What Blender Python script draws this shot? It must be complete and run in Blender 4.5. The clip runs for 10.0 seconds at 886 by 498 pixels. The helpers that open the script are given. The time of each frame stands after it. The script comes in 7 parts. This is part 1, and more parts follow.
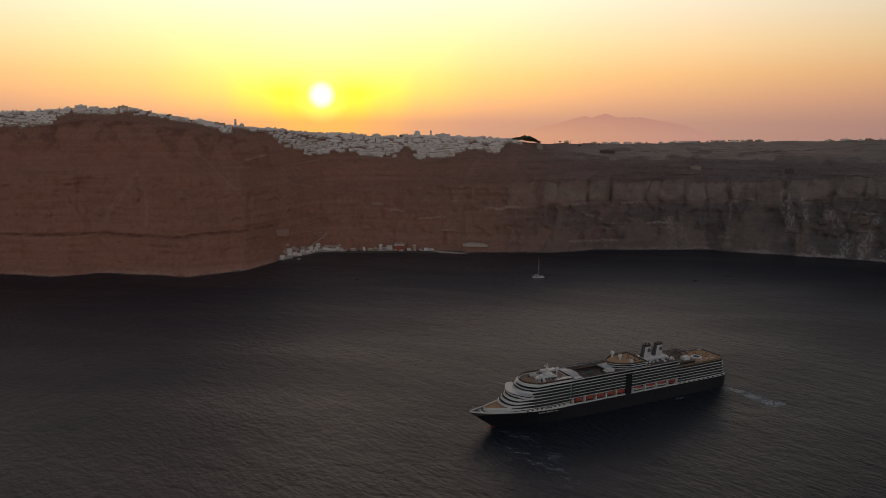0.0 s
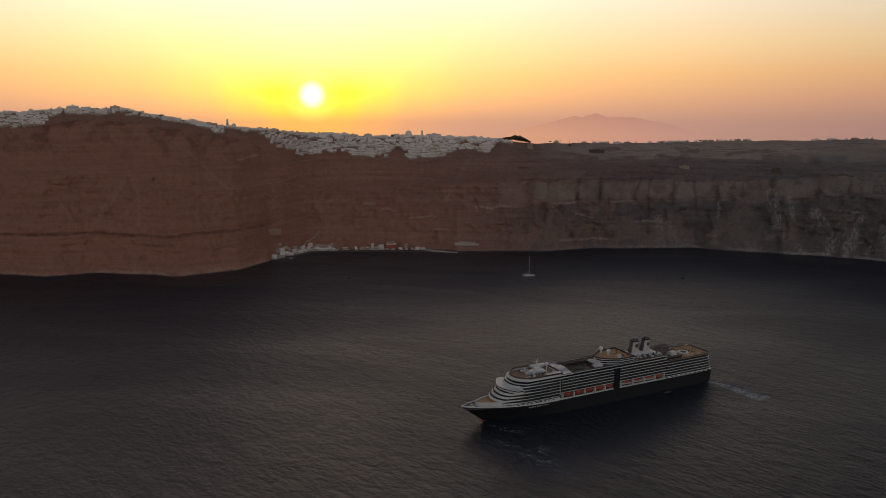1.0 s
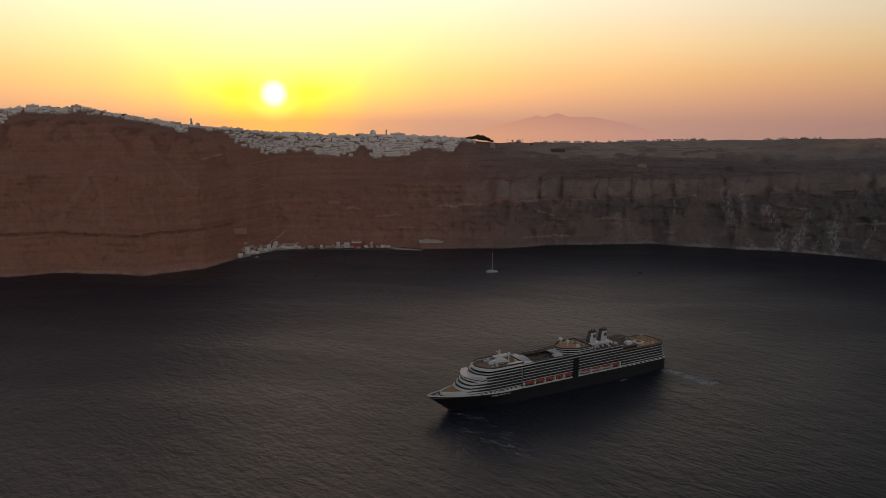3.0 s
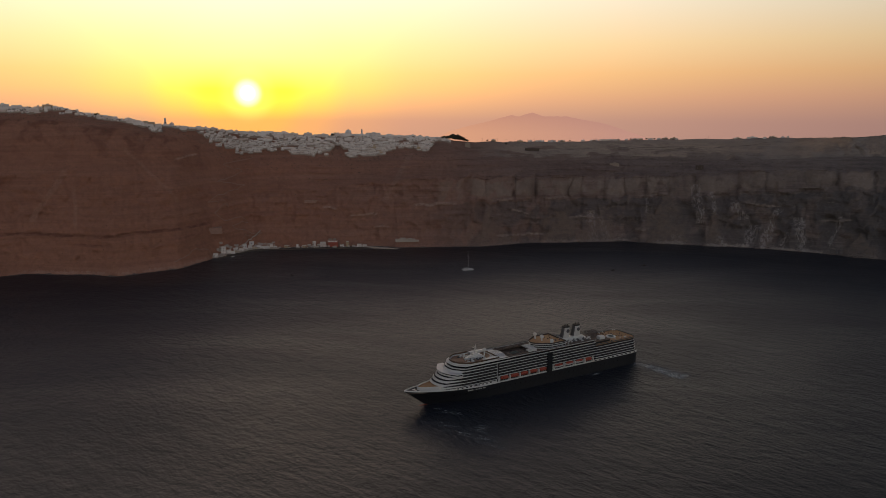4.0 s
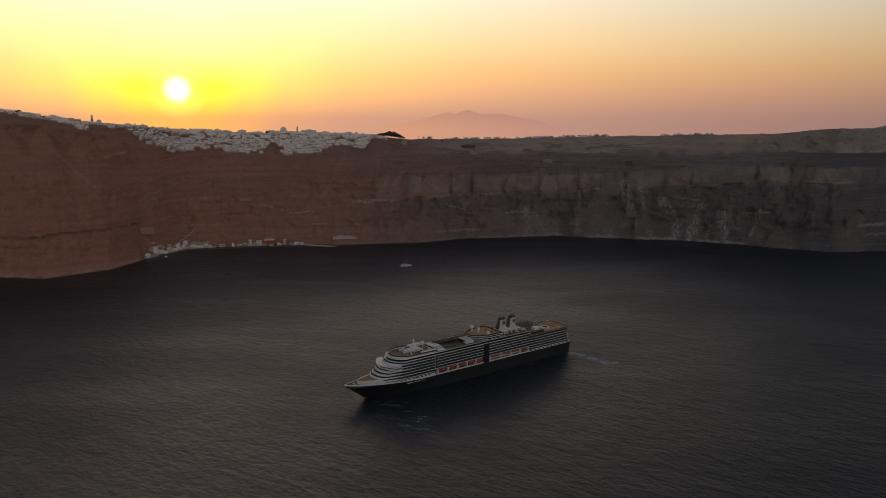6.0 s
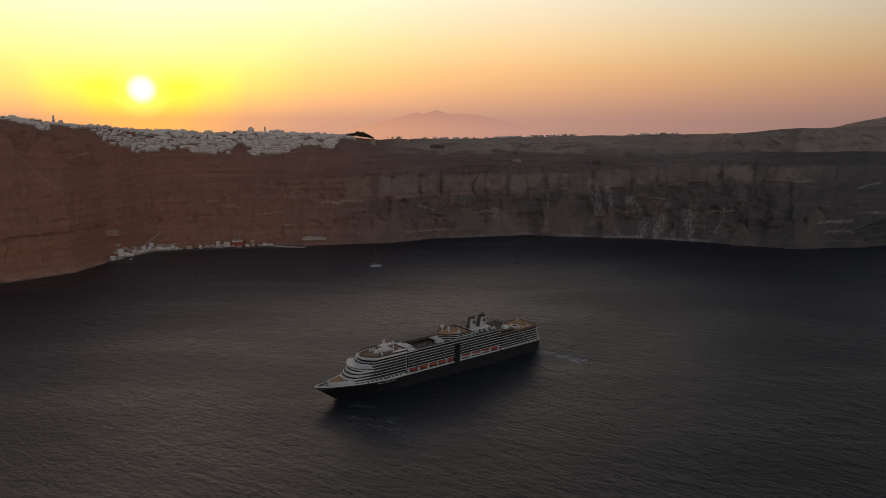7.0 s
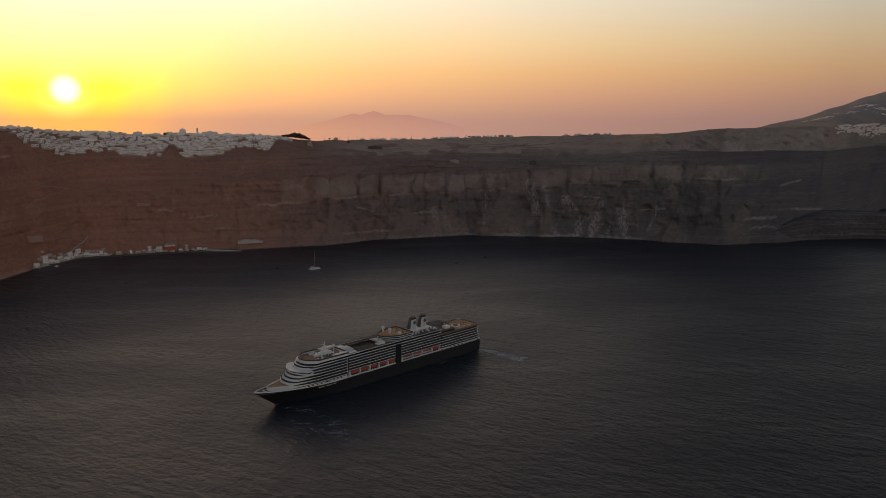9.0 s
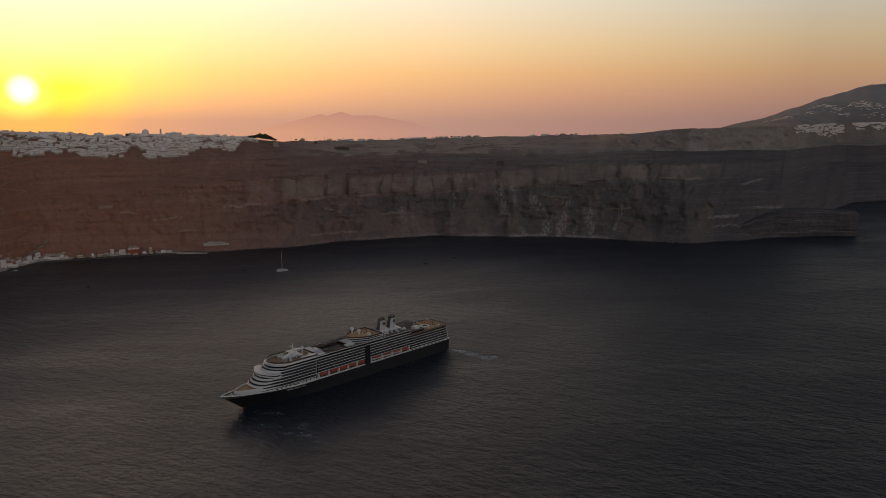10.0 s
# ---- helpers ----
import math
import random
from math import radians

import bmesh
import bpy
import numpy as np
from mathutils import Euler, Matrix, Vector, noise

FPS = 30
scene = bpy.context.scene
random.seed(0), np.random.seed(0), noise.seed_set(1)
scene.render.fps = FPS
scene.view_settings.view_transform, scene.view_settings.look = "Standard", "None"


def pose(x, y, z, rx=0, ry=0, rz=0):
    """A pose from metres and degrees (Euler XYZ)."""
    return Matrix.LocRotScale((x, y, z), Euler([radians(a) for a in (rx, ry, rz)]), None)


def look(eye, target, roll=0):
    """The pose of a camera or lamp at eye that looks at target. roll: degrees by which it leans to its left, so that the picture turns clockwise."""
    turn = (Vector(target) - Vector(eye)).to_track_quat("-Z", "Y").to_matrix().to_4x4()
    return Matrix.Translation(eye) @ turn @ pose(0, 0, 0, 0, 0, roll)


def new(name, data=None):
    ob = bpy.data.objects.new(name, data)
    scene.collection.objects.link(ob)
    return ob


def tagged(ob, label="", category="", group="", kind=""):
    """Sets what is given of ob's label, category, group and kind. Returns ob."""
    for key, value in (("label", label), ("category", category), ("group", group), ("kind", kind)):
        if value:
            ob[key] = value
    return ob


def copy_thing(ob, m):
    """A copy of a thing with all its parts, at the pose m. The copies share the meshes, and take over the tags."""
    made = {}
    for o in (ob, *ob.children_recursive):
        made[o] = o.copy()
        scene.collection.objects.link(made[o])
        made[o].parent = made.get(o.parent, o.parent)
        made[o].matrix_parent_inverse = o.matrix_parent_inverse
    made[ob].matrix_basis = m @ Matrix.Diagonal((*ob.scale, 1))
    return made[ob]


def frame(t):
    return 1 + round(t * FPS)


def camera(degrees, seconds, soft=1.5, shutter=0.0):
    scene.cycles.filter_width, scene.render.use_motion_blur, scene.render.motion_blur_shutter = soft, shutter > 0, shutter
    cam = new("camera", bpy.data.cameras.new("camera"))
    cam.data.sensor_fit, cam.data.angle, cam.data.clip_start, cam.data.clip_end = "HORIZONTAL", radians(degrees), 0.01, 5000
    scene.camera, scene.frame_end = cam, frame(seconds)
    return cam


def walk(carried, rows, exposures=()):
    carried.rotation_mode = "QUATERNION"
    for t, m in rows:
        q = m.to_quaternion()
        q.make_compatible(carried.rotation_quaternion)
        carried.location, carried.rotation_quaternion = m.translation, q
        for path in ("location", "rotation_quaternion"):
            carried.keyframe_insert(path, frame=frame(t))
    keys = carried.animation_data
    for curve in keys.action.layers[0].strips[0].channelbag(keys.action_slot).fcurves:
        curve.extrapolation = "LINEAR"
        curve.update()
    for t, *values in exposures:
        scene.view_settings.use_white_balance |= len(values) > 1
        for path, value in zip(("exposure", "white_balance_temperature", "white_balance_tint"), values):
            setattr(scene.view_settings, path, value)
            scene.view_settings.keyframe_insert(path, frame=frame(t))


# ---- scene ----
# ---------------------------------------------------------------- camera
cam = camera(63.03, 10.0, soft=0.4)
# seconds, x, y, z, pitch, roll, yaw
ROWS = [
    (0.0, 0.0, 0.0, 265.1, -10.00, 0.02, 0.00),
    (0.5, -0.2, -6.2, 265.3, -10.00, 0.00, -0.35),
    (1.0, -0.4, -12.4, 265.6, -10.02, -0.02, -0.71),
    (1.5, -0.7, -18.7, 265.8, -10.03, 0.00, -1.32),
    (2.0, -0.9, -24.8, 265.9, -10.06, 0.02, -2.03),
    (2.5, -1.2, -30.9, 266.1, -10.07, 0.05, -2.78),
    (4.0, -2.0, -47.9, 266.0, -10.10, 0.04, -5.47),
    (4.5, -2.1, -52.1, 266.0, -10.20, 0.05, -6.74),
    (5.0, -2.3, -55.8, 265.9, -10.24, 0.06, -7.94),
    (5.5, -2.3, -59.0, 266.0, -10.28, 0.06, -9.18),
    (7.0, -2.3, -62.5, 266.4, -10.31, 0.02, -12.83),
    (7.5, -2.4, -62.7, 266.3, -10.29, 0.00, -14.03),
    (8.0, -2.4, -62.6, 266.2, -10.28, 0.00, -15.24),
    (8.5, -2.5, -62.5, 266.0, -10.25, -0.03, -16.46),
    (9.0, -2.5, -62.3, 265.8, -10.22, -0.03, -17.72),
    (9.5, -2.6, -62.0, 265.5, -10.19, -0.06, -18.99),
    (10.0, -2.6, -61.7, 265.2, -10.17, -0.08, -20.27),
]
walk(cam, [(t, pose(x, y, z, 90 + pitch, -roll, yaw)) for t, x, y, z, pitch, roll, yaw in ROWS])

# ---------------------------------------------------------------- sky and sun
SUN_AZ, SUN_EL = -9.35, 2.0
SUN_DIR = Vector((math.sin(radians(SUN_AZ)) * math.cos(radians(SUN_EL)),
                  math.cos(radians(SUN_AZ)) * math.cos(radians(SUN_EL)), math.sin(radians(SUN_EL))))


def lin(r, g, b):
    """Display colour 0..255 to scene-linear."""
    return tuple((c / 255 / 12.92) if c / 255 <= 0.04045 else ((c / 255 + 0.055) / 1.055) ** 2.4 for c in (r, g, b)) + (1.0,)


class Nodes:
    def __init__(self, tree):
        self.t = tree

    def add(self, kind, **props):
        n = self.t.nodes.new(kind)
        if "operation" in props:
            n.operation = props["operation"]
        if "use_clamp" in props:
            n.use_clamp = props["use_clamp"]
        if "data_type" in props:
            n.data_type = props["data_type"]
        if "blend_type" in props:
            n.blend_type = props["blend_type"]
        if "clamp_factor" in props:
            n.clamp_factor = props["clamp_factor"]
        if "vector_type" in props:
            n.vector_type = props["vector_type"]
        if "attribute_name" in props:
            n.attribute_name = props["attribute_name"]
        if "sky_type" in props:
            n.sky_type = props["sky_type"]
        if "sun_disc" in props:
            n.sun_disc = props["sun_disc"]
        return n

    def link(self, a, b):
        self.t.links.new(a, b)

    def put(self, socket, value):
        if isinstance(value, bpy.types.NodeSocket):
            self.t.links.new(value, socket)
        elif value is not None:
            socket.default_value = value

    def math(self, op, a, b=None, c=None, clamp=False):
        n = self.add("ShaderNodeMath", operation=op, use_clamp=clamp)
        for s, v in zip(n.inputs, (a, b, c)):
            self.put(s, v)
        return n.outputs[0]

    def mix(self, f, a, b, blend="MIX"):
        n = self.add("ShaderNodeMix", data_type="RGBA", blend_type=blend, clamp_factor=True)
        self.put(n.inputs[0], f), self.put(n.inputs[6], a), self.put(n.inputs[7], b)
        return n.outputs[2]

    def ramp(self, f, stops, mode="LINEAR"):
        n = self.add("ShaderNodeValToRGB")
        n.color_ramp.interpolation = mode
        e = n.color_ramp.elements
        while len(e) < len(stops):
            e.new(0.5)
        for el, (p, col) in zip(e, stops):
            el.position = p
            el.color = col if len(col) == 4 else tuple(col) + (1.0,)
        self.put(n.inputs[0], f)
        return n.outputs[0]

    def noise(self, vec, scale, detail=4.0, rough=0.55, distort=0.0):
        n = self.add("ShaderNodeTexNoise")
        self.put(n.inputs["Vector"], vec)
        n.inputs["Scale"].default_value, n.inputs["Detail"].default_value = scale, detail
        n.inputs["Roughness"].default_value, n.inputs["Distortion"].default_value = rough, distort
        return n.outputs["Fac"]

    def mapped(self, vec, scale=(1, 1, 1), rot=(0, 0, 0)):
        n = self.add("ShaderNodeMapping")
        self.put(n.inputs["Vector"], vec)
        n.inputs["Scale"].default_value, n.inputs["Rotation"].default_value = scale, rot
        return n.outputs[0]

    def turned(self, vec, angle, stretch):
        """Coordinates turned by an angle about z, then drawn out along the turned x."""
        n = self.add("ShaderNodeMapping", vector_type="TEXTURE")
        self.put(n.inputs["Vector"], vec)
        n.inputs["Scale"].default_value, n.inputs["Rotation"].default_value = (stretch, 1, 1), (0, 0, radians(angle))
        return n.outputs[0]


def build_world():
    w = bpy.data.worlds.new("world")
    w.use_nodes = True
    scene.world = w
    n = Nodes(w.node_tree)
    w.node_tree.nodes.clear()
    co = n.add("ShaderNodeTexCoord").outputs["Generated"]
    sep = n.add("ShaderNodeSeparateXYZ")
    n.link(co, sep.inputs[0])
    dot = n.add("ShaderNodeVectorMath", operation="DOT_PRODUCT")
    n.link(co, dot.inputs[0])
    dot.inputs[1].default_value = SUN_DIR
    cosang = n.math("MINIMUM", dot.outputs["Value"], 0.999999)
    ang = n.math("MULTIPLY", n.math("ARCCOSINE", cosang), 180 / math.pi)       # degrees from the sun
    # colour by height over the horizon: dusty rose, apricot, pale yellow, then dull blue
    h = n.math("MULTIPLY_ADD", sep.outputs[2], 1 / 1.05, 0.05 / 1.05, clamp=True)
    height = n.ramp(h, [
        (0.0, lin(190, 149, 136)), (0.045, lin(199, 154, 137)), (0.075, lin(225, 172, 139)), (0.105, lin(242, 191, 140)),
        (0.14, lin(249, 215, 166)), (0.195, lin(250, 238, 212)), (0.33, lin(250, 234, 216)), (0.39, lin(160, 151, 151)), (0.47, lin(114, 111, 118)), (1.0, lin(101, 104, 114))])
    # weaker and cooler away from the sun
    away = n.ramp(n.math("MULTIPLY_ADD", dot.outputs["Value"], 0.5, 0.5), [
        (0.0, (0.78, 0.94, 1.16)), (0.30, (0.66, 0.77, 0.92)), (0.50, (0.44, 0.51, 0.62)), (0.78, (0.525, 0.545, 0.625)), (0.90, (0.79, 0.785, 0.805)), (1.0, (1.0, 1.0, 1.0))])
    # the upper sky falls off faster to the sides
    upper = n.ramp(n.math("MULTIPLY_ADD", dot.outputs["Value"], 0.5, 0.5), [
        (0.0, (1.05, 1.20, 1.44)), (0.30, (0.88, 0.99, 1.18)), (0.50, (0.34, 0.37, 0.43)), (0.69, (0.08, 0.10, 0.16)), (0.80, (0.10, 0.13, 0.20)), (0.90, (1.15, 1.15, 1.20)), (0.96, (2.3, 2.12, 2.0)), (1.0, (2.6, 2.4, 2.2))])
    away = n.mix(n.ramp(h, [(0.22, (0, 0, 0)), (0.35, (1, 1, 1))]), away, upper)
    sky = n.mix(1.0, height, away, "MULTIPLY")
    # yellow aureole and the disc itself
    a = n.math("DIVIDE", ang, 40.0, clamp=True)
    warm = n.ramp(a, [(0.0, (1, 1, 1)), (0.07, (0.92, 0.92, 0.92)), (0.125, (0.60, 0.60, 0.60)), (0.20, (0.27, 0.27, 0.27)), (0.32, (0.12, 0.12, 0.12)), (0.6, (0.04, 0.04, 0.04)), (1.0, (0, 0, 0))], "EASE")
    pale = n.ramp(h, [(0.047, lin(254, 186, 96)), (0.062, lin(255, 222, 80)), (0.085, lin(255, 250, 66)), (0.125, lin(255, 252, 164)), (0.205, lin(254, 253, 230)), (0.4, lin(240, 240, 220))])
    sky = n.mix(warm, sky, pale)
    core = n.ramp(a, [(0.0, (1, 1, 1)), (0.007, (1, 1, 1)), (0.015, (0.45, 0.45, 0.4)), (0.030, (0.08, 0.08, 0.03)), (0.06, (0, 0, 0))], "EASE")
    disc = n.mix(1.0, core, (2.2, 2.1, 1.9, 1), "MULTIPLY")
    sky = n.mix(1.0, sky, disc, "ADD")
    nish = n.add("ShaderNodeTexSky", sky_type="NISHITA", sun_disc=False)
    nish.sun_elevation, nish.sun_rotation = radians(SUN_EL), radians(SUN_AZ)
    nish.dust_density, nish.air_density = 3.0, 1.2
    faint = n.mix(1.0, nish.outputs[0], (0.05, 0.05, 0.05, 1), "MULTIPLY")
    sky = n.mix(1.0, sky, faint, "ADD")
    bg = n.add("ShaderNodeBackground")
    n.link(sky, bg.inputs[0])
    bg.inputs[1].default_value = 1.0
    out = n.add("ShaderNodeOutputWorld")
    n.link(bg.outputs[0], out.inputs[0])


build_world()
lamp = bpy.data.lights.new("sun", "SUN")
lamp.energy, lamp.angle, lamp.color = 0.6, radians(0.6), (1.0, 0.62, 0.32)
sun = new("sun", lamp)
sun.matrix_world = look(SUN_DIR * 100, (0, 0, 0))


# ---------------------------------------------------------------- materials
def material(name):
    m = bpy.data.materials.new(name)
    m.use_nodes = True
    n = Nodes(m.node_tree)
    return m, n, m.node_tree.nodes["Principled BSDF"]


def surface(name, col, rough=0.7, metal=0.0, vary=0.18, fine=1.5, coarse=0.12, bump=0.0, spec=0.5, stain=None, random_tint=0.0):
    """Paint, stone, wood and so on: a base colour with grain and stains at two scales."""
    m, n, p = material(name)
    co = n.add("ShaderNodeNewGeometry").outputs["Position"]
    g = n.noise(co, fine, 5.0)
    big = n.noise(co, coarse, 3.0)
    dark = tuple(c * (1 - 2 * vary) for c in col) + (1.0,)
    light = tuple(min(1.0, c * (1 + vary)) for c in col) + (1.0,)
    c = n.mix(n.math("MULTIPLY_ADD", g, 0.5, n.math("MULTIPLY", big, 0.5)), dark, light)
    if stain:
        c = n.mix(n.math("MULTIPLY", n.math("GREATER_THAN", n.noise(n.mapped(co, (1, 1, 0.25)), fine * 0.5, 6.0), 0.6), 0.5), c, tuple(stain) + (1.0,))
    if random_tint:
        r = n.math("FRACT", n.math("ADD", n.add("ShaderNodeObjectInfo").outputs["Random"], n.add("ShaderNodeNewGeometry").outputs["Random Per Island"]))
        c = n.mix(n.math("MULTIPLY", n.math("POWER", r, 2.5), random_tint), c, (0.50, 0.34, 0.25, 1.0))
        c = n.mix(n.math("MULTIPLY", n.math("FRACT", n.math("MULTIPLY", r, 17.3)), 0.32), c, (0.42, 0.40, 0.40, 1.0))
    n.link(c, p.inputs["Base Color"])
    p.inputs["Roughness"].default_value, p.inputs["Metallic"].default_value = rough, metal
    p.inputs["Specular IOR Level"].default_value = spec
    if bump:
        b = n.add("ShaderNodeBump")
        b.inputs["Strength"].default_value, b.inputs["Distance"].default_value = 0.5, bump
        n.link(g, b.inputs["Height"]), n.link(b.outputs[0], p.inputs["Normal"])
    return m


def sea_material():
    m, n, p = material("sea_water")
    co = n.add("ShaderNodeNewGeometry").outputs["Position"]
    broad = n.noise(n.turned(co, -12, 3.0), 0.006, 4.0, 0.55, 0.6)
    c = n.mix(broad, (0.0125, 0.0155, 0.022, 1), (0.0165, 0.0195, 0.0275, 1))
    n.link(c, p.inputs["Base Color"])
    p.inputs["IOR"].default_value = 1.333
    n.link(n.math("MULTIPLY_ADD", n.ramp(broad, [(0.40, (0, 0, 0)), (0.60, (1, 1, 1))]), 0.13, 0.335), p.inputs["Roughness"])
    swell = n.noise(n.turned(co, -48, 1.8), 0.070, 2.0, 0.5, 0.3)
    wave = n.noise(n.turned(co, -46, 1.8), 0.23, 2.0, 0.55, 0.2)
    chop = n.noise(n.turned(co, -38, 1.3), 0.75, 3.0, 0.6, 0.2)
    gust = n.math("MULTIPLY_ADD", n.noise(n.turned(co, -14, 3.0), 0.011, 3.0, 0.55, 0.8), 1.0, 0.25, clamp=True)
    normal = None
    for height, reach, force in ((swell, 2.1, 1.0), (wave, 1.7, gust), (chop, 0.65, gust)):
        b2 = n.add("ShaderNodeBump")
        b2.inputs["Distance"].default_value = reach
        n.put(b2.inputs["Strength"], force), n.link(height, b2.inputs["Height"])
        if normal:
            n.link(normal, b2.inputs["Normal"])
        normal = b2.outputs[0]
    n.link(b2.outputs[0], p.inputs["Normal"])
    return m


def rock_material():
    """Caldera cliff: ash and lava beds, one pale tuff layer, scree and scrub. The mesh says which layer each place belongs to."""
    m, n, p = material("caldera_rock")
    co = n.add("ShaderNodeNewGeometry").outputs["Position"]

    def held(name):
        return n.add("ShaderNodeAttribute", attribute_name=name).outputs["Fac"]

    lay, red, field, lava, flat = held("layer"), held("redness"), held("field"), held("lava"), held("bedded")
    sep = n.add("ShaderNodeSeparateXYZ")
    n.link(co, sep.inputs[0])
    strata = n.noise(n.mapped(co, (0.0022, 0.0022, 0.06)), 1.0, 4.0, 0.55, 0.25)
    beds = n.noise(n.mapped(co, (0.0025, 0.0025, 0.20)), 1.0, 3.0, 0.6, 0.12)
    blotch = n.noise(co, 0.018, 6.0, 0.62, 0.3)
    grain = n.noise(co, 0.13, 6.0, 0.68)
    lump = n.noise(n.mapped(co, (0.03, 0.03, 0.055)), 1.0, 6.0, 0.62, 0.9)
    # grey and rust-red ash beds
    grey = n.ramp(strata, [(0.28, (0.105, 0.095, 0.092)), (0.42, (0.170, 0.152, 0.146)), (0.50, (0.125, 0.112, 0.108)), (0.60, (0.175, 0.156, 0.148)), (0.75, (0.14, 0.125, 0.12))])
    rust = n.ramp(strata, [(0.30, (0.285, 0.135, 0.090)), (0.45, (0.345, 0.165, 0.112)), (0.55, (0.305, 0.146, 0.098)), (0.68, (0.355, 0.177, 0.124))])
    c = n.mix(red, grey, rust)
    # thin dark seams between the beds, broken along their length
    seam = n.math("SUBTRACT", 1.0, n.math("DIVIDE", n.math("ABSOLUTE", n.math("SUBTRACT", beds, 0.5)), 0.022), clamp=True)
    gate = n.ramp(n.noise(n.mapped(co, (0.009, 0.009, 0.02)), 1.0, 3.0), [(0.44, (0, 0, 0)), (0.56, (1, 1, 1))])
    c = n.mix(n.math("MULTIPLY", n.math("MULTIPLY", seam, gate), n.math("MULTIPLY_ADD", red, -0.50, 0.62)), c, n.mix(red, (0.068, 0.059, 0.056, 1), (0.13, 0.058, 0.042, 1)))
    # dark broken rock and scrub in patches
    rough_patch = n.ramp(lump, [(0.41, (0.5, 0.5, 0.5)), (0.47, (0, 0, 0))])
    c = n.mix(n.math("MULTIPLY", rough_patch, n.math("MULTIPLY_ADD", red, -0.2, 0.5)), c, n.mix(red, (0.074, 0.065, 0.058, 1), (0.16, 0.080, 0.056, 1)))
    # the lowest unit is dark lava and scoria; its colour also paints shade higher up
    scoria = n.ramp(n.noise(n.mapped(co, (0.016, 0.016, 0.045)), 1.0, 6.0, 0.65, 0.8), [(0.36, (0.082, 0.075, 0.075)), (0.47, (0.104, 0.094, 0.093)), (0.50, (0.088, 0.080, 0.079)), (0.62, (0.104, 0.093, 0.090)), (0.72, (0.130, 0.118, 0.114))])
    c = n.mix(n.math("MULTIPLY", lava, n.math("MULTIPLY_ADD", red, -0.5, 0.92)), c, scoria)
    # pale broken ledges in the lava, the light on their tops painted in
    tread = n.noise(n.mapped(co, (0.008, 0.008, 0.085)), 1.0, 4.0, 0.6, 0.6)
    tread = n.math("SUBTRACT", 1.0, n.math("DIVIDE", n.math("ABSOLUTE", n.math("SUBTRACT", tread, 0.5)), 0.012), clamp=True)
    tread = n.math("MULTIPLY", n.math("MULTIPLY", tread, n.ramp(n.noise(co, 0.013, 3.0), [(0.50, (0, 0, 0)), (0.58, (0.8, 0.8, 0.8))])), lava)
    c = n.mix(tread, c, n.mix(red, (0.215, 0.192, 0.176, 1), (0.34, 0.21, 0.155, 1)))
    # dark fissures between blocks of rock
    warp = n.add("ShaderNodeVectorMath", operation="ADD")
    wnoise = n.add("ShaderNodeTexNoise")
    n.link(co, wnoise.inputs["Vector"])
    wnoise.inputs["Scale"].default_value = 0.03
    spread = n.add("ShaderNodeVectorMath", operation="SCALE")
    n.link(wnoise.outputs["Color"], spread.inputs[0])
    spread.inputs["Scale"].default_value = 26.0
    n.link(co, warp.inputs[0]), n.link(spread.outputs[0], warp.inputs[1])
    cells = n.add("ShaderNodeTexVoronoi")
    cells.feature = "DISTANCE_TO_EDGE"
    n.link(n.mapped(warp.outputs[0], (0.7, 0.7, 1.3)), cells.inputs["Vector"])
    cells.inputs["Scale"].default_value = 0.045
    split = n.ramp(cells.outputs["Distance"], [(0.0, (1, 1, 1)), (0.085, (0, 0, 0))])
    c = n.mix(n.math("MULTIPLY", n.math("MULTIPLY", split, n.math("MULTIPLY_ADD", red, -0.3, 0.24, clamp=True)), n.math("MULTIPLY", n.math("SUBTRACT", 1.0, flat), n.ramp(lump, [(0.42, (1, 1, 1)), (0.56, (0.1, 0.1, 0.1))]))), c, n.mix(red, (0.040, 0.034, 0.031, 1), (0.12, 0.058, 0.042, 1)))
    # thin flat beds of dark lava towards the end of the bay
    thin = n.noise(n.mapped(co, (0.003, 0.003, 0.14)), 1.0, 4.0, 0.6, 0.3)
    sheet = n.ramp(thin, [(0.32, (0.078, 0.070, 0.069)), (0.43, (0.112, 0.100, 0.097)), (0.50, (0.084, 0.075, 0.074)), (0.585, (0.102, 0.091, 0.088)), (0.605, (0.15, 0.134, 0.127)), (0.635, (0.100, 0.089, 0.086)), (0.75, (0.092, 0.082, 0.080))])
    c = n.mix(n.math("MULTIPLY", flat, 0.9), c, sheet)
    # fans of fallen brown debris
    debris = n.mix(n.noise(n.mapped(co, (0.05, 0.05, 0.02)), 1.0, 5.0, 0.65), (0.115, 0.092, 0.078, 1), (0.190, 0.155, 0.132, 1))
    debris = n.mix(red, debris, n.mix(blotch, (0.20, 0.125, 0.095, 1), (0.28, 0.17, 0.125, 1)))
    c = n.mix(n.math("MULTIPLY", held("fan"), n.ramp(lump, [(0.38, (0.25, 0.25, 0.25)), (0.56, (0.85, 0.85, 0.85))])), c, debris)
    # the pale tuff: smooth faces with faint bedding
    tuff = n.mix(strata, (0.165, 0.137, 0.122, 1), (0.222, 0.186, 0.165, 1))
    tuff = n.mix(n.math("MULTIPLY", red, 1.2, clamp=True), tuff, n.mix(strata, (0.22, 0.142, 0.108, 1), (0.285, 0.190, 0.148, 1)))
    tuff = n.mix(1.0, tuff, n.ramp(blotch, [(0.34, (0.74, 0.74, 0.74)), (0.56, (1.06, 1.06, 1.06))]), "MULTIPLY")
    c = n.mix(lay, c, tuff)
    # white scree and guano streaks
    rill = n.noise(n.mapped(co, (0.20, 0.20, 0.028)), 1.0, 5.0, 0.66, 0.9)
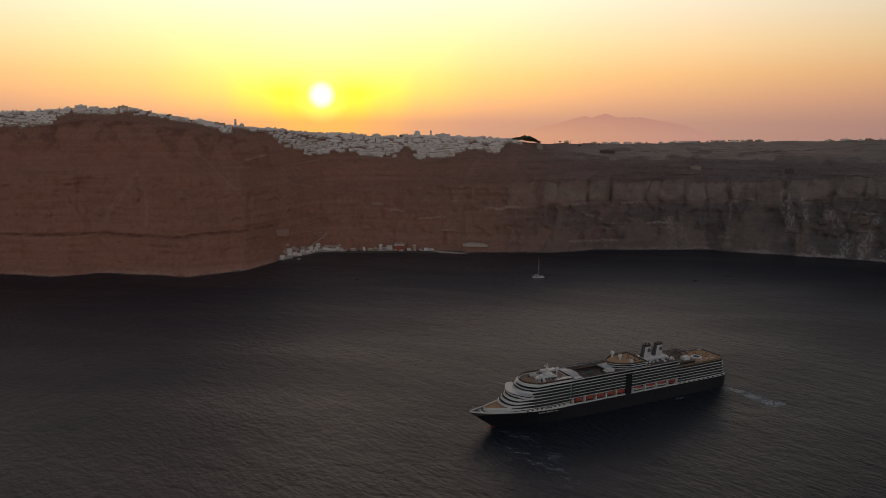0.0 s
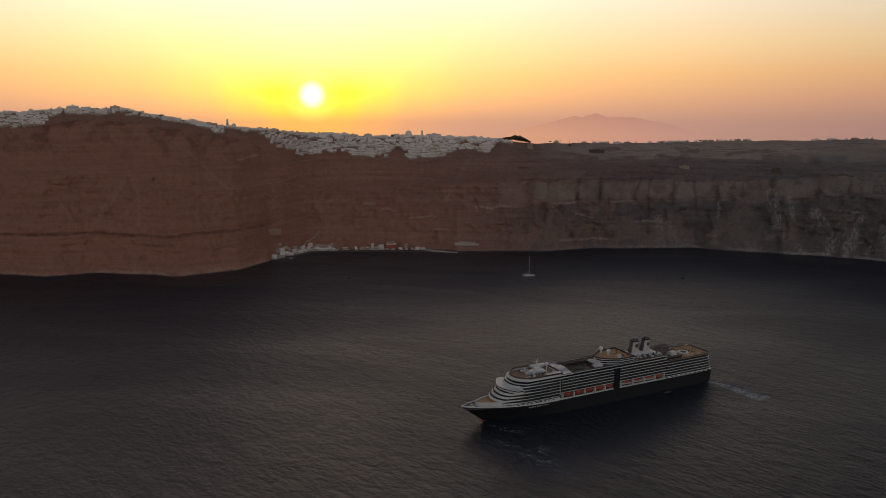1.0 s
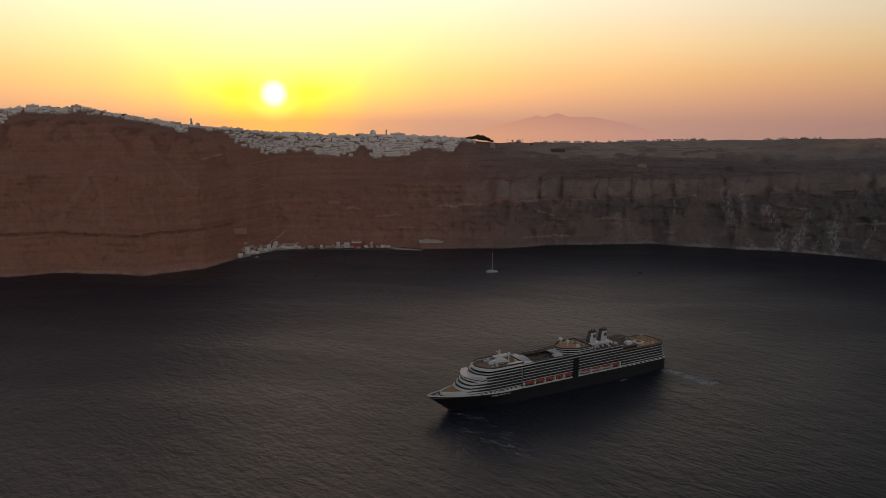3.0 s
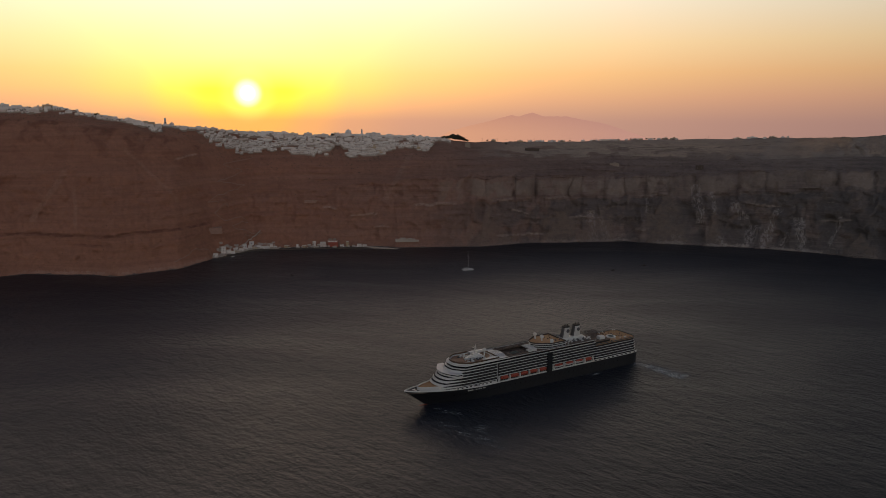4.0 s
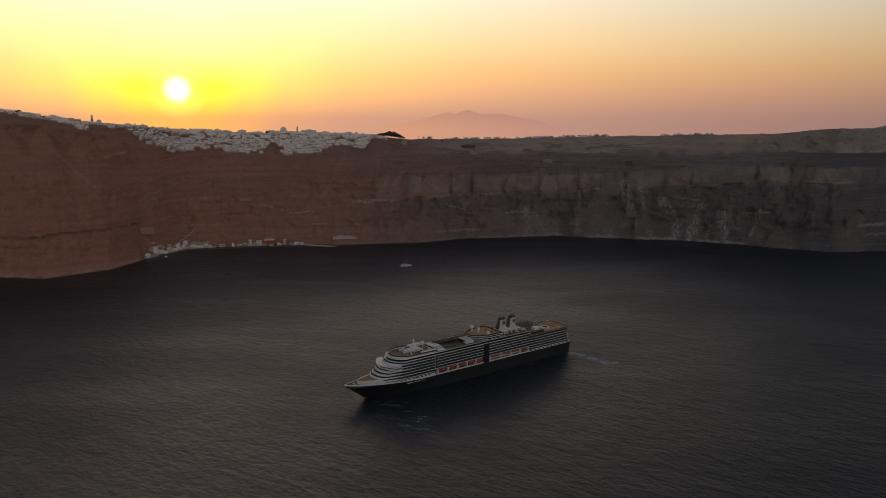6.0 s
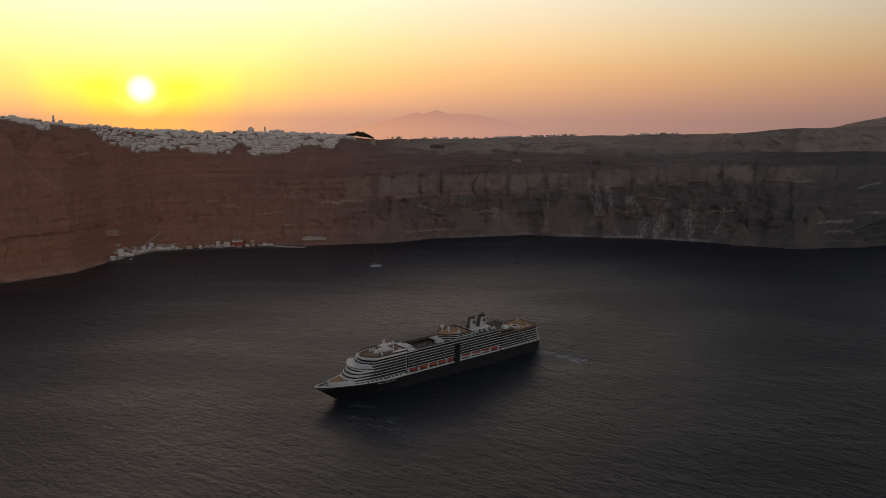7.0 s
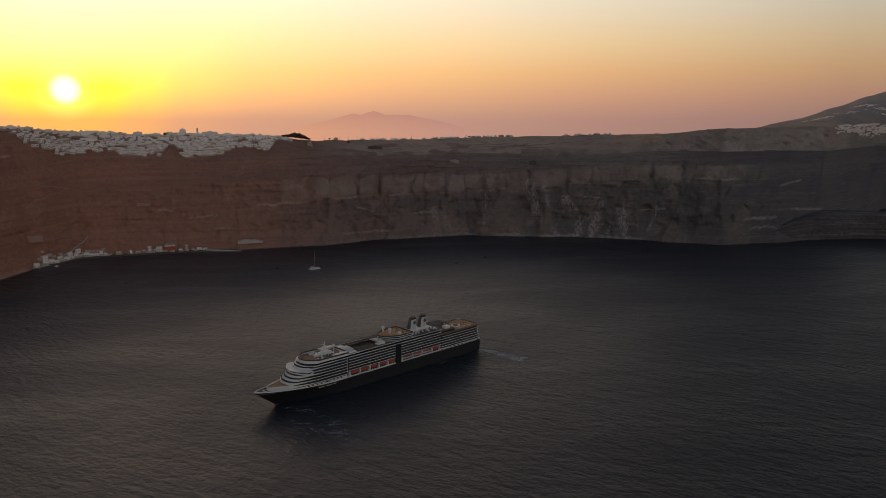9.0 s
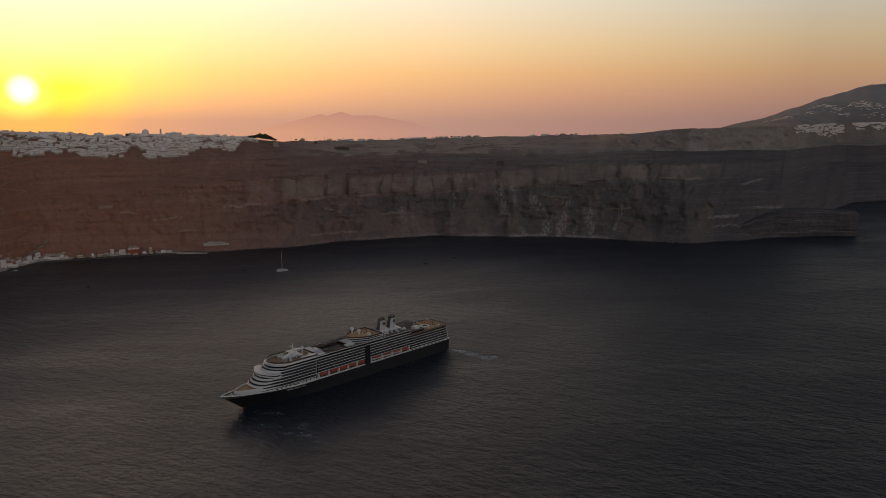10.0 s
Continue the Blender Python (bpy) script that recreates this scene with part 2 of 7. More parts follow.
    chalk = n.math("MULTIPLY", held("chalk"), n.ramp(rill, [(0.45, (0.0, 0.0, 0.0)), (0.60, (0.95, 0.95, 0.95))]))
    c = n.mix(chalk, c, n.mix(red, (0.29, 0.275, 0.27, 1), (0.44, 0.28, 0.22, 1)))
    # footpaths and slide marks across the slope
    c = n.mix(n.math("MULTIPLY", held("track"), n.ramp(grain, [(0.34, (0.35, 0.35, 0.35)), (0.60, (0.85, 0.85, 0.85))])), c, n.mix(red, (0.27, 0.235, 0.21, 1), (0.46, 0.30, 0.235, 1)))
    # a washed, pale foot just above the water
    pale = n.math("SUBTRACT", 1.0, n.math("DIVIDE", n.math("SUBTRACT", sep.outputs[2], n.math("MULTIPLY_ADD", rill, 22.0, -7.0)), 2.0), clamp=True)
    c = n.mix(n.math("MULTIPLY", n.math("MULTIPLY", pale, held("wash")), n.ramp(blotch, [(0.42, (0.0, 0.0, 0.0)), (0.56, (0.85, 0.85, 0.85))])), c, n.mix(red, (0.30, 0.28, 0.26, 1), (0.46, 0.29, 0.23, 1)))
    # one thin dark lava bed low in the red wall
    c = n.mix(n.math("MULTIPLY", held("bed"), n.ramp(lump, [(0.36, (0.0, 0.0, 0.0)), (0.54, (0.7, 0.7, 0.7))])), c, (0.12, 0.052, 0.040, 1))
    # pale pumice on the brow
    ash = n.mix(n.noise(n.mapped(co, (0.03, 0.03, 0.05)), 1.0, 5.0, 0.65, 0.6), (0.215, 0.180, 0.158, 1), (0.385, 0.330, 0.290, 1))
    c = n.mix(held("pumice"), c, ash)
    # bare fields
    plots = n.noise(n.mapped(co, (0.010, 0.004, 0.0)), 1.0, 3.0, 0.5, 0.4)
    earth = n.mix(blotch, (0.235, 0.180, 0.150, 1), (0.345, 0.275, 0.230, 1))
    earth = n.mix(1.0, earth, n.ramp(plots, [(0.42, (0.80, 0.80, 0.80)), (0.46, (1, 1, 1)), (0.56, (1, 1, 1)), (0.60, (1.14, 1.12, 1.10))]), "MULTIPLY")
    c = n.mix(field, c, earth)
    grey_lime = n.mix(blotch, (0.20, 0.19, 0.19, 1), (0.33, 0.315, 0.31, 1))
    c = n.mix(held("limestone"), c, grey_lime)
    # low dry bushes as dark flecks
    fleck = n.ramp(n.noise(co, 0.30, 3.0, 0.6), [(0.66, (0, 0, 0)), (0.71, (0.7, 0.7, 0.7))])
    c = n.mix(n.math("MULTIPLY", fleck, n.math("MULTIPLY", n.ramp(blotch, [(0.46, (0, 0, 0)), (0.56, (1, 1, 1))]), n.math("SUBTRACT", 1.0, lay))), c, (0.055, 0.046, 0.032, 1))
    c = n.mix(1.0, c, n.mix(red, n.ramp(grain, [(0.25, (0.82, 0.82, 0.82)), (0.75, (1.16, 1.16, 1.16))]), n.ramp(grain, [(0.25, (0.86, 0.86, 0.86)), (0.75, (1.12, 1.12, 1.12))])), "MULTIPLY")
    n.link(c, p.inputs["Base Color"])
    p.inputs["Roughness"].default_value, p.inputs["Specular IOR Level"].default_value = 0.95, 0.2
    b = n.add("ShaderNodeBump")
    n.link(n.math("MULTIPLY_ADD", lay, -0.4, 0.75), b.inputs["Strength"])
    b.inputs["Distance"].default_value = 7.5
    n.link(n.math("ADD", n.math("MULTIPLY_ADD", n.math("MULTIPLY", split, n.math("SUBTRACT", 1.0, n.math("MAXIMUM", red, flat))), -0.25, grain), n.math("MULTIPLY", n.noise(co, 0.4, 4.0), 0.35)), b.inputs["Height"])
    n.link(b.outputs[0], p.inputs["Normal"])
    return m


def headland_material():
    """Thin flat beds of dark lava and ash with a few pale seams."""
    m, n, p = material("bedded_rock")
    co = n.add("ShaderNodeNewGeometry").outputs["Position"]
    beds = n.noise(n.mapped(co, (0.003, 0.003, 0.16)), 1.0, 4.0, 0.6, 0.2)
    c = n.ramp(beds, [(0.32, (0.062, 0.056, 0.056)), (0.44, (0.094, 0.084, 0.082)), (0.50, (0.068, 0.061, 0.060)), (0.585, (0.086, 0.076, 0.074)), (0.605, (0.15, 0.134, 0.127)), (0.635, (0.088, 0.078, 0.076)), (0.75, (0.080, 0.072, 0.070))])
    grain = n.noise(co, 0.14, 6.0, 0.65)
    c = n.mix(1.0, c, n.ramp(grain, [(0.3, (0.7, 0.7, 0.7)), (0.72, (1.25, 1.25, 1.25))]), "MULTIPLY")
    n.link(c, p.inputs["Base Color"])
    p.inputs["Roughness"].default_value, p.inputs["Specular IOR Level"].default_value = 0.95, 0.2
    b = n.add("ShaderNodeBump")
    b.inputs["Strength"].default_value, b.inputs["Distance"].default_value = 0.9, 4.0
    n.link(n.math("ADD", beds, grain), b.inputs["Height"]), n.link(b.outputs[0], p.inputs["Normal"])
    return m


def foam_material():
    m, n, p = material("foam")
    co = n.add("ShaderNodeNewGeometry").outputs["Position"]
    edge = n.add("ShaderNodeAttribute", attribute_name="cover").outputs["Fac"]
    f = n.noise(co, 0.11, 6.0, 0.62, 1.6)
    fine = n.noise(co, 0.6, 4.0, 0.6)
    lace = n.math("SUBTRACT", 1.0, n.math("DIVIDE", n.math("ABSOLUTE", n.math("SUBTRACT", f, 0.5)), n.math("MULTIPLY_ADD", edge, 0.10, 0.006)), clamp=True)
    a = n.math("MULTIPLY", n.math("MULTIPLY", lace, edge), n.math("MULTIPLY_ADD", fine, 2.4, -0.4, clamp=True), clamp=True)
    p.inputs["Base Color"].default_value = (0.52, 0.56, 0.58, 1)
    p.inputs["Roughness"].default_value = 0.9
    n.link(n.math("MULTIPLY", a, 0.95), p.inputs["Alpha"])
    return m


M = {}
M["sea"] = sea_material()
M["rock"] = rock_material()
M["foam"] = foam_material()
M["beds"] = headland_material()
M["navy"] = surface("navy_hull_paint", (0.014, 0.015, 0.019), 0.5, vary=0.25, fine=0.25, coarse=0.03, spec=0.3)
M["antifoul"] = surface("red_antifouling_paint", (0.20, 0.04, 0.028), 0.5)
M["ship_white"] = surface("white_ship_paint", (0.55, 0.545, 0.535), 0.4, vary=0.06, fine=0.5, coarse=0.05, stain=(0.62, 0.58, 0.52))
M["ship_glass"] = surface("dark_ship_glass", (0.012, 0.014, 0.017), 0.12, vary=0.3, fine=0.4)
# near-black: glass plus the shade inside balconies and recesses, put into the colour
M["cabin"] = surface("cabin_glass_and_painted_shade", (0.022, 0.022, 0.024), 0.55, spec=0.25, vary=0.4, fine=0.7)
M["teak"] = surface("teak_deck", (0.42, 0.23, 0.10), 0.7, vary=0.2, fine=1.2, coarse=0.15)
M["teak_worn"] = surface("weathered_teak_deck", (0.31, 0.185, 0.115), 0.8, vary=0.25, fine=0.8)
M["deck_brown"] = surface("worn_brown_deck", (0.13, 0.088, 0.066), 0.75, vary=0.25, fine=0.8)
M["deck_green"] = surface("grey_mooring_deck", (0.11, 0.085, 0.07), 0.8, vary=0.25)
M["orange"] = surface("orange_red_lifeboat_shell", (0.36, 0.062, 0.036), 0.5, vary=0.15)
M["funnel_white"] = surface("greyed_white_paint", (0.46, 0.45, 0.437), 0.5, vary=0.14, fine=0.5, coarse=0.2)
M["funnel_dark"] = surface("funnel_grey_blue_paint", (0.06, 0.062, 0.07), 0.4)
M["soot"] = surface("sooty_steel", (0.03, 0.028, 0.028), 0.6, metal=0.3)
# white dividers painted grey for the shade within the balconies
M["divider"] = surface("divider_painted_shade", (0.10, 0.098, 0.095), 0.6, vary=0.15)
M["roof_glass"] = surface("pale_roof_glazing", (0.46, 0.465, 0.47), 0.25, vary=0.15, fine=0.5)
M["steel"] = surface("grey_steel", (0.42, 0.42, 0.42), 0.4, metal=0.6)
M["bronze_glass"] = surface("bronze_tinted_glass", (0.105, 0.066, 0.045), 0.2, vary=0.25, fine=0.4)
M["pool"] = surface("pool_water", (0.03, 0.06, 0.06), 0.6, spec=0.2)
M["dark_chair"] = surface("dark_deck_furniture", (0.05, 0.035, 0.03), 0.7)
M["lime"] = surface("whitewashed_wall", (0.80, 0.735, 0.69), 0.9, vary=0.08, fine=0.6, coarse=0.06, stain=(0.6, 0.54, 0.48), random_tint=0.6)
M["roof"] = surface("whitewashed_roof", (0.70, 0.645, 0.60), 0.9, vary=0.12, fine=0.5, random_tint=0.6)
M["opening"] = surface("dark_window_glass", (0.02, 0.02, 0.024), 0.2, vary=0.3)
M["village_window"] = surface("shaded_village_window", (0.17, 0.14, 0.12), 0.6, vary=0.3)
M["door"] = surface("painted_wooden_door", (0.05, 0.08, 0.14), 0.6)
M["red_wall"] = surface("terracotta_red_render", (0.34, 0.085, 0.055), 0.9, vary=0.2, fine=0.4)
M["ochre"] = surface("ochre_render", (0.50, 0.36, 0.22), 0.9, vary=0.2, fine=0.4)
M["grey_panel"] = surface("grey_balcony_panel", (0.08, 0.08, 0.083), 0.5)
M["paving"] = surface("pale_paving", (0.44, 0.37, 0.32), 0.9, vary=0.2, fine=0.5, coarse=0.05)
M["stone"] = surface("pale_dressed_stone", (0.34, 0.265, 0.215), 0.9, vary=0.25, fine=0.5, coarse=0.05, bump=0.2)
M["dark_stone"] = surface("dark_dry_stone", (0.10, 0.075, 0.06), 0.95, vary=0.3, fine=0.4, bump=0.2)
M["leaf"] = surface("dusty_pine_leaves", (0.095, 0.085, 0.05), 0.8, vary=0.35, fine=0.5)
M["scrub"] = surface("dry_scrub_leaves", (0.10, 0.08, 0.055), 0.9, vary=0.3, fine=0.5)
M["scree"] = surface("pale_red_stone", (0.36, 0.215, 0.165), 0.95, vary=0.25, fine=0.3)
M["shore_rock"] = surface("wet_shore_rock", (0.13, 0.10, 0.088), 0.8, vary=0.35, fine=0.4, bump=0.2)
M["bark"] = surface("brown_bark", (0.09, 0.06, 0.04), 0.9, vary=0.3)
M["hull_white"] = surface("white_gelcoat", (0.46, 0.46, 0.46), 0.3, vary=0.08)
M["alu"] = surface("aluminium_spar", (0.5, 0.5, 0.5), 0.35, metal=0.5)
M["boat_dark"] = surface("dark_boat_shell", (0.035, 0.03, 0.03), 0.5)
M["haze_land"], n_, p_ = material("distant_island_painted_haze")
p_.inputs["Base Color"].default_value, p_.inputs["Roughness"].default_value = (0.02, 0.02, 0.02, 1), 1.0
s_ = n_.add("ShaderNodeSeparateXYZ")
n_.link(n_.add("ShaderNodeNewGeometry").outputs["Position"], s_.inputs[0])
# rose haze painted in as a glow, fading into the sky below
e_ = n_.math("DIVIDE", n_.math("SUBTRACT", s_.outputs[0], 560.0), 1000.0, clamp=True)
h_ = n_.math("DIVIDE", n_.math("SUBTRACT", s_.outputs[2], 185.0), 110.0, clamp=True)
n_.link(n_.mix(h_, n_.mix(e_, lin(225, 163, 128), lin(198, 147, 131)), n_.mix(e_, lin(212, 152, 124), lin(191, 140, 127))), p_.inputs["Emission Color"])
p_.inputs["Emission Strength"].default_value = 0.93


# ---------------------------------------------------------------- mesh helpers
def bm_object(name, bm, mat, parent=None, smooth=False):
    me = bpy.data.meshes.new(name)
    bm.normal_update()
    bm.to_mesh(me)
    bm.free()
    if smooth:
        me.shade_smooth()
    me.materials.append(mat)
    ob = new(name, me)
    if parent is not None:
        ob.parent = parent
    return ob


def part(name, bm, mat, parent, label="", smooth=False):
    ob = bm_object(name, bm, mat, parent, smooth)
    if label:
        ob["label"] = label
    return ob


def box(bm, x0, x1, y0, y1, z0, z1, taper=0.0, turn=0.0):
    cx, cy = (x0 + x1) / 2, (y0 + y1) / 2
    c, s = math.cos(turn), math.sin(turn)
    vs = []
    for z, k in ((z0, 1.0), (z1, 1.0 - taper)):
        for x, y in ((x0, y0), (x1, y0), (x1, y1), (x0, y1)):
            dx, dy = (x - cx) * k, (y - cy) * k
            vs.append(bm.verts.new((cx + c * dx - s * dy, cy + s * dx + c * dy, z)))
    for f in ((3, 2, 1, 0), (4, 5, 6, 7), (0, 1, 5, 4), (1, 2, 6, 5), (2, 3, 7, 6), (3, 0, 4, 7)):
        bm.faces.new([vs[i] for i in f])


def pieces(name, boxes, mat, parent, label=""):
    """One object for each box: panes, doors and the like."""
    for b in boxes:
        bm = bmesh.new()
        box(bm, *b)
        part(name, bm, mat, parent, label)


def prism(bm, pts, z0, z1, top=None):
    """A solid between two heights on a plan outline; top: another outline for the upper edge."""
    lo = [bm.verts.new((x, y, z0)) for x, y in pts]
    hi = [bm.verts.new((x, y, z1)) for x, y in (top or pts)]
    k = len(pts)
    bm.faces.new(lo[::-1])
    bm.faces.new(hi)
    for i in range(k):
        bm.faces.new((lo[i], lo[(i + 1) % k], hi[(i + 1) % k], hi[i]))


def rim(bm, outer, inner, z0, z1):
    """A ring wall between two outlines of the same count."""
    k = len(outer)
    a = [[bm.verts.new((x, y, z)) for x, y in pts] for pts, z in ((outer, z0), (outer, z1), (inner, z1), (inner, z0))]
    for r in range(4):
        p, q = a[r], a[(r + 1) % 4]
        for i in range(k):
            bm.faces.new((p[i], p[(i + 1) % k], q[(i + 1) % k], q[i]))


def tube(bm, a, b, r0, r1=None, seg=6):
    r1 = r0 if r1 is None else r1
    a, b = Vector(a), Vector(b)
    q = (b - a).to_track_quat("Z", "Y")
    rings = []
    for p, r in ((a, r0), (b, r1)):
        rings.append([bm.verts.new(p + q @ Vector((r * math.cos(2 * math.pi * i / seg), r * math.sin(2 * math.pi * i / seg), 0))) for i in range(seg)])
    for i in range(seg):
        j = (i + 1) % seg
        bm.faces.new((rings[0][i], rings[0][j], rings[1][j], rings[1][i]))
    bm.faces.new(rings[0][::-1])
    bm.faces.new(rings[1])


def ball(bm, c, r, squash=1.0, u=12, v=8):
    m = Matrix.Translation(c) @ Matrix.Diagonal((1, 1, squash, 1))
    bmesh.ops.create_uvsphere(bm, u_segments=u, v_segments=v, radius=r, matrix=m)


def dome_on(bm, x, y, z, r, squash=1.0, u=14, v=5):
    rings = []
    for i in range(v):
        a = math.pi / 2 * i / v
        rings.append([bm.verts.new((x + r * math.cos(a) * math.cos(2 * math.pi * j / u), y + r * math.cos(a) * math.sin(2 * math.pi * j / u), z + r * squash * math.sin(a))) for j in range(u)])
    tip = bm.verts.new((x, y, z + r * squash))
    for i in range(v - 1):
        for j in range(u):
            bm.faces.new((rings[i][j], rings[i][(j + 1) % u], rings[i + 1][(j + 1) % u], rings[i + 1][j]))
    for j in range(u):
        bm.faces.new((rings[-1][j], rings[-1][(j + 1) % u], tip))


# ---------------------------------------------------------------- sea
def build_sea():
    bm = bmesh.new()
    box(bm, -4800, 4800, -3200, 4800, -6, 0)
    tagged(bm_object("water", bm, M["sea"]), "dark rippled sea filling the caldera", "sea", kind="structure")


build_sea()


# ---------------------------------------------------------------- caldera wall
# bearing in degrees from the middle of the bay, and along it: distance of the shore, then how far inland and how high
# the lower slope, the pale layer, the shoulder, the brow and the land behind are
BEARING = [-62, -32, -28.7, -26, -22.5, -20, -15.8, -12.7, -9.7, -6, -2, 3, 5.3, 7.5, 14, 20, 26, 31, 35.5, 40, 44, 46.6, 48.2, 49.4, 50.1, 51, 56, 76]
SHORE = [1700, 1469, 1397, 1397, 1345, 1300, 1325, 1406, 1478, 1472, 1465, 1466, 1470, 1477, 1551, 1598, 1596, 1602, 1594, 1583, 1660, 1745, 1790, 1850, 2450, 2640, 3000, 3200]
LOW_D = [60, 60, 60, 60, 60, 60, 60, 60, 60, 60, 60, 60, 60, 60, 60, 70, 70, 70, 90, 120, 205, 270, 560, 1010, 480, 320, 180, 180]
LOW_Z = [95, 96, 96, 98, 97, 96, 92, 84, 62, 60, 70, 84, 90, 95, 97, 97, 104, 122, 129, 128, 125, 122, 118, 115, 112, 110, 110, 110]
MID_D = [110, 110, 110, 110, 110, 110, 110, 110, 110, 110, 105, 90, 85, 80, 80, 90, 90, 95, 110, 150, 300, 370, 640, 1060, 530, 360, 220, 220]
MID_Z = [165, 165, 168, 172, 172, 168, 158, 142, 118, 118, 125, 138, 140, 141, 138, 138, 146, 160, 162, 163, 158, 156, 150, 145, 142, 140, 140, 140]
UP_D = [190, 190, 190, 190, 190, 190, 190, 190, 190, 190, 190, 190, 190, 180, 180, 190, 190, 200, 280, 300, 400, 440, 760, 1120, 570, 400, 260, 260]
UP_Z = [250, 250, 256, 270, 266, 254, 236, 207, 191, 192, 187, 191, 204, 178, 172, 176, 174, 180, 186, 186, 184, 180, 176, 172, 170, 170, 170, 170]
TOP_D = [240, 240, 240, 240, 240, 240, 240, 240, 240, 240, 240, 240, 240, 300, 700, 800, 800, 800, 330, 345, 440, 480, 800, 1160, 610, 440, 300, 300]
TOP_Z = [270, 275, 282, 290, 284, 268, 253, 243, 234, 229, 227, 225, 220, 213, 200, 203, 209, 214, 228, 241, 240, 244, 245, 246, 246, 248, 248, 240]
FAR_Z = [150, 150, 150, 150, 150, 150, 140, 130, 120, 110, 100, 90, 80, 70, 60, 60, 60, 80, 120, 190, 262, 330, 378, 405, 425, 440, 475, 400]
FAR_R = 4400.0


def smooth_interp(x, xs, ys):
    """Cubic interpolation without overshoot."""
    xs, ys = np.array(xs, float), np.array(ys, float)
    i = np.clip(np.searchsorted(xs, x) - 1, 0, len(xs) - 2)
    u = np.clip((x - xs[i]) / (xs[i + 1] - xs[i]), 0, 1)
    return ys[i] + (ys[i + 1] - ys[i]) * (0.5 * u + 0.5 * u * u * (3 - 2 * u))


STEPS = [(0, 46), (1, 26), (2, 36), (3, 22), (4, 14)]
COLS = np.concatenate([np.arange(-62, -33, 0.35), np.arange(-33, 53.5, 0.06), np.arange(53.5, 76, 0.4)])
# clefts that part the pale layer into blocks: bearing, half width in degrees, depth in metres
CLEFTS = [(7.7, 0.34, 17), (9.0, 0.10, 4), (11.5, 0.16, 8), (13.0, 0.22, 18), (15.9, 0.15, 10), (16.7, 0.10, 6), (18.6, 0.16, 9), (20.0, 0.09, 5), (21.6, 0.24, 19), (23.4, 0.12, 7),
          (25.35, 0.16, 9), (28.3, 0.26, 17), (30.4, 0.10, 6), (34.8, 0.22, 13), (37.3, 0.14, 16), (38.2, 0.10, 6), (40.3, 0.15, 7), (42.6, 0.14, 7)]
# debris fans: bearing, height of the tip, half width of the foot in degrees
FANS = [(9.4, 84, 2.6), (14.9, 66, 3.0), (18.3, 78, 2.4), (23.4, 104, 1.9), (27.0, 70, 1.1), (36.6, 42, 1.8), (41.5, 80, 1.3)]
# pale scree runs: bearing and height of the head and of the foot, half width in degrees
RUNS = [(17.5, 58, 17.9, 6, 0.45), (18.4, 46, 18.9, 3, 0.30), (21.8, 88, 21.9, 60, 0.20), (25.4, 118, 25.9, 48, 0.45), (26.6, 104, 26.9, 70, 0.25), (28.2, 84, 29.0, 60, 0.5), (29.7, 38, 29.3, 2, 0.55), (31.2, 74, 30.7, 20, 0.35),
        (30.6, 34, 30.4, 2, 0.35), (32.7, 60, 33.2, 2, 0.45), (31.9, 30, 31.8, 2, 0.35), (27.4, 16, 27.5, 0, 0.5), (24.2, 14, 24.4, 0, 0.6), (35.4, 66, 34.9, 20, 0.22)]
# footpaths and slide marks: both ends by bearing and height, half width in degrees
TRACKS = [(-18.7, 209, -15.3, 118, 0.16), (-22.9, 170, -25.2, 92, 0.22), (-22.4, 140, -22.55, 82, 0.13), (3.0, 190, 0.9, 100, 0.22)]

# narrow pale ledges along the face: bearing and height at both ends, half height in metres
LEDGES = [(9.9, 19, 14.0, 16, 1.6), (11.1, 71, 12.7, 58, 1.5), (15.8, 51, 17.4, 53, 1.5), (21.0, 25, 21.9, 27, 1.8), (41.7, 47, 44.1, 46, 2.2), (42.2, 29, 44.3, 30, 1.4), (43.9, 110, 45.4, 119, 1.6), (44.8, 62, 47.0, 57, 1.4), (3.0, 84, 6.8, 87, 2.2), (21.2, 95, 23.5, 104, 1.5), (9.2, 92, 11.4, 92, 1.6), (13.5, 94, 15.7, 95, 1.6),
          (-4.3, 79, -3.0, 76, 1.6), (-2.2, 62, 0.4, 66, 1.2), (-0.2, 40, 1.2, 41, 1.2), (-15.4, 190, -13.6, 196, 1.5), (34.0, 60, 36.2, 66, 1.4), (28.9, 90, 31.5, 84, 1.6),
          (32.6, 125, 34.5, 126, 1.3), (38.0, 131, 41.2, 129, 1.2)]


def ledge_cover(a, z):
    best = 0.0
    for b0, z0, b1, z1, h in LEDGES:
        if b0 < a < b1:
            u = (a - b0) / (b1 - b0)
            best = max(best, (1 - abs(z - z0 - (z1 - z0) * u - 3 * noise.noise(Vector((a * 1.2, b0, 0.0)))) / (1.6 * h)) * min(1.0, 6 * u, 6 * (1 - u)))
    return max(0.0, best)


def line_cover(a, z, lines):
    """How far a place lies within one of several tapering marks on the face."""
    best = 0.0
    for b0, z0, b1, z1, w in lines:
        if min(b0, b1) - 2 * w < a < max(b0, b1) + 2 * w and z1 - 6 < z < z0 + 6:
            u = max(0.0, min(1.0, (z0 - z) / (z0 - z1)))
            best = max(best, 1.0 - abs(a - b0 - (b1 - b0) * u) / w)
    return max(0.0, best)


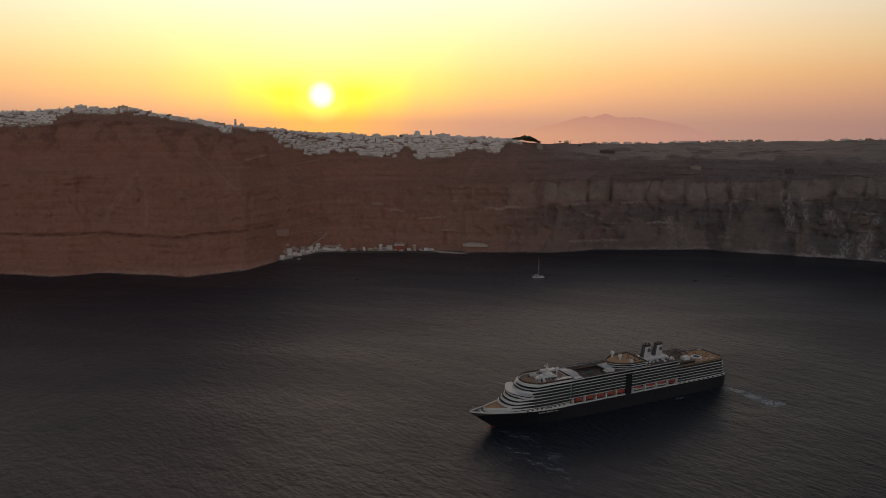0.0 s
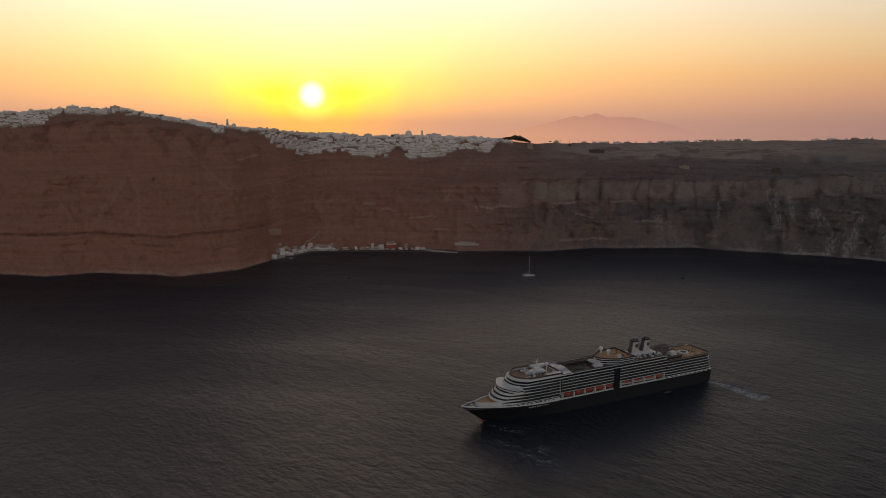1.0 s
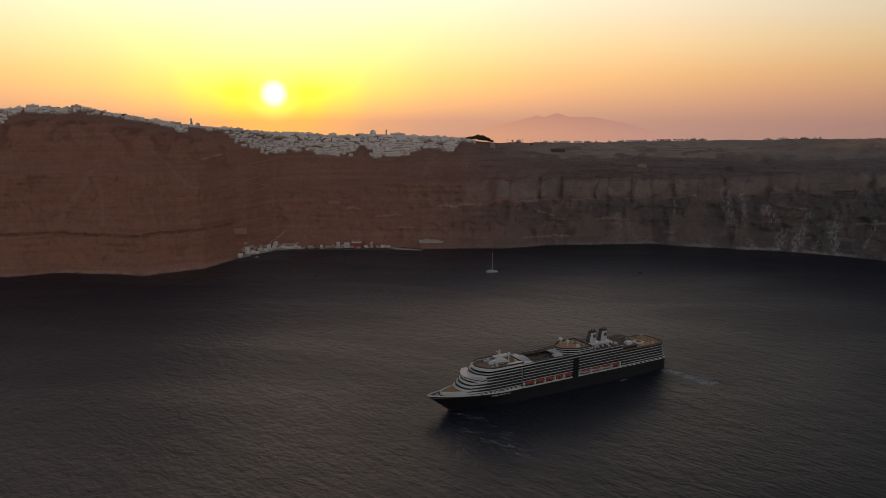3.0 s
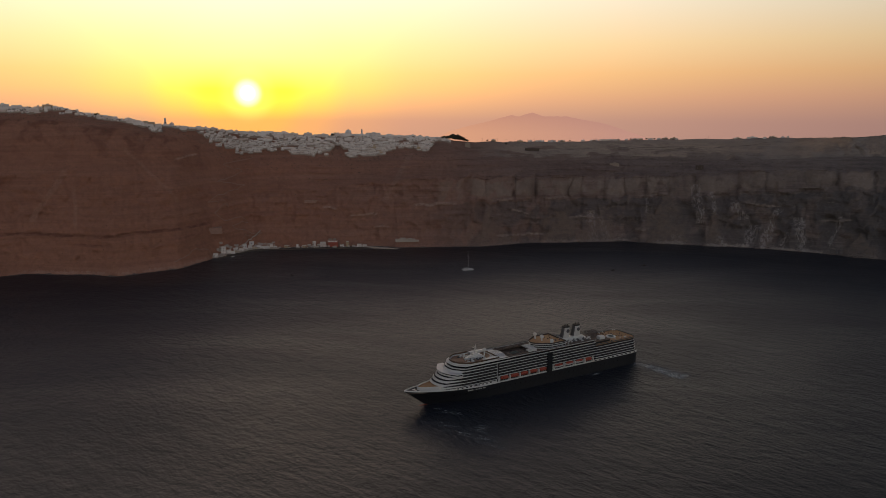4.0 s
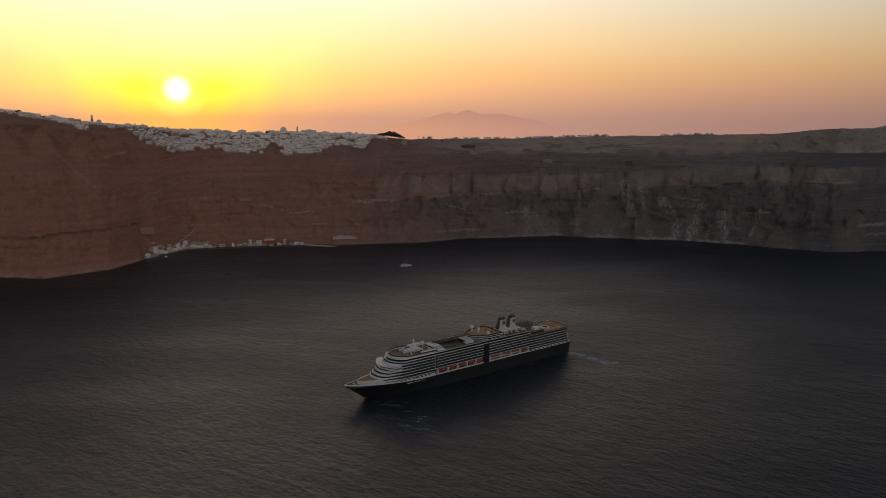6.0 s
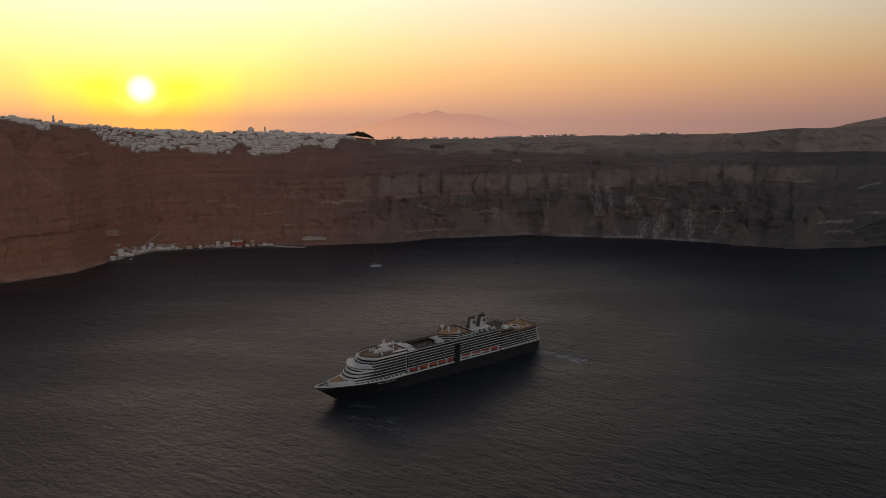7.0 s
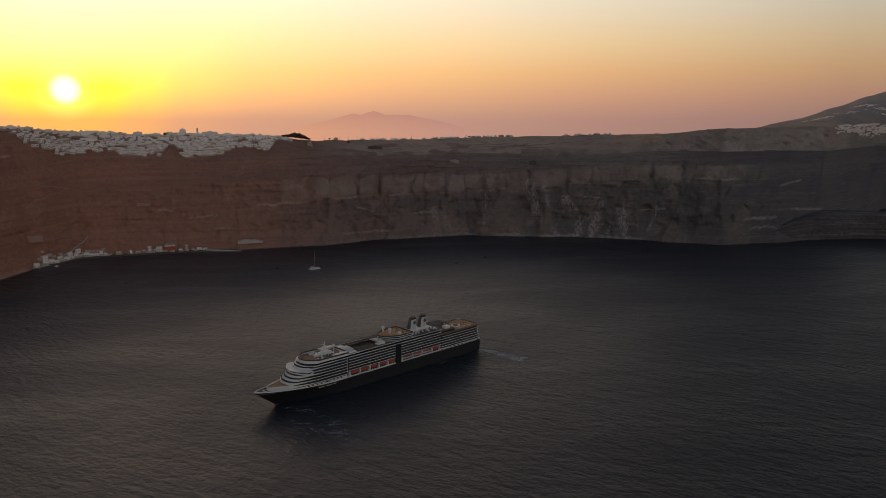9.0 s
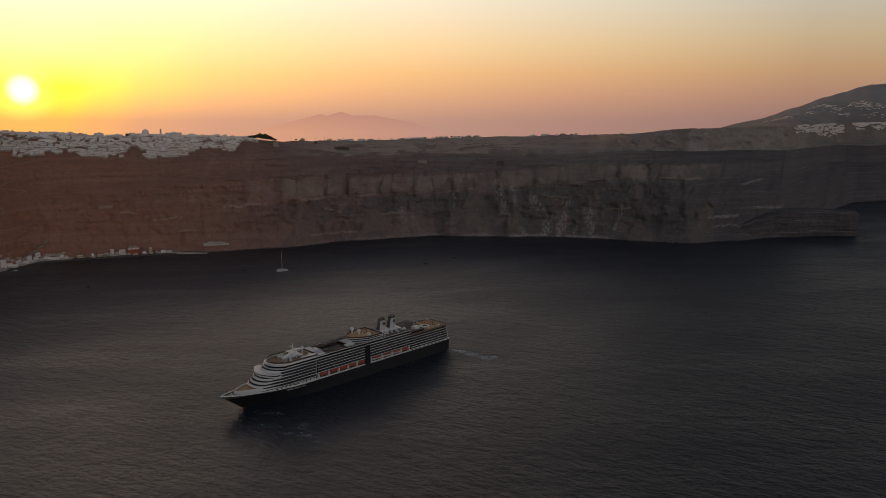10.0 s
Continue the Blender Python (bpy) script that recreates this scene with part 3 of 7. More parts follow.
def build_terrain():
    rows = sum(k for _, k in STEPS) + 1
    nc = len(COLS)
    dist, high = np.zeros((nc, rows)), np.zeros((nc, rows))
    layer, field, red, lime, lava, fan, chalk, track, bed, wash, ash, flat = [np.zeros((nc, rows)) for _ in range(12)]
    rng = random.Random(17)
    block_out = [rng.uniform(-6, 5) for _ in range(len(CLEFTS) + 1)]
    block_top = [rng.uniform(-0.14, 0.0) for _ in range(len(CLEFTS) + 1)]
    cuts = [v[0] for v in CLEFTS]
    fractal, plain = noise.fractal, noise.noise
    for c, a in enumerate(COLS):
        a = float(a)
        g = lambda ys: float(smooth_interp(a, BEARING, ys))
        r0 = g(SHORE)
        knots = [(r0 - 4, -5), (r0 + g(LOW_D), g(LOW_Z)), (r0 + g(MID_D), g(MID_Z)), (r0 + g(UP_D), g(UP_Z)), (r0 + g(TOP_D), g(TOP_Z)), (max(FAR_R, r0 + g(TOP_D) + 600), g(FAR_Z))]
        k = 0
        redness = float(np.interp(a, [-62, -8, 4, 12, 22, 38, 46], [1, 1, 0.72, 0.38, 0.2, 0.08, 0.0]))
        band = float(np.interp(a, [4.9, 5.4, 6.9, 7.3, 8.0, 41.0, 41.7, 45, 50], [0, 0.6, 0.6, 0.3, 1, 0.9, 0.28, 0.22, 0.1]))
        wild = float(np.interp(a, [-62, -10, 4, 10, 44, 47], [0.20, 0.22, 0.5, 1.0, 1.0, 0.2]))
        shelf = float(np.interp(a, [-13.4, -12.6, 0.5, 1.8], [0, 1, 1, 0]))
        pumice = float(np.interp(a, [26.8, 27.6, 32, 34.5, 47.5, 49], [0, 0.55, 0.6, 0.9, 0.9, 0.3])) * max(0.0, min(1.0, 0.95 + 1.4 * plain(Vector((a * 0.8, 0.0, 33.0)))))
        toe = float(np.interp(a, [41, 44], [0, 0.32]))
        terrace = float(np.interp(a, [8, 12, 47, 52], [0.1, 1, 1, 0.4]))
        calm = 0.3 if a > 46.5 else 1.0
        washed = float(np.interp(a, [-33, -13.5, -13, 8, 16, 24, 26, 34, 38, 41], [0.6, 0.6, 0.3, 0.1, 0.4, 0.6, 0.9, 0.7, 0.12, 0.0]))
        dusk = float(np.interp(a, [36, 43], [0, 0.95]))
        # how deep this column lies in a cleft, and which block it belongs to
        near = [v for v in CLEFTS if abs(a - v[0]) < 3 * v[1] + 0.5]
        blk = int(np.searchsorted(cuts, a))
        out, topcut = block_out[blk] * band, block_top[blk]
        edge = min(abs(a - b) for b in cuts)
        corner = 4.0 * math.exp(-edge / 0.3) * band
        upper = 0.90 + 0.22 * fractal(Vector((a * 0.9, 0.0, 21.0)), 1.0, 2.0, 3)
        lower = 0.04 + 0.55 * max(0.0, fractal(Vector((a * 0.8, 0.0, 25.0)), 1.0, 2.0, 3))
        bench = max(0.0, 0.35 + 1.3 * plain(Vector((a * 0.7, 0.0, 14.0)))) * 8 * min(1.0, band + 0.35)
        low_warp = 13 * fractal(Vector((a * 0.55, 0.0, 101.0)), 1.0, 2.0, 4) * min(1.0, band + 0.3)
        mid_warp = 9 * fractal(Vector((a * 0.7, 0.0, 111.0)), 1.0, 2.0, 4) * min(1.0, band + 0.3)
        bed_z = 66 + 6 * plain(Vector((a * 0.16, 0.0, 70.0)))
        left = float(np.interp(a, [-13.5, -12.5], [1, 0]))
        for seg, cnt in STEPS:
            (d0, z0), (d1, z1) = knots[seg], knots[seg + 1]
            for i in range(cnt + (seg == 4)):
                u = i / cnt
                if seg == 4:
                    w = u ** 1.6
                    zz = z0 + (z1 - z0) * (u ** 1.3 if z1 > z0 else u ** 1.5)
                    dd = d0 + (d1 - d0) * w
                else:
                    # convex talus below, ledges above
                    w = u + (0.06 * math.sin(2 * math.pi * u) if seg in (0, 2) else 0.0)
                    dd, zz = d0 + (d1 - d0) * w, z0 + (z1 - z0) * (u ** (1 + 1.1 * shelf - toe) if seg == 0 else u)
                red[c, k], wash[c, k] = redness, washed
                flat[c, k] = dusk * (1.0, 0.9, 0.75, 0.0, 0.0)[seg]
                zz += (low_warp * u * u, low_warp * (1 - u) + mid_warp * u, mid_warp * (1 - u) ** 2, 0.0, 0.0)[seg]
                cleft = 0.0
                for b, w, d in near if seg < 3 else ():
                    lean = 0.55 * plain(Vector((b * 3.0, zz * 0.022, 30.0))) + 0.12 * plain(Vector((b * 5.0, zz * 0.08, 31.0)))
                    wide = w * (0.75 + 0.8 * max(0.0, plain(Vector((b, zz * 0.03, 36.0))) + 0.3))
                    cleft = max(cleft, d * (0.62 + 0.5 * plain(Vector((b * 7.0, zz * 0.035, 38.0)))) * math.exp(-((a - b - lean) / wide) ** 2 * 1.6))
                if seg < 4:
                    p = Vector((a * 26.0, zz, dd * 0.12))
                    rough = fractal(p * 0.04, 1.0, 2.0, 5) * 6
                    broad = fractal(Vector((a * 0.42, zz * 0.006, 3.0)), 1.0, 2.0, 3) * 15 * wild
                    # ledges: each bed leans back and breaks off above the next
                    s = (zz + 5 * plain(Vector((a * 0.22, zz * 0.01, 5.0)))) / 12.5
                    ledge = ((s % 1.0) - 0.5) * 7 * max(0.0, 0.25 + 1.2 * plain(Vector((a * 0.35, math.floor(s) * 7.3, 2.0)))) * calm
                if seg == 0:
                    cover = 0.0
                    for b, zt, hw in FANS:
                        if abs(a - b) < hw * 1.2 and zz < zt:
                            lim = hw * (1 - zz / zt) ** 0.6
                            off = a - b + 0.5 * hw * fractal(Vector((a * 0.8, zz * 0.02, b)), 1.0, 2.0, 3)
                            cover = max(cover, min(1.0, 1.6 * (1 - abs(off) / max(lim, 0.01))))
                    # spurs and hollows of the lava, then the fans lying against them
                    spur = -30 * max(0.0, plain(Vector((a * 1.0, zz * 0.004, 41.0))) + 0.1 * plain(Vector((a * 5.0, zz * 0.02, 1.0)))) * wild * (1 - u)
                    crag = (fractal(Vector((a * 0.75, zz * 0.045, 8.0)), 1.0, 2.0, 4) * 8 + abs(plain(Vector((a * 1.3, zz * 0.02, 28.0)))) * 7) * wild
                    amp = min(1.0, u * 3) * (1 - 0.75 * shelf * (u < 0.4)) * (1 - 0.85 * cover)
                    dd += amp * (broad * 0.6 + spur + crag * calm + rough * (1.0 + 0.9 * wild) * calm + ledge * (0.5 + 0.25 * left) + 0.5 * cleft * u)
                    dd -= 9 * cover * (1 - u)
                    if left:
                        dd += left * 4 * max(0.0, 1 - abs(zz - bed_z) / 3.0) + left * 4 * max(0.0, 1 - abs(zz - bed_z + 15) / 2.4) * max(0.0, min(1.0, 3 * plain(Vector((a * 0.3, 0.0, 90.0)))))
                        bed[c, k] = left * max(0.0, min(1.0, 2.0 - abs(zz - bed_z) / 1.7), 0.8 * min(1.0, 2.0 - abs(zz - bed_z + 15) / 1.4) * max(0.0, min(1.0, 4 * plain(Vector((a * 0.3, 0.0, 90.0))))))
                    if u > 0.93:
                        dd -= bench * (u - 0.93) / 0.07
                    fan[c, k] = cover
                    patch = max(0.0, min(1.0, 1.3 + 3.2 * fractal(Vector((a * 0.7, zz * 0.02, 80.0)), 1.0, 2.0, 3)))
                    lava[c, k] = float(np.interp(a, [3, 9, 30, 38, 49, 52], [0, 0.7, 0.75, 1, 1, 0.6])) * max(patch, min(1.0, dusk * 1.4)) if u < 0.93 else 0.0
                elif seg == 1:
                    body = broad * 1.0 * (1 - 0.55 * band) + rough * (1.9 - 1.2 * band) * calm + ledge * (1.0 - 0.8 * band)
                    dd += body + cleft * (1 - 0.3 * u) + out + corner - 2.0 * math.sin(math.pi * u) * band
                    # shade on the wall's far end, put in as lava colour
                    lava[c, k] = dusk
                    shown = 1.0 if lower < u < upper + topcut else 0.25
                    layer[c, k] = band * shown * max(0.0, 1 - cleft / 24.0) * max(0.3, min(1.0, 2.5 + 8.0 * fractal(Vector((a * 0.6, zz * 0.014, 60.0)), 1.0, 2.0, 3)))
                elif seg == 2:
                    fade = 1.0 - 0.3 * u
                    # the same painted shade, a little weaker
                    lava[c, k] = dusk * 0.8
                    # dark crags under the brow of the red wall
                    bed[c, k] = left * u * max(0.0, min(0.9, 2.6 * fractal(Vector((a * 0.8, zz * 0.035, 95.0)), 1.0, 2.0, 5) + 0.25))
                    dd += fade * (broad * 0.9 + rough * (0.8 + 0.4 * wild) * calm + ledge * (0.7 + 0.5 * wild)) + cleft * 0.8 * max(0.0, 1 - 2 * u) + out * max(0.0, 1 - 4 * u) - 6 * bed[c, k]
                    if 0.0 < u < 0.09:
                        dd += 4.5 * band
                elif seg == 3:
                    # erosion rills in the pumice scarp
                    rills = abs(fractal(Vector((a * 1.1 + zz * 0.03, zz * 0.04, 50.0)), 1.0, 2.0, 4))
                    dd += 0.45 * (1 - u) * (broad * 0.9 + rough * (1.0 + 0.9 * wild)) + pumice * math.sin(math.pi * u) * (20 * rills - 5)
                    ash[c, k] = pumice * max(0.6, min(1.0, 1.5 + 8.0 * fractal(Vector((a * 0.8, u * 3.0, 61.0)), 1.0, 2.0, 4)))
                    worn = fractal(Vector((a * 0.55, u * 4.0, 71.0)), 1.0, 2.0, 4)
                    broken = float(np.interp(a, [7.5, 9, 33, 36], [0, 1, 1, 0])) * (1 - u)
                    # low banks and quarried steps along the edge of the plateau
                    zz += broken * (7 * max(0.0, worn) + 4 * max(0.0, min(1.0, 6 * plain(Vector((a * 0.4, u * 5.0, 77.0))))) - 2)
                    field[c, k] = terrace * (1.0 - pumice) * max(0.0, min(1.0, 1.7 - 9.0 * worn * (1 - u))) if u > 0.12 else 0.0
                else:
                    field[c, k] = terrace
                    lime[c, k] = float(np.interp(a, [42, 46], [0, 1])) * min(1.0, 1.4 * u)
                lift = (0.4, 0.3, 0.8, 0.8, 1.0)[seg]
                zz += lift * fractal(Vector((dd * math.sin(radians(a)) * 0.012, dd * math.cos(radians(a)) * 0.012, 5.0)), 1.0, 2.0, 4) * (2.5 if seg < 4 or i < 2 else 3.5) * min(1.0, 0.2 + zz / 80)
                dist[c, k], high[c, k] = dd, zz
                if seg < 3:
                    chalk[c, k] = min(1.0, 1.6 * line_cover(a + 0.25 * plain(Vector((a * 1.5, zz * 0.05, 6.0))), zz, RUNS)) * (1 - 0.6 * fan[c, k])
                    shelf_out = ledge_cover(a, zz)
                    dist[c, k] -= 5.0 * shelf_out
                    track[c, k] = max(min(1.0, 2.2 * shelf_out), min(0.22, 2.0 * line_cover(a + 0.10 * plain(Vector((a, zz * 0.04, 16.0))), zz, TRACKS)))
                k += 1
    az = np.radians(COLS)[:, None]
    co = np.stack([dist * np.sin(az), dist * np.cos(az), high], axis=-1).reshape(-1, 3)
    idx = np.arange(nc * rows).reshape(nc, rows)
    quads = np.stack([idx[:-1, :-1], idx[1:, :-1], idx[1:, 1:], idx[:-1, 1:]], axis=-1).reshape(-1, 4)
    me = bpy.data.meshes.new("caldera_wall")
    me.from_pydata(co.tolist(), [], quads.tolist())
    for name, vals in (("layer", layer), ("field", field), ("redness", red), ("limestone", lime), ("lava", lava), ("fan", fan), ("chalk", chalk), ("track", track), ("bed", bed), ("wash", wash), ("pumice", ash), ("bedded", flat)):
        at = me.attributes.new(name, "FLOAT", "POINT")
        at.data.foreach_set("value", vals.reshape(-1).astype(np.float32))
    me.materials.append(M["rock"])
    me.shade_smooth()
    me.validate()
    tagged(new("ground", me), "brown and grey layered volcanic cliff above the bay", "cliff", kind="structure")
    return dist, high


LAND_D, LAND_Z = build_terrain()


def build_headland():
    """The low layered promontory that closes the bay."""
    bs = np.arange(43.0, 51.78, 0.06)
    prof = [(0, -5), (0, 8), (1.5, 12), (2, 19), (6, 22), (6.5, 33), (9, 35), (10, 43), (15, 46), (16, 54), (24, 57), (45, 60), (90, 58), (120, 46), (140, 20), (150, -5)]
    vs, fs = [], []
    rows = []
    for b in bs:
        r0 = float(np.interp(b, [43.0, 44.5, 46.4, 47.7, 49.0, 50.5, 51.3, 51.78], [1652, 1680, 1748, 1768, 1806, 1830, 1842, 1856]))
        wide = float(np.interp(b, [43.0, 46.4, 50.0, 51.4, 51.78], [1.6, 1.4, 1.0, 0.8, 0.35]))
        tall = float(np.interp(b, [43.0, 45.0, 46.8, 51.5, 51.78], [0.3, 0.7, 0.92, 0.9, 0.82]))
        rows.append([])
        for d, z in prof:
            p = Vector((b * 22, z * 0.9, d * 0.3))
            push = 6 * noise.fractal(Vector((b * 0.9, z * 0.03, 4.0)), 1.0, 2.0, 3) + 4 * noise.fractal(Vector((b * 0.3, z * 0.11, 8.0)), 1.0, 2.0, 3) + 3 * noise.fractal(p * 0.06, 1.0, 2.0, 3)
            r, a = r0 + d * wide + push, radians(b)
            z *= tall if z > 0 else 1.0
            rows[-1].append(len(vs))
            vs.append((r * math.sin(a), r * math.cos(a), z + (0.8 * noise.fractal(Vector((b * 5, d * 0.05, 2.0)), 1.0, 2.0, 3) if z > 30 else 0)))
    for p, q in zip(rows, rows[1:]):
        for j in range(len(prof) - 1):
            fs.append((p[j], q[j], q[j + 1], p[j + 1]))
    fs.append(tuple(rows[-1]))
    me = bpy.data.meshes.new("headland")
    me.from_pydata(vs, [], fs)
    me.materials.append(M["beds"])
    tagged(new("headland", me), "low dark promontory of layered rock", "headland", kind="structure")


build_headland()


def ground(bearing, r):
    c = int(np.clip(np.searchsorted(COLS, bearing), 1, len(COLS) - 1))
    if abs(COLS[c - 1] - bearing) < abs(COLS[c] - bearing):
        c -= 1
    o = np.argsort(LAND_D[c])
    return float(np.interp(r, LAND_D[c][o], LAND_Z[c][o]))


def at(bearing, r):
    a = radians(bearing)
    return Vector((r * math.sin(a), r * math.cos(a), ground(bearing, r)))


def shore(bearing):
    return float(smooth_interp(bearing, BEARING, SHORE))


def along(bearing, ys):
    return float(smooth_interp(bearing, BEARING, ys))


# ---------------------------------------------------------------- cruise ship
SHIP_LEN, HALF = 285.0, 16.1


def hull_half(x, level):
    """Half breadth of the hull at length x; level 0 at the waterline, 1 at the deck edge."""
    top_u = max(0.0, min(1.0, (x - 205) / 80.0))
    top = HALF * (1 - top_u ** 2.2) ** 0.75
    low_u = max(0.0, min(1.0, (x - 165) / 120.0))
    low = (HALF - 0.3) * (1 - low_u ** 1.9)
    aft = 1.0 - 0.10 * max(0.0, 1 - x / 9.0) ** 2 - (1 - level) * 0.05 * max(0.0, 1 - x / 30.0) ** 2
    return (low + (top - low) * level ** 1.3) * aft


def navy_top(x):
    return 12.4 + 4.7 * max(0.0, (x - 205) / 80.0) ** 1.35


def tier(front, half, back, arc=24.0, power=2.3, blunt=0.0, round_aft=0.0, n=13):
    """Plan outline of a deck: straight sides, a bowed front, a square or rounded after end; anticlockwise from above."""
    pts = []
    if round_aft:
        for i in range(7):
            a = math.pi * 1.5 - math.pi / 2 * i / 6
            pts.append((back + round_aft + round_aft * math.cos(a + 0), -half + round_aft + round_aft * math.sin(a)))
        pts = pts[::-1]
    else:
        pts.append((back, -half))
    sides = [x for x in (196, 205, 213, 220, 227, 233, 238) if back + 1 < x < front - arc - 2]
    pts += [(x, -half) for x in sides]
    for i in range(2 * n + 1):
        s = -1 + i / n
        y = half * s
        x = front - arc * (abs(s) ** power) - blunt * abs(s)
        pts.append((x, y))
    pts += [(x, half) for x in sides[::-1]]
    if round_aft:
        for i in range(7):
            a = math.pi / 2 + math.pi / 2 * i / 6
            pts.append((back + round_aft + round_aft * math.cos(a), half - round_aft + round_aft * math.sin(a)))
    else:
        pts.append((back, half))
    out = []
    for p in pts:
        if not out or (abs(p[0] - out[-1][0]) + abs(p[1] - out[-1][1])) > 1e-4:
            out.append(p)
    return out


def inset(pts, d):
    """The outline moved inwards by d metres."""
    out, k = [], len(pts)
    for i in range(k):
        a, b, c = Vector(pts[i - 1]), Vector(pts[i]), Vector(pts[(i + 1) % k])
        e, f = (b - a).normalized(), (c - b).normalized()
        nrm = Vector((-(e.y + f.y), e.x + f.x))
        nrm = nrm.normalized() if nrm.length > 1e-6 else Vector((-e.y, e.x))
        s = max(0.45, nrm.dot(Vector((-e.y, e.x))))
        out.append((b.x + nrm.x * d / s, b.y + nrm.y * d / s))
    return out


def clip_hull(pts, margin):
    return [(x, max(-hull_half(min(x, 284), 1.0) + margin, min(hull_half(min(x, 284), 1.0) - margin, y))) if x > 200 else (x, y) for x, y in pts]


def lifeboat(parent, x, tender):
    y, z, ln, wd = 15.0, 14.7, (10.6 if tender else 9.4), 1.85
    bm = bmesh.new()
    rings = []
    for i in range(11):
        s = -1 + i / 5
        w = wd * (1 - abs(s) ** 3) ** 0.5 if abs(s) < 1 else 0.12
        w = max(w, 0.15)
        rings.append([bm.verts.new((x + s * ln / 2, y + w * cy, z + 1.7 + 1.7 * cz + 0.25 * s * s)) for cy, cz in ((0, -1), (0.62, -0.75), (0.95, -0.1), (1, 0.12), (-1, 0.12), (-0.95, -0.1), (-0.62, -0.75))])
    for a, b in zip(rings, rings[1:]):
        for j in range(7):
            bm.faces.new((a[j], b[j], b[(j + 1) % 7], a[(j + 1) % 7]))
    bm.faces.new(rings[0]), bm.faces.new(rings[-1][::-1])
    bmesh.ops.recalc_face_normals(bm, faces=bm.faces)
    boat = part("lifeboat", bm, M["ship_white"] if tender else M["orange"], parent, "white-hulled tender with a red roof" if tender else "orange enclosed lifeboat in its davits")
    bm = bmesh.new()
    rings = []
    for i in range(9):
        s = -0.92 + i * 0.23
        w = wd * 0.93 * max(0.25, (1 - abs(s) ** 3)) ** 0.5
        h = 1.6 * (1 - abs(s) ** 4)
        rings.append([bm.verts.new((x + s * ln / 2, y + w * cy, z + 1.95 + h * cz + 0.2 * s * s)) for cy, cz in ((1, 0), (0.85, 0.7), (0.4, 1), (-0.4, 1), (-0.85, 0.7), (-1, 0))])
    for a, b in zip(rings, rings[1:]):
        for j in range(6):
            bm.faces.new((a[j], b[j], b[(j + 1) % 6], a[(j + 1) % 6]))
    bm.faces.new(rings[0]), bm.faces.new(rings[-1][::-1])
    bmesh.ops.recalc_face_normals(bm, faces=bm.faces)
    part("canopy", bm, M["orange"], boat)
    pieces("boat_window", [(x + (k - 2) * ln * 0.15 - 0.22, x + (k - 2) * ln * 0.15 + 0.22, y + wd * 0.84, y + wd * 0.95, z + 2.15, z + 2.5) for k in range(5)], M["ship_glass"], boat)


def davit(parent, x):
    bm = bmesh.new()
    box(bm, x - 0.45, x + 0.45, 13.3, 16.25, 12.6, 13.3)
    box(bm, x - 0.55, x + 0.55, 15.4, 16.3, 12.6, 17.6)
    pts = [(13.4, 13.0), (14.0, 16.2), (14.6, 18.2), (16.4, 19.0)]
    for (y0, z0), (y1, z1) in zip(pts, pts[1:]):
        tube(bm, (x, y0, z0), (x, y1, z1), 0.6, 0.5, 6)
    part("davit", bm, M["ship_white"], parent, "white steel boat davit")


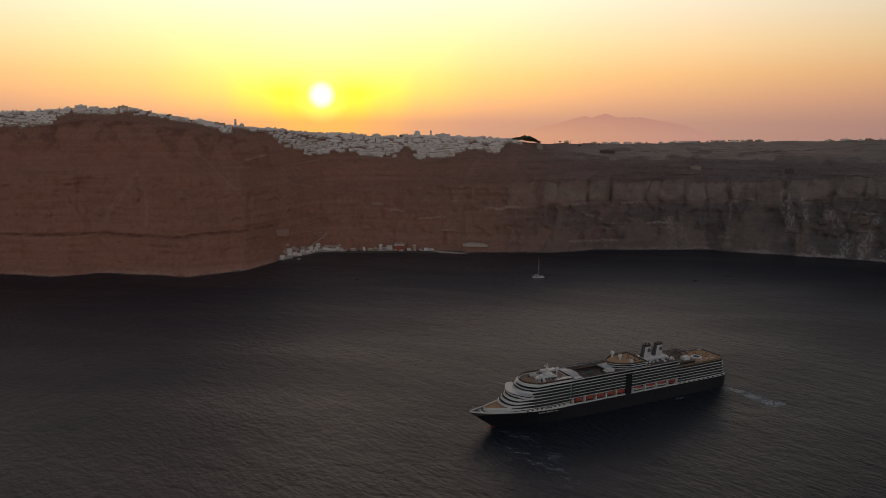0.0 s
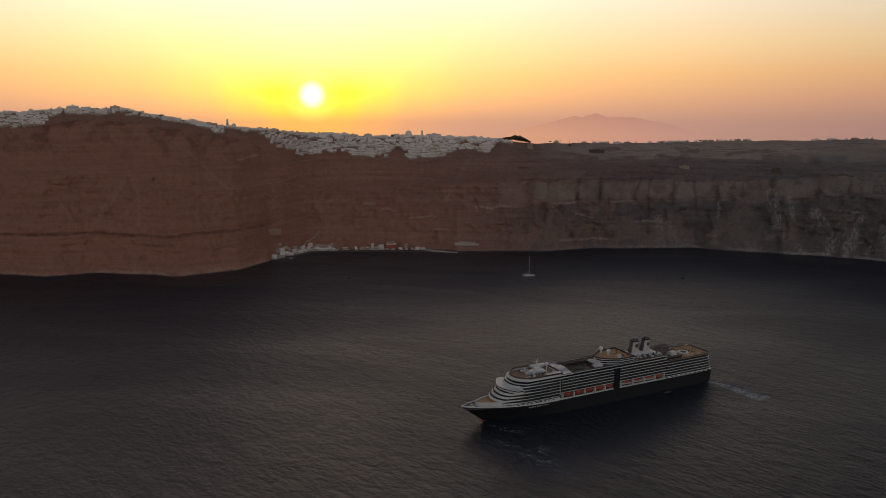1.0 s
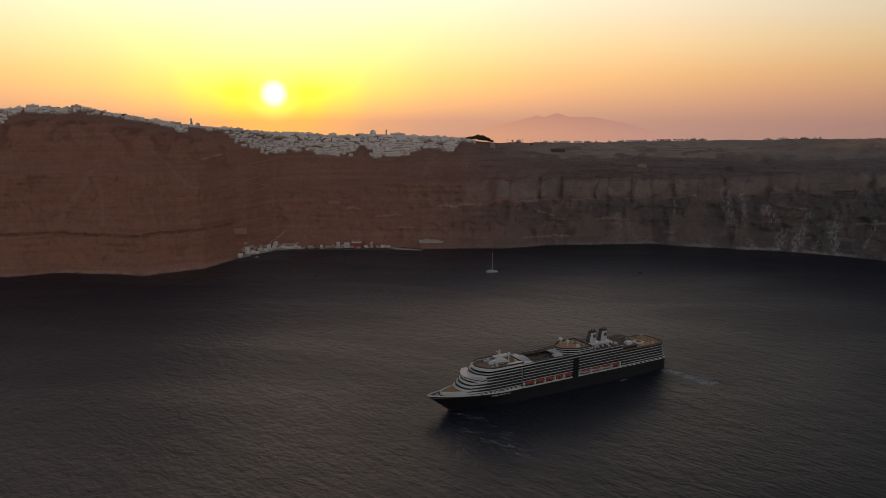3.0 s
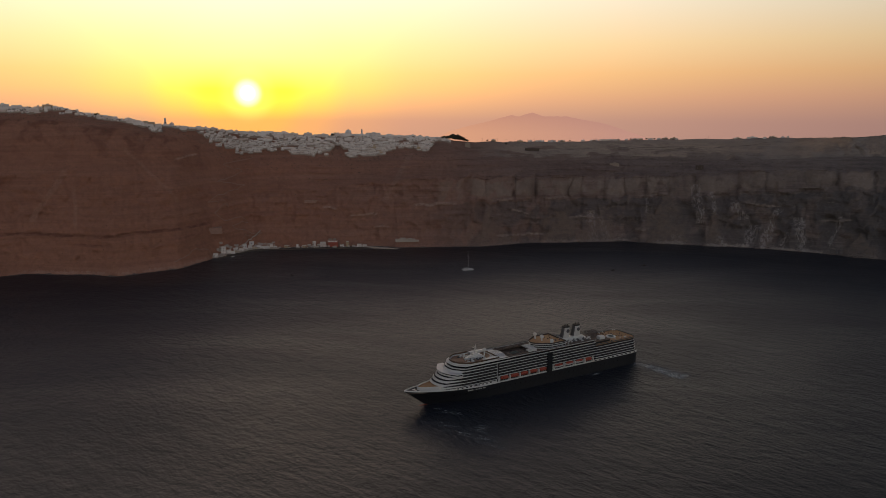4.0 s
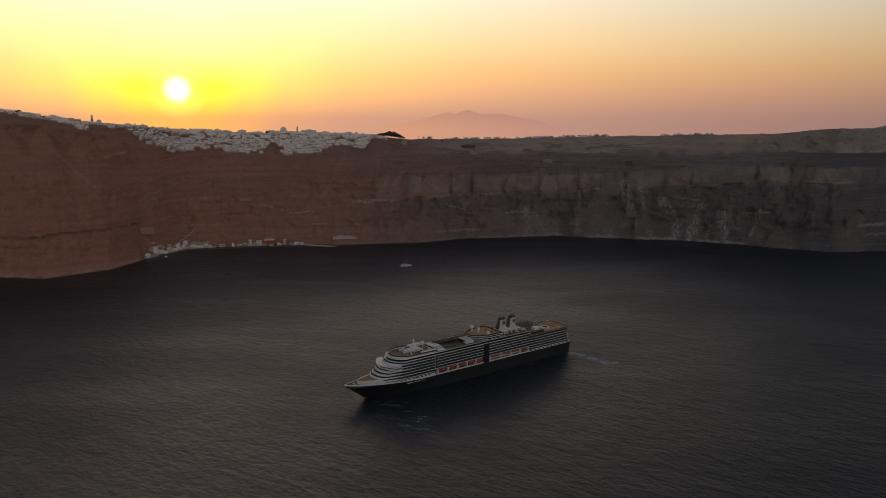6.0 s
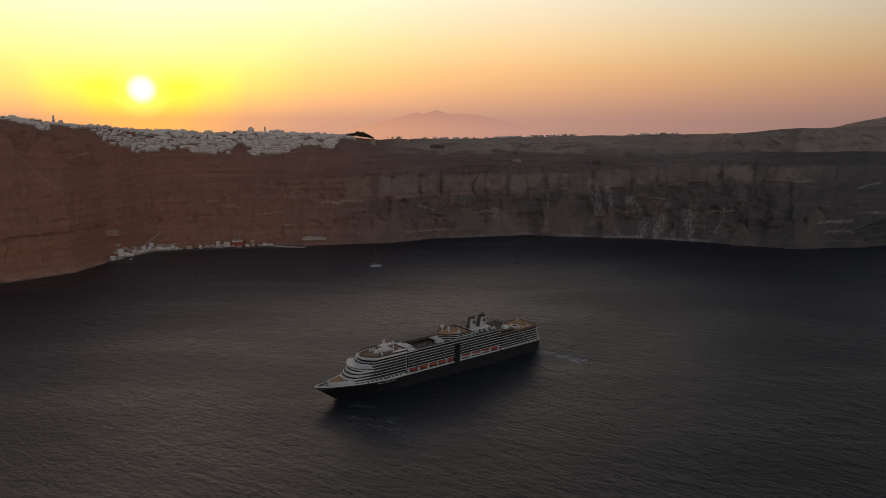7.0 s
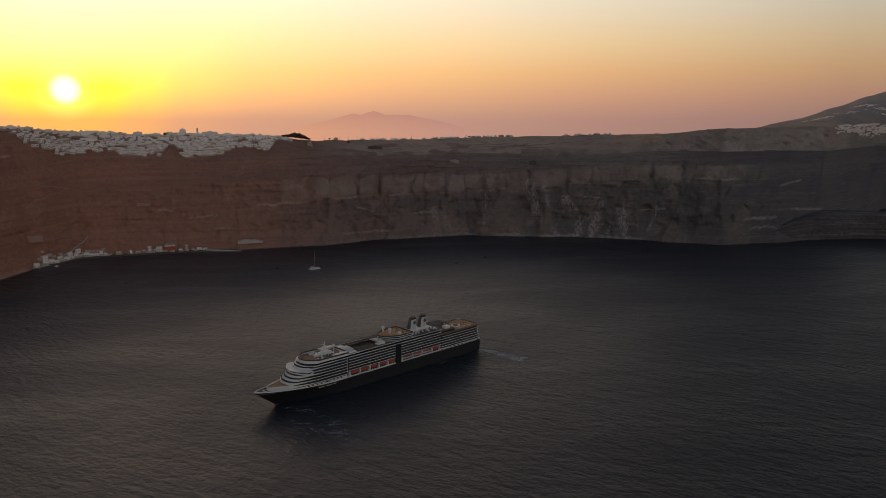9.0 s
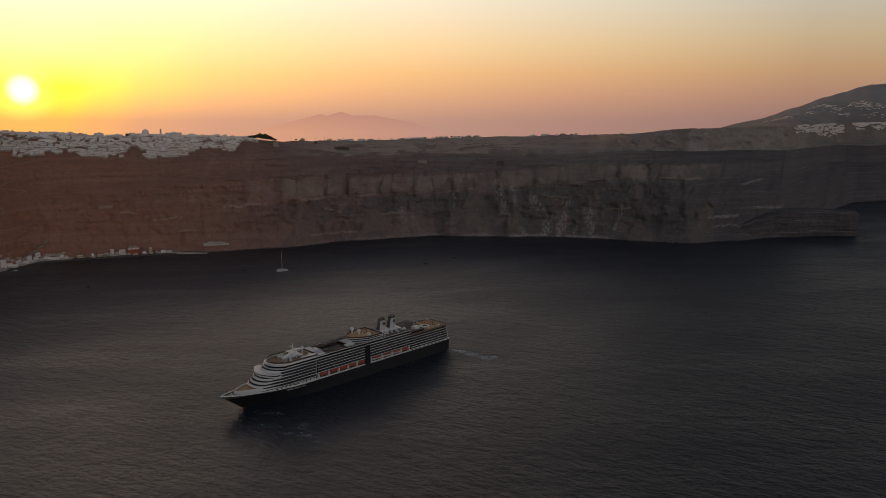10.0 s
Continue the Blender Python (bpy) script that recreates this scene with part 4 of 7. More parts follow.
def build_ship():
    ship = new("cruise_ship")
    ship.matrix_world = pose(280.55, 714.20, 0, 0, 0, 205.425)
    tagged(ship, "navy-hulled cruise ship with white decks, under way on the sea", "cruise ship")
    # hull
    bm = bmesh.new()
    zs = [-3.0, 0.0, 2.5, 5.5, 9.0, None]
    xs = [0, 2, 5, 10, 20, 40] + list(range(60, 200, 20)) + list(range(200, 250, 8)) + [252, 258, 264, 269, 273, 277, 280, 283, 285]
    grid = {}
    for side in (1, -1):
        for i, x in enumerate(xs):
            for j, z in enumerate(zs):
                zt = navy_top(x)
                zz = zt if z is None else z
                lev = max(0.0, min(1.0, zz / zt))
                end = 262.5 + 22.5 * lev
                xx = x if x < 200 else 200 + (x - 200) / 85.0 * (end - 200)
                xh = 200 + (x - 200) if x >= 200 else x
                grid[side, i, j] = bm.verts.new((xx, side * max(0.02, hull_half(min(xh, 284.99), lev)), zz))
    ni, nj = len(xs), len(zs)
    for side in (1, -1):
        for i in range(ni - 1):
            for j in range(nj - 1):
                q = [grid[side, i, j], grid[side, i + 1, j], grid[side, i + 1, j + 1], grid[side, i, j + 1]]
                bm.faces.new(q if side < 0 else q[::-1])
    for j in range(nj - 1):
        bm.faces.new((grid[1, 0, j], grid[1, 0, j + 1], grid[-1, 0, j + 1], grid[-1, 0, j]))
    for i in range(ni - 1):
        bm.faces.new((grid[1, i, nj - 1], grid[1, i + 1, nj - 1], grid[-1, i + 1, nj - 1], grid[-1, i, nj - 1]))
    bmesh.ops.recalc_face_normals(bm, faces=bm.faces)
    hull = part("hull", bm, M["navy"], ship, "glossy navy blue steel hull")
    bm = bmesh.new()
    ball(bm, (264, 0, -0.9), 1.5, 1.0, 12, 8)
    for v in bm.verts:
        v.co.x = 264 + (v.co.x - 264) * 4.6
    part("bulbous_bow", bm, M["antifoul"], hull, "red-painted bulb awash at the stem", True)
    bars, x = [], 223.5
    rng = random.Random(3)
    for count in (7, 7, 4):
        for i in range(count):
            h, top = hull_half(x - 0.3, 0.85), 11.8 if i == 0 else rng.choice((11.0, 11.0, 11.1, 11.6))
            bars.append((x - (0.62 if i == 0 else 0.45), x, h - 0.3, h + 0.10, 10.2, top))
            x -= 1.0
        x -= 1.2
    pieces("name_bar", bars, M["ship_white"], hull, "white lettering bar on the hull")
    pieces("porthole", [(30 + k * 6.3 - 0.35, 30 + k * 6.3 + 0.35, hull_half(30 + k * 6.3, 0.62) - 0.2, hull_half(30 + k * 6.3, 0.62) + 0.06, 7.4, 8.1) for k in range(34)], M["ship_glass"], hull)
    # white strake over the hull: forward and aft of the boats
    def strake(x0, x1, ztop, step=4.0):
        bm = bmesh.new()
        n = max(2, int((x1 - x0) / step))
        for side in (1, -1):
            prev = None
            for i in range(n + 1):
                x = x0 + (x1 - x0) * i / n
                h = max(0.15, hull_half(min(x, 284.9), 1.0))
                zt = ztop(x)
                cur = [bm.verts.new((x, side * y, z)) for y, z in ((h + 0.02, navy_top(x)), (h + 0.05, zt), (max(0.05, h - 0.5), zt), (max(0.05, h - 0.5), navy_top(x)))]
                if prev:
                    for j in range(4):
                        bm.faces.new((prev[j], cur[j], cur[(j + 1) % 4], prev[(j + 1) % 4]))
                else:
                    bm.faces.new(cur)
                prev = cur
            bm.faces.new(prev[::-1])
        bmesh.ops.recalc_face_normals(bm, faces=bm.faces)
        return bm
    part("bow_bulwark", strake(256, 285, lambda x: navy_top(x) + 1.2, 2.5), M["ship_white"], ship, "white bow bulwark")
    part("forward_side", strake(191, 256, lambda x: max(15.4, navy_top(x) + 1.2)), M["ship_white"], ship, "white shell plating with small windows")
    part("after_side", strake(0.4, 64, lambda x: 14.3), M["ship_white"], ship, "white shell plating with mooring openings")
    wins = []
    for k in range(9):
        xx = 198 + k * 4.6
        h = hull_half(xx, 1.0)
        wins.append((xx - 3.8, xx + 1.0, h - 0.2, h + 0.12, 14.4, 15.2) if k == 4 else (xx - 0.9, xx + 0.9, h - 0.3, h + 0.12, 14.3, 15.3))
    pieces("shell_window", wins, M["ship_glass"], ship)
    pieces("mooring_opening", [(6 + k * 6.2 - 1.5, 6 + k * 6.2 + 1.5, HALF - 0.15, HALF + 0.12, 12.9, 13.8) for k in range(10)] + [(-0.1, 0.5, -9 + k * 6.5, -4 + k * 6.5, 12.8, 13.9) for k in range(3)], M["ship_glass"], ship)
    bm = bmesh.new()
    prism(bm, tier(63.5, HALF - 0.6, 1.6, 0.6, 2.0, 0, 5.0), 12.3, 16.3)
    part("mooring_deck_house", bm, M["cabin"], ship, "recessed storey over the stern, its shade painted dark")
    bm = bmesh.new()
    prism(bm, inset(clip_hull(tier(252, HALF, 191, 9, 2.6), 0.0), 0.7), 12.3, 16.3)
    part("forward_recess", bm, M["cabin"], ship, "recessed row above the shell plating, its shade painted dark")
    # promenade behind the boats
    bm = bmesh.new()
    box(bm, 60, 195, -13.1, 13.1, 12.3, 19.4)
    prom = part("promenade_wall", bm, M["cabin"], ship, "promenade wall behind the lifeboats, its shade painted dark")
    pieces("promenade_window", [(64 + k * 2.8 - 0.95, 64 + k * 2.8 + 0.95, 13.0, 13.16, 14.0, 16.8) for k in range(46)], M["ship_glass"], prom)
    bm = bmesh.new()
    box(bm, 60, 195, -15.9, 15.9, 12.42, 12.75)
    part("promenade_deck", bm, M["ship_white"], ship)
    pieces("promenade_rail", [(64, 191, sd * 15.85 - 0.12, sd * 15.85 + 0.12, 12.75, 13.55) for sd in (1, -1)], M["ship_white"], ship)
    bm = bmesh.new()
    for i in range(43):
        for sd in (1, -1):
            box(bm, 65 + i * 2.95, 65.16 + i * 2.95, sd * 15.85 - 0.1, sd * 15.85 + 0.1, 13.5, 14.9)
        box(bm, 65 + i * 2.95, 65.4 + i * 2.95, 15.75, 16.05, 12.4, 12.75)
    tagged(part("promenade_posts", bm, M["ship_white"], ship, "white stanchions along the promenade"), kind="stuff")
    # balcony decks
    floors = [19.2, 22.0, 24.8, 27.6, 30.4, 16.4]
    fronts = [(254.5, 9), (251.5, 9), (248.5, 9), (245.5, 9), (240, 10), (254, 9)]
    for k, (f, (fx, arc)) in enumerate(zip(floors, fronts)):
        aft = 62.0 if k < 5 else 191.0
        plan = clip_hull(tier(fx, HALF, aft, arc, 2.6), -0.05)
        bm = bmesh.new()
        # the parapet is low along the sides and tall round the front
        lo = [bm.verts.new((x, y, f - 0.20)) for x, y in plan]
        hi = []
        for x, y in plan:
            up = 0.24 + (1.25 if k != 3 else 0.5) * max(0.0, min(1.0, (x - (fx - arc * 1.4)) / (arc * 0.7)))
            hi.append(bm.verts.new((x - (0.9 if x > fx - arc * 1.2 else 0), y, f + up)))
        n = len(plan)
        bm.faces.new(lo[::-1]), bm.faces.new(hi)
        for i in range(n):
            bm.faces.new((lo[i], lo[(i + 1) % n], hi[(i + 1) % n], hi[i]))
        band = part("balcony_deck", bm, M["ship_white"], ship, "white balcony parapet with a tall curved front")
        bm = bmesh.new()
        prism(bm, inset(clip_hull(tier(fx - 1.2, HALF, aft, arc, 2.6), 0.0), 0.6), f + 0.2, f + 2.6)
        part("cabin_front", bm, M["cabin"], band, "cabin windows with the balcony shade painted in")
        bm = bmesh.new()
        x = aft + 4.0
        while x < fx - arc - 1:
            if not 121 < x < 129:
                for sd in (1, -1):
                    yo = min(HALF, hull_half(min(x, 284), 1.0)) - 0.12
                    box(bm, x - 0.06, x + 0.06, min(sd * (yo - 0.7), sd * (yo - 0.3)), max(sd * (yo - 0.7), sd * (yo - 0.3)), f, f + 2.6)
            x += 3.3
        tagged(part("balcony_dividers", bm, M["divider"], band), kind="stuff")
        if k == 3:
            bm = bmesh.new()
            wing = [(232, -18.8), (237.5, -18.8), (242.5, -12), (245.5, -6), (246.6, 0), (245.5, 6), (242.5, 12), (237.5, 18.8), (232, 18.8)]
            prism(bm, wing, f - 0.5, f + 0.9, [(x - 0.2, y) for x, y in wing])
            bridge = part("bridge_wing", bm, M["ship_white"], ship, "white navigation bridge reaching out over both sides")
            bm = bmesh.new()
            wg = inset(wing, 0.6)
            prism(bm, wg, f + 0.9, f + 2.1, [(x + (0.5 if x > 232 else 0), y) for x, y in wg])
            part("bridge_window", bm, M["ship_glass"], bridge)
            bm = bmesh.new()
            prism(bm, [(x + (0.6 if x > 232 else 0), y * 1.0) for x, y in wing], f + 2.1, f + 2.75)
            part("bridge_roof", bm, M["ship_white"], bridge, "broad white bridge roof")
    # stern block, a little wider, with its own rows and a rounded taffrail
    for k, f in enumerate([16.4, 19.2, 22.0, 24.8, 27.6]):
        plan = tier(63.5, HALF + 0.5, 1.2 + 0.5 * k, 0.6, 2.0, 0, 6.0)
        bm = bmesh.new()
        prism(bm, plan, f - 0.20, f + 0.26)
        band = part("balcony_deck", bm, M["ship_white"], ship, "white balcony parapet round the stern")
        bm = bmesh.new()
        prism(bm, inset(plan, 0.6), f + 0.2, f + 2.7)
        part("cabin_front", bm, M["cabin"], band, "cabin windows with the balcony shade painted in")
        bm = bmesh.new()
        for i in range(17):
            xx = 8 + i * 3.3
            for sd in (1, -1):
                box(bm, xx - 0.06, xx + 0.06, min(sd * 15.8, sd * 16.2), max(sd * 15.8, sd * 16.2), f, f + 2.6)
        for i in range(9):
            yy = -12 + i * 3.0
            box(bm, 1.4 + 0.5 * k, 2.2 + 0.5 * k, yy - 0.17, yy + 0.17, f, f + 2.6)
        tagged(part("balcony_dividers", bm, M["divider"], band), kind="stuff")
    bm = bmesh.new()
    sp = tier(63.5, HALF + 0.4, 3.6, 0.6, 2.0, 0, 6.0)
    prism(bm, sp, 30.05, 30.5)
    part("stern_deck", bm, M["teak"], ship, "tan teak sun deck at the stern")
    bm = bmesh.new()
    rim(bm, sp, inset(sp, 0.3), 30.5, 31.5)
    part("stern_rail", bm, M["grey_panel"], ship, "grey glazed taffrail")
    # pool and lido storey
    plan = tier(237.5, HALF, 63.0, 10, 2.6)
    bm = bmesh.new()
    prism(bm, plan, 32.9, 33.6)
    lido = part("lido_deck", bm, M["ship_white"], ship, "white band of the lido storey")
    bm = bmesh.new()
    ring_plan = tier(236.5, HALF, 64, 10, 2.6)
    rim(bm, inset(ring_plan, 0.6), inset(ring_plan, 2.6), 33.5, 35.6)
    part("lido_window", bm, M["ship_glass"], lido)
    # roof of the lido storey, left open over the pool
    bm = bmesh.new()
    fr = tier(236, HALF, 176, 10, 2.6)
    prism(bm, fr, 35.5, 36.2)
    part("forward_roof", bm, M["ship_white"], ship)
    bm = bmesh.new()
    box(bm, 62, 140, -HALF, HALF, 35.5, 36.2)
    part("after_roof", bm, M["deck_brown"], ship, "brown sports deck over the lido")
    pieces("pool_gallery", [(140, 176, sd * 12.6 - 3.4, sd * 12.6 + 3.4, 35.5, 36.15) for sd in (1, -1)], M["deck_brown"], ship, "brown gallery beside the open pool")
    pieces("side_rail", [(62, 190, sd * HALF - 0.12, sd * HALF + 0.12, 36.55, 37.1) for sd in (1, -1)], M["grey_panel"], ship)
    pieces("side_coaming", [(62, 190, sd * HALF - 0.16, sd * HALF + 0.16, 36.05, 36.55) for sd in (1, -1)], M["ship_white"], ship)
    # seam where the forward block of cabins stands proud of the middle one
    pieces("cabin_seam", [(190.2, 190.6, sd * (HALF - 0.1) - 0.15, sd * (HALF - 0.1) + 0.15, 16.6, 33.0) for sd in (1, -1)], M["roof_glass"], ship)
    # flush dark strips painted for the shade of the notch; nothing is cut
    pieces("seam_recess", [(189.0, 190.2, sd * (HALF - 0.1) - 0.15, sd * (HALF - 0.1) + 0.15, 19.4, 32.8) for sd in (1, -1)], M["cabin"], ship)
    # air handling units and lockers along the casing
    rng = random.Random(88)
    for i in range(17):
        for sd in (1, -1):
            if rng.random() < 0.2:
                continue
            xx, yy = 64.5 + i * 2.35, sd * rng.uniform(6.6, 9.2)
            sx, sy, h = rng.uniform(0.6, 1.1), rng.uniform(0.5, 1.2), rng.uniform(0.7, 2.2)
            bm = bmesh.new()
            box(bm, xx - sx, xx + sx, yy - sy, yy + sy, 36.15, 36.15 + h, 0.06)
            if i % 2:
                tube(bm, (xx - sx, yy + sy, 36.5), (xx - sx, yy + sy, 37.2 + h), 0.16, 0.16, 6)
            part("air_unit", bm, (M["roof_glass"], M["grey_panel"], M["ship_white"])[i % 3], ship)
    bm = bmesh.new()
    box(bm, 138, 178, -13.4, 13.4, 33.55, 33.75)
    part("pool_floor", bm, M["deck_brown"], ship, "brown pool deck")
    bm = bmesh.new()
    box(bm, 154, 163, -3.2, 3.2, 33.7, 34.05)
    part("pool", bm, M["pool"], ship, "small blue-green swimming pool")
    bm = bmesh.new()
    rng = random.Random(5)
    for k in range(170):
        xx, yy = round(rng.uniform(143, 174) / 2.1) * 2.1, rng.uniform(-15, 15)
        if abs(yy) < 4.5 and 152 < xx < 165:
            continue
        zf = 36.15 if abs(yy) > 9.2 else 33.75
        box(bm, xx - 0.8, xx + 0.8, yy - 0.3, yy + 0.3, zf, zf + 0.4)
    for sd in (1, -1):
        for i in range(13):
            box(bm, 141 + i * 2.8, 141.2 + i * 2.8, sd * 9.3 - 0.1, sd * 9.3 + 0.1, 36.15, 37.2)
        box(bm, 141, 175, sd * 9.3 - 0.08, sd * 9.3 + 0.08, 37.1, 37.25)
    tagged(part("deck_furniture", bm, M["dark_chair"], ship, "rows of dark deck chairs"), kind="stuff")
    # sliding pool roof stacked at both ends
    for x0, x1 in ((176.5, 185.5), (137.5, 143.5)):
        bm = bmesh.new()
        pr = []
        for i in range(9):
            s = -1 + i / 4
            pr.append((s * 9.0, 36.1 + 1.7 * (1 - abs(s) ** 3.2)))
        a = [bm.verts.new((x0, y, z)) for y, z in pr]
        b = [bm.verts.new((x1, y, z)) for y, z in pr]
        for i in range(8):
            bm.faces.new((a[i], b[i], b[i + 1], a[i + 1]))
        bm.faces.new(a), bm.faces.new(b[::-1]), bm.faces.new((a[0], a[-1], b[-1], b[0]))
        bmesh.ops.recalc_face_normals(bm, faces=bm.faces)
        part("sliding_roof", bm, M["roof_glass"], ship, "glazed sliding pool roof section")
        for i in range(5):
            xx = x0 + (x1 - x0) * i / 4
            bm = bmesh.new()
            for (y0, za), (y1, zb) in zip(pr, pr[1:]):
                tube(bm, (xx, y0, za + 0.05), (xx, y1, zb + 0.05), 0.34, 0.34, 5)
            part("roof_rib", bm, M["ship_white"], ship, "white rib of the pool roof")
    # forward observation deck
    ob_plan = tier(232.5, 14.6, 188, 11, 2.4)
    bm = bmesh.new()
    prism(bm, ob_plan, 36.1, 36.6)
    part("observation_deck", bm, M["teak_worn"], ship, "brown observation deck over the bridge")
    bm = bmesh.new()
    wide = tier(234.0, 15.9, 188, 12, 2.4)
    rim(bm, wide, inset(wide, 0.5), 36.0, 37.4)
    part("observation_parapet", bm, M["ship_white"], ship)
    bm = bmesh.new()
    rim(bm, inset(wide, 0.15), inset(wide, 0.35), 37.4, 38.9)
    part("windscreen", bm, M["bronze_glass"], ship, "bronze-tinted glass windscreen round the deck")
    pieces("deck_house", [(188, 205, 11.0, 15.6, 36.3, 38.6), (188, 205, -15.6, -11.0, 36.3, 38.6)], M["ship_white"], ship, "white deckhouse with square openings")
    pieces("deck_house_opening", [(189.5 + k * 3.1, 191.7 + k * 3.1, 15.5, 15.75, 36.8, 38.2) for k in range(5)], M["ship_glass"], ship)
    # house, mast and aerials amid the observation deck
    bm = bmesh.new()
    prism(bm, tier(218, 4.6, 198, 6, 2.0), 36.3, 38.0)
    prism(bm, tier(214.5, 3.2, 200, 5, 2.0), 38.0, 39.6)
    box(bm, 203.5, 210, -2.0, 2.0, 39.6, 41.6, 0.15)
    tower = part("mast_house", bm, M["ship_white"], ship, "stepped white house under the mast")
    bm = bmesh.new()
    tube(bm, (207, 0, 41.4), (206, 0, 50.0), 0.7, 0.3, 8)
    tube(bm, (206.6, -4, 46.2), (206.6, 4, 46.2), 0.22)
    tube(bm, (206.4, -2.6, 48.0), (206.4, 2.6, 48.0), 0.2)
    box(bm, 205.9, 208.2, -1.4, 1.4, 44.2, 44.6)
    box(bm, 207.8, 208.3, -2.4, 2.4, 46.9, 47.3)
    part("mast", bm, M["ship_white"], tower, "white radar mast with yards")
    for x, y, z, r in ((195.5, 0, 43.2, 1.9), (219.5, 3, 38.6, 1.2), (216.5, -4.5, 40.2, 1.1)):
        bm = bmesh.new()
        tube(bm, (x, y, 36.4), (x, y, z - r * 0.6), 0.6, 0.5, 8)
        part("aerial_pedestal", bm, M["ship_white"], tower)
        bm = bmesh.new()
        ball(bm, (x, y, z), r, 1.0, 14, 10)
        part("aerial_dome", bm, M["ship_white"], tower, "white satellite dome", True)
    # lockers, vents and winch boxes round the mast house and the funnels
    rng = random.Random(61)
    for name, x0, x1, half, z, count in (("deck_locker", 190, 224, 9.5, 36.55, 26), ("deck_vent", 64, 101, 13.5, 36.15, 34)):
        for k in range(count):
            xx, yy = rng.uniform(x0, x1), rng.choice((-1, 1)) * rng.uniform(5.6, half)
            sx, sy, h = rng.uniform(0.4, 1.6), rng.uniform(0.4, 1.0), rng.uniform(0.6, 1.9)
            bm = bmesh.new()
            box(bm, xx - sx, xx + sx, yy - sy, yy + sy, z, z + h, 0.1)
            if k % 3 == 0:
                tube(bm, (xx, yy, z + h), (xx, yy, z + h + 1.4), 0.3, 0.45, 8)
            part(name, bm, M["ship_white"] if k % 2 else M["grey_panel"], ship)
    for sd in (1, -1):
        bm = bmesh.new()
        for i in range(9):
            tube(bm, (198 + i * 2.4, sd * 4.4, 37.9), (198 + i * 2.4, sd * 4.4, 39.0), 0.08, 0.08, 4)
        tube(bm, (198, sd * 4.4, 39.0), (217.2, sd * 4.4, 39.0), 0.09, 0.09, 4)
        part("house_rail", bm, M["ship_white"], tower)
    pieces("house_window", [(199.5 + k * 3.2, 201.5 + k * 3.2, sd * 4.6 - 0.06, sd * 4.6 + 0.06, 36.8, 37.6) for k in range(4) for sd in (1, -1)], M["ship_glass"], tower)
    # round lounge amidships
    lounge_plan = tier(138.5, 14.6, 103, 17, 2.0)
    bm = bmesh.new()
    prism(bm, inset(lounge_plan, 0.7), 36.1, 38.2)
    part("lounge_window", bm, M["ship_glass"], ship, "dark ribbon window of the lounge")
    for z0, z1 in ((36.1, 36.7), (38.0, 38.6), (40.1, 40.6)):
        bm = bmesh.new()
        prism(bm, lounge_plan if z0 > 36.5 else inset(lounge_plan, -0.6), z0, z1)
        part("lounge_band", bm, M["ship_white"], ship, "white curved band of the lounge")
    bm = bmesh.new()
    prism(bm, inset(lounge_plan, 0.8), 38.8, 40.05)
    part("upper_lounge_window", bm, M["ship_glass"], ship)
    bm = bmesh.new()
    prism(bm, inset(lounge_plan, 0.5), 40.55, 40.9)
    part("lounge_roof", bm, M["teak"], ship, "tan roof deck of the round lounge")
    bm = bmesh.new()
    rim(bm, inset(lounge_plan, 0.1), inset(lounge_plan, 0.3), 40.6, 42.0)
    part("lounge_roof_rail", bm, M["dark_chair"], ship, "dark rail round the lounge roof")
    for x, y, z, r in ((125.5, -9, 45.6, 2.1), (123.5, 0, 45.1, 2.1), (120.5, 12.6, 43.3, 2.1)):
        bm = bmesh.new()
        tube(bm, (x, y, 40.6 if y < 12 else 36.2), (x, y, z - 1.2), 1.0, 0.8, 10)
        part("dome_pedestal", bm, M["ship_white"], ship)
        bm = bmesh.new()
        ball(bm, (x, y, z), r, 1.0, 16, 12)
        part("satellite_dome", bm, M["ship_white"], ship, "large white satellite dome", True)
    bm = bmesh.new()
    rng = random.Random(9)
    for k in range(12):
        xx, yy = rng.uniform(104, 119), rng.uniform(-10, 10)
        box(bm, xx - 0.5, xx + 0.5, yy - 0.4, yy + 0.4, 40.9, 41.8)
    tagged(part("roof_fittings", bm, M["dark_chair"], ship), kind="stuff")
    # funnels
    bm = bmesh.new()
    box(bm, 67, 103, -5.0, 5.0, 36.1, 38.2, 0.03)
    box(bm, 70, 100, -4.2, 4.2, 38.2, 39.8, 0.03)
    casing = part("funnel_casing", bm, M["ship_white"], ship, "white casing under the two funnels")
    for x in (91.6, 77.0):
        bm = bmesh.new()
        n = 16
        def ring(cx, lx, wy, z):
            return [(cx + lx * math.copysign(abs(math.cos(a)) ** 0.6, math.cos(a)), wy * math.copysign(abs(math.sin(a)) ** 0.7, math.sin(a))) for a in (2 * math.pi * i / n for i in range(n))]
        prism(bm, ring(x + 1.2, 5.2, 3.6, 0), 39.4, 51.0, ring(x, 3.9, 3.0, 0))
        fun = part("funnel", bm, M["funnel_white"], casing, "white funnel with a dark disc and dark after edge")
        bm = bmesh.new()
        prism(bm, ring(x - 0.05, 4.0, 3.1, 0), 50.6, 52.2)
        for dx, dy in ((-1.6, 1), (0.4, -1), (2.0, 0.8)):
            tube(bm, (x + dx, dy, 52), (x + dx - 0.3, dy, 53.8), 0.6, 0.6, 8)
        part("funnel_cap", bm, M["soot"], fun, "sooty exhaust pipes")
        bm = bmesh.new()
        lo, hi = ring(x + 1.2, 5.28, 3.68, 0), ring(x, 3.98, 3.08, 0)
        pick = [i for i in range(n) if math.cos(2 * math.pi * i / n) > 0.66]
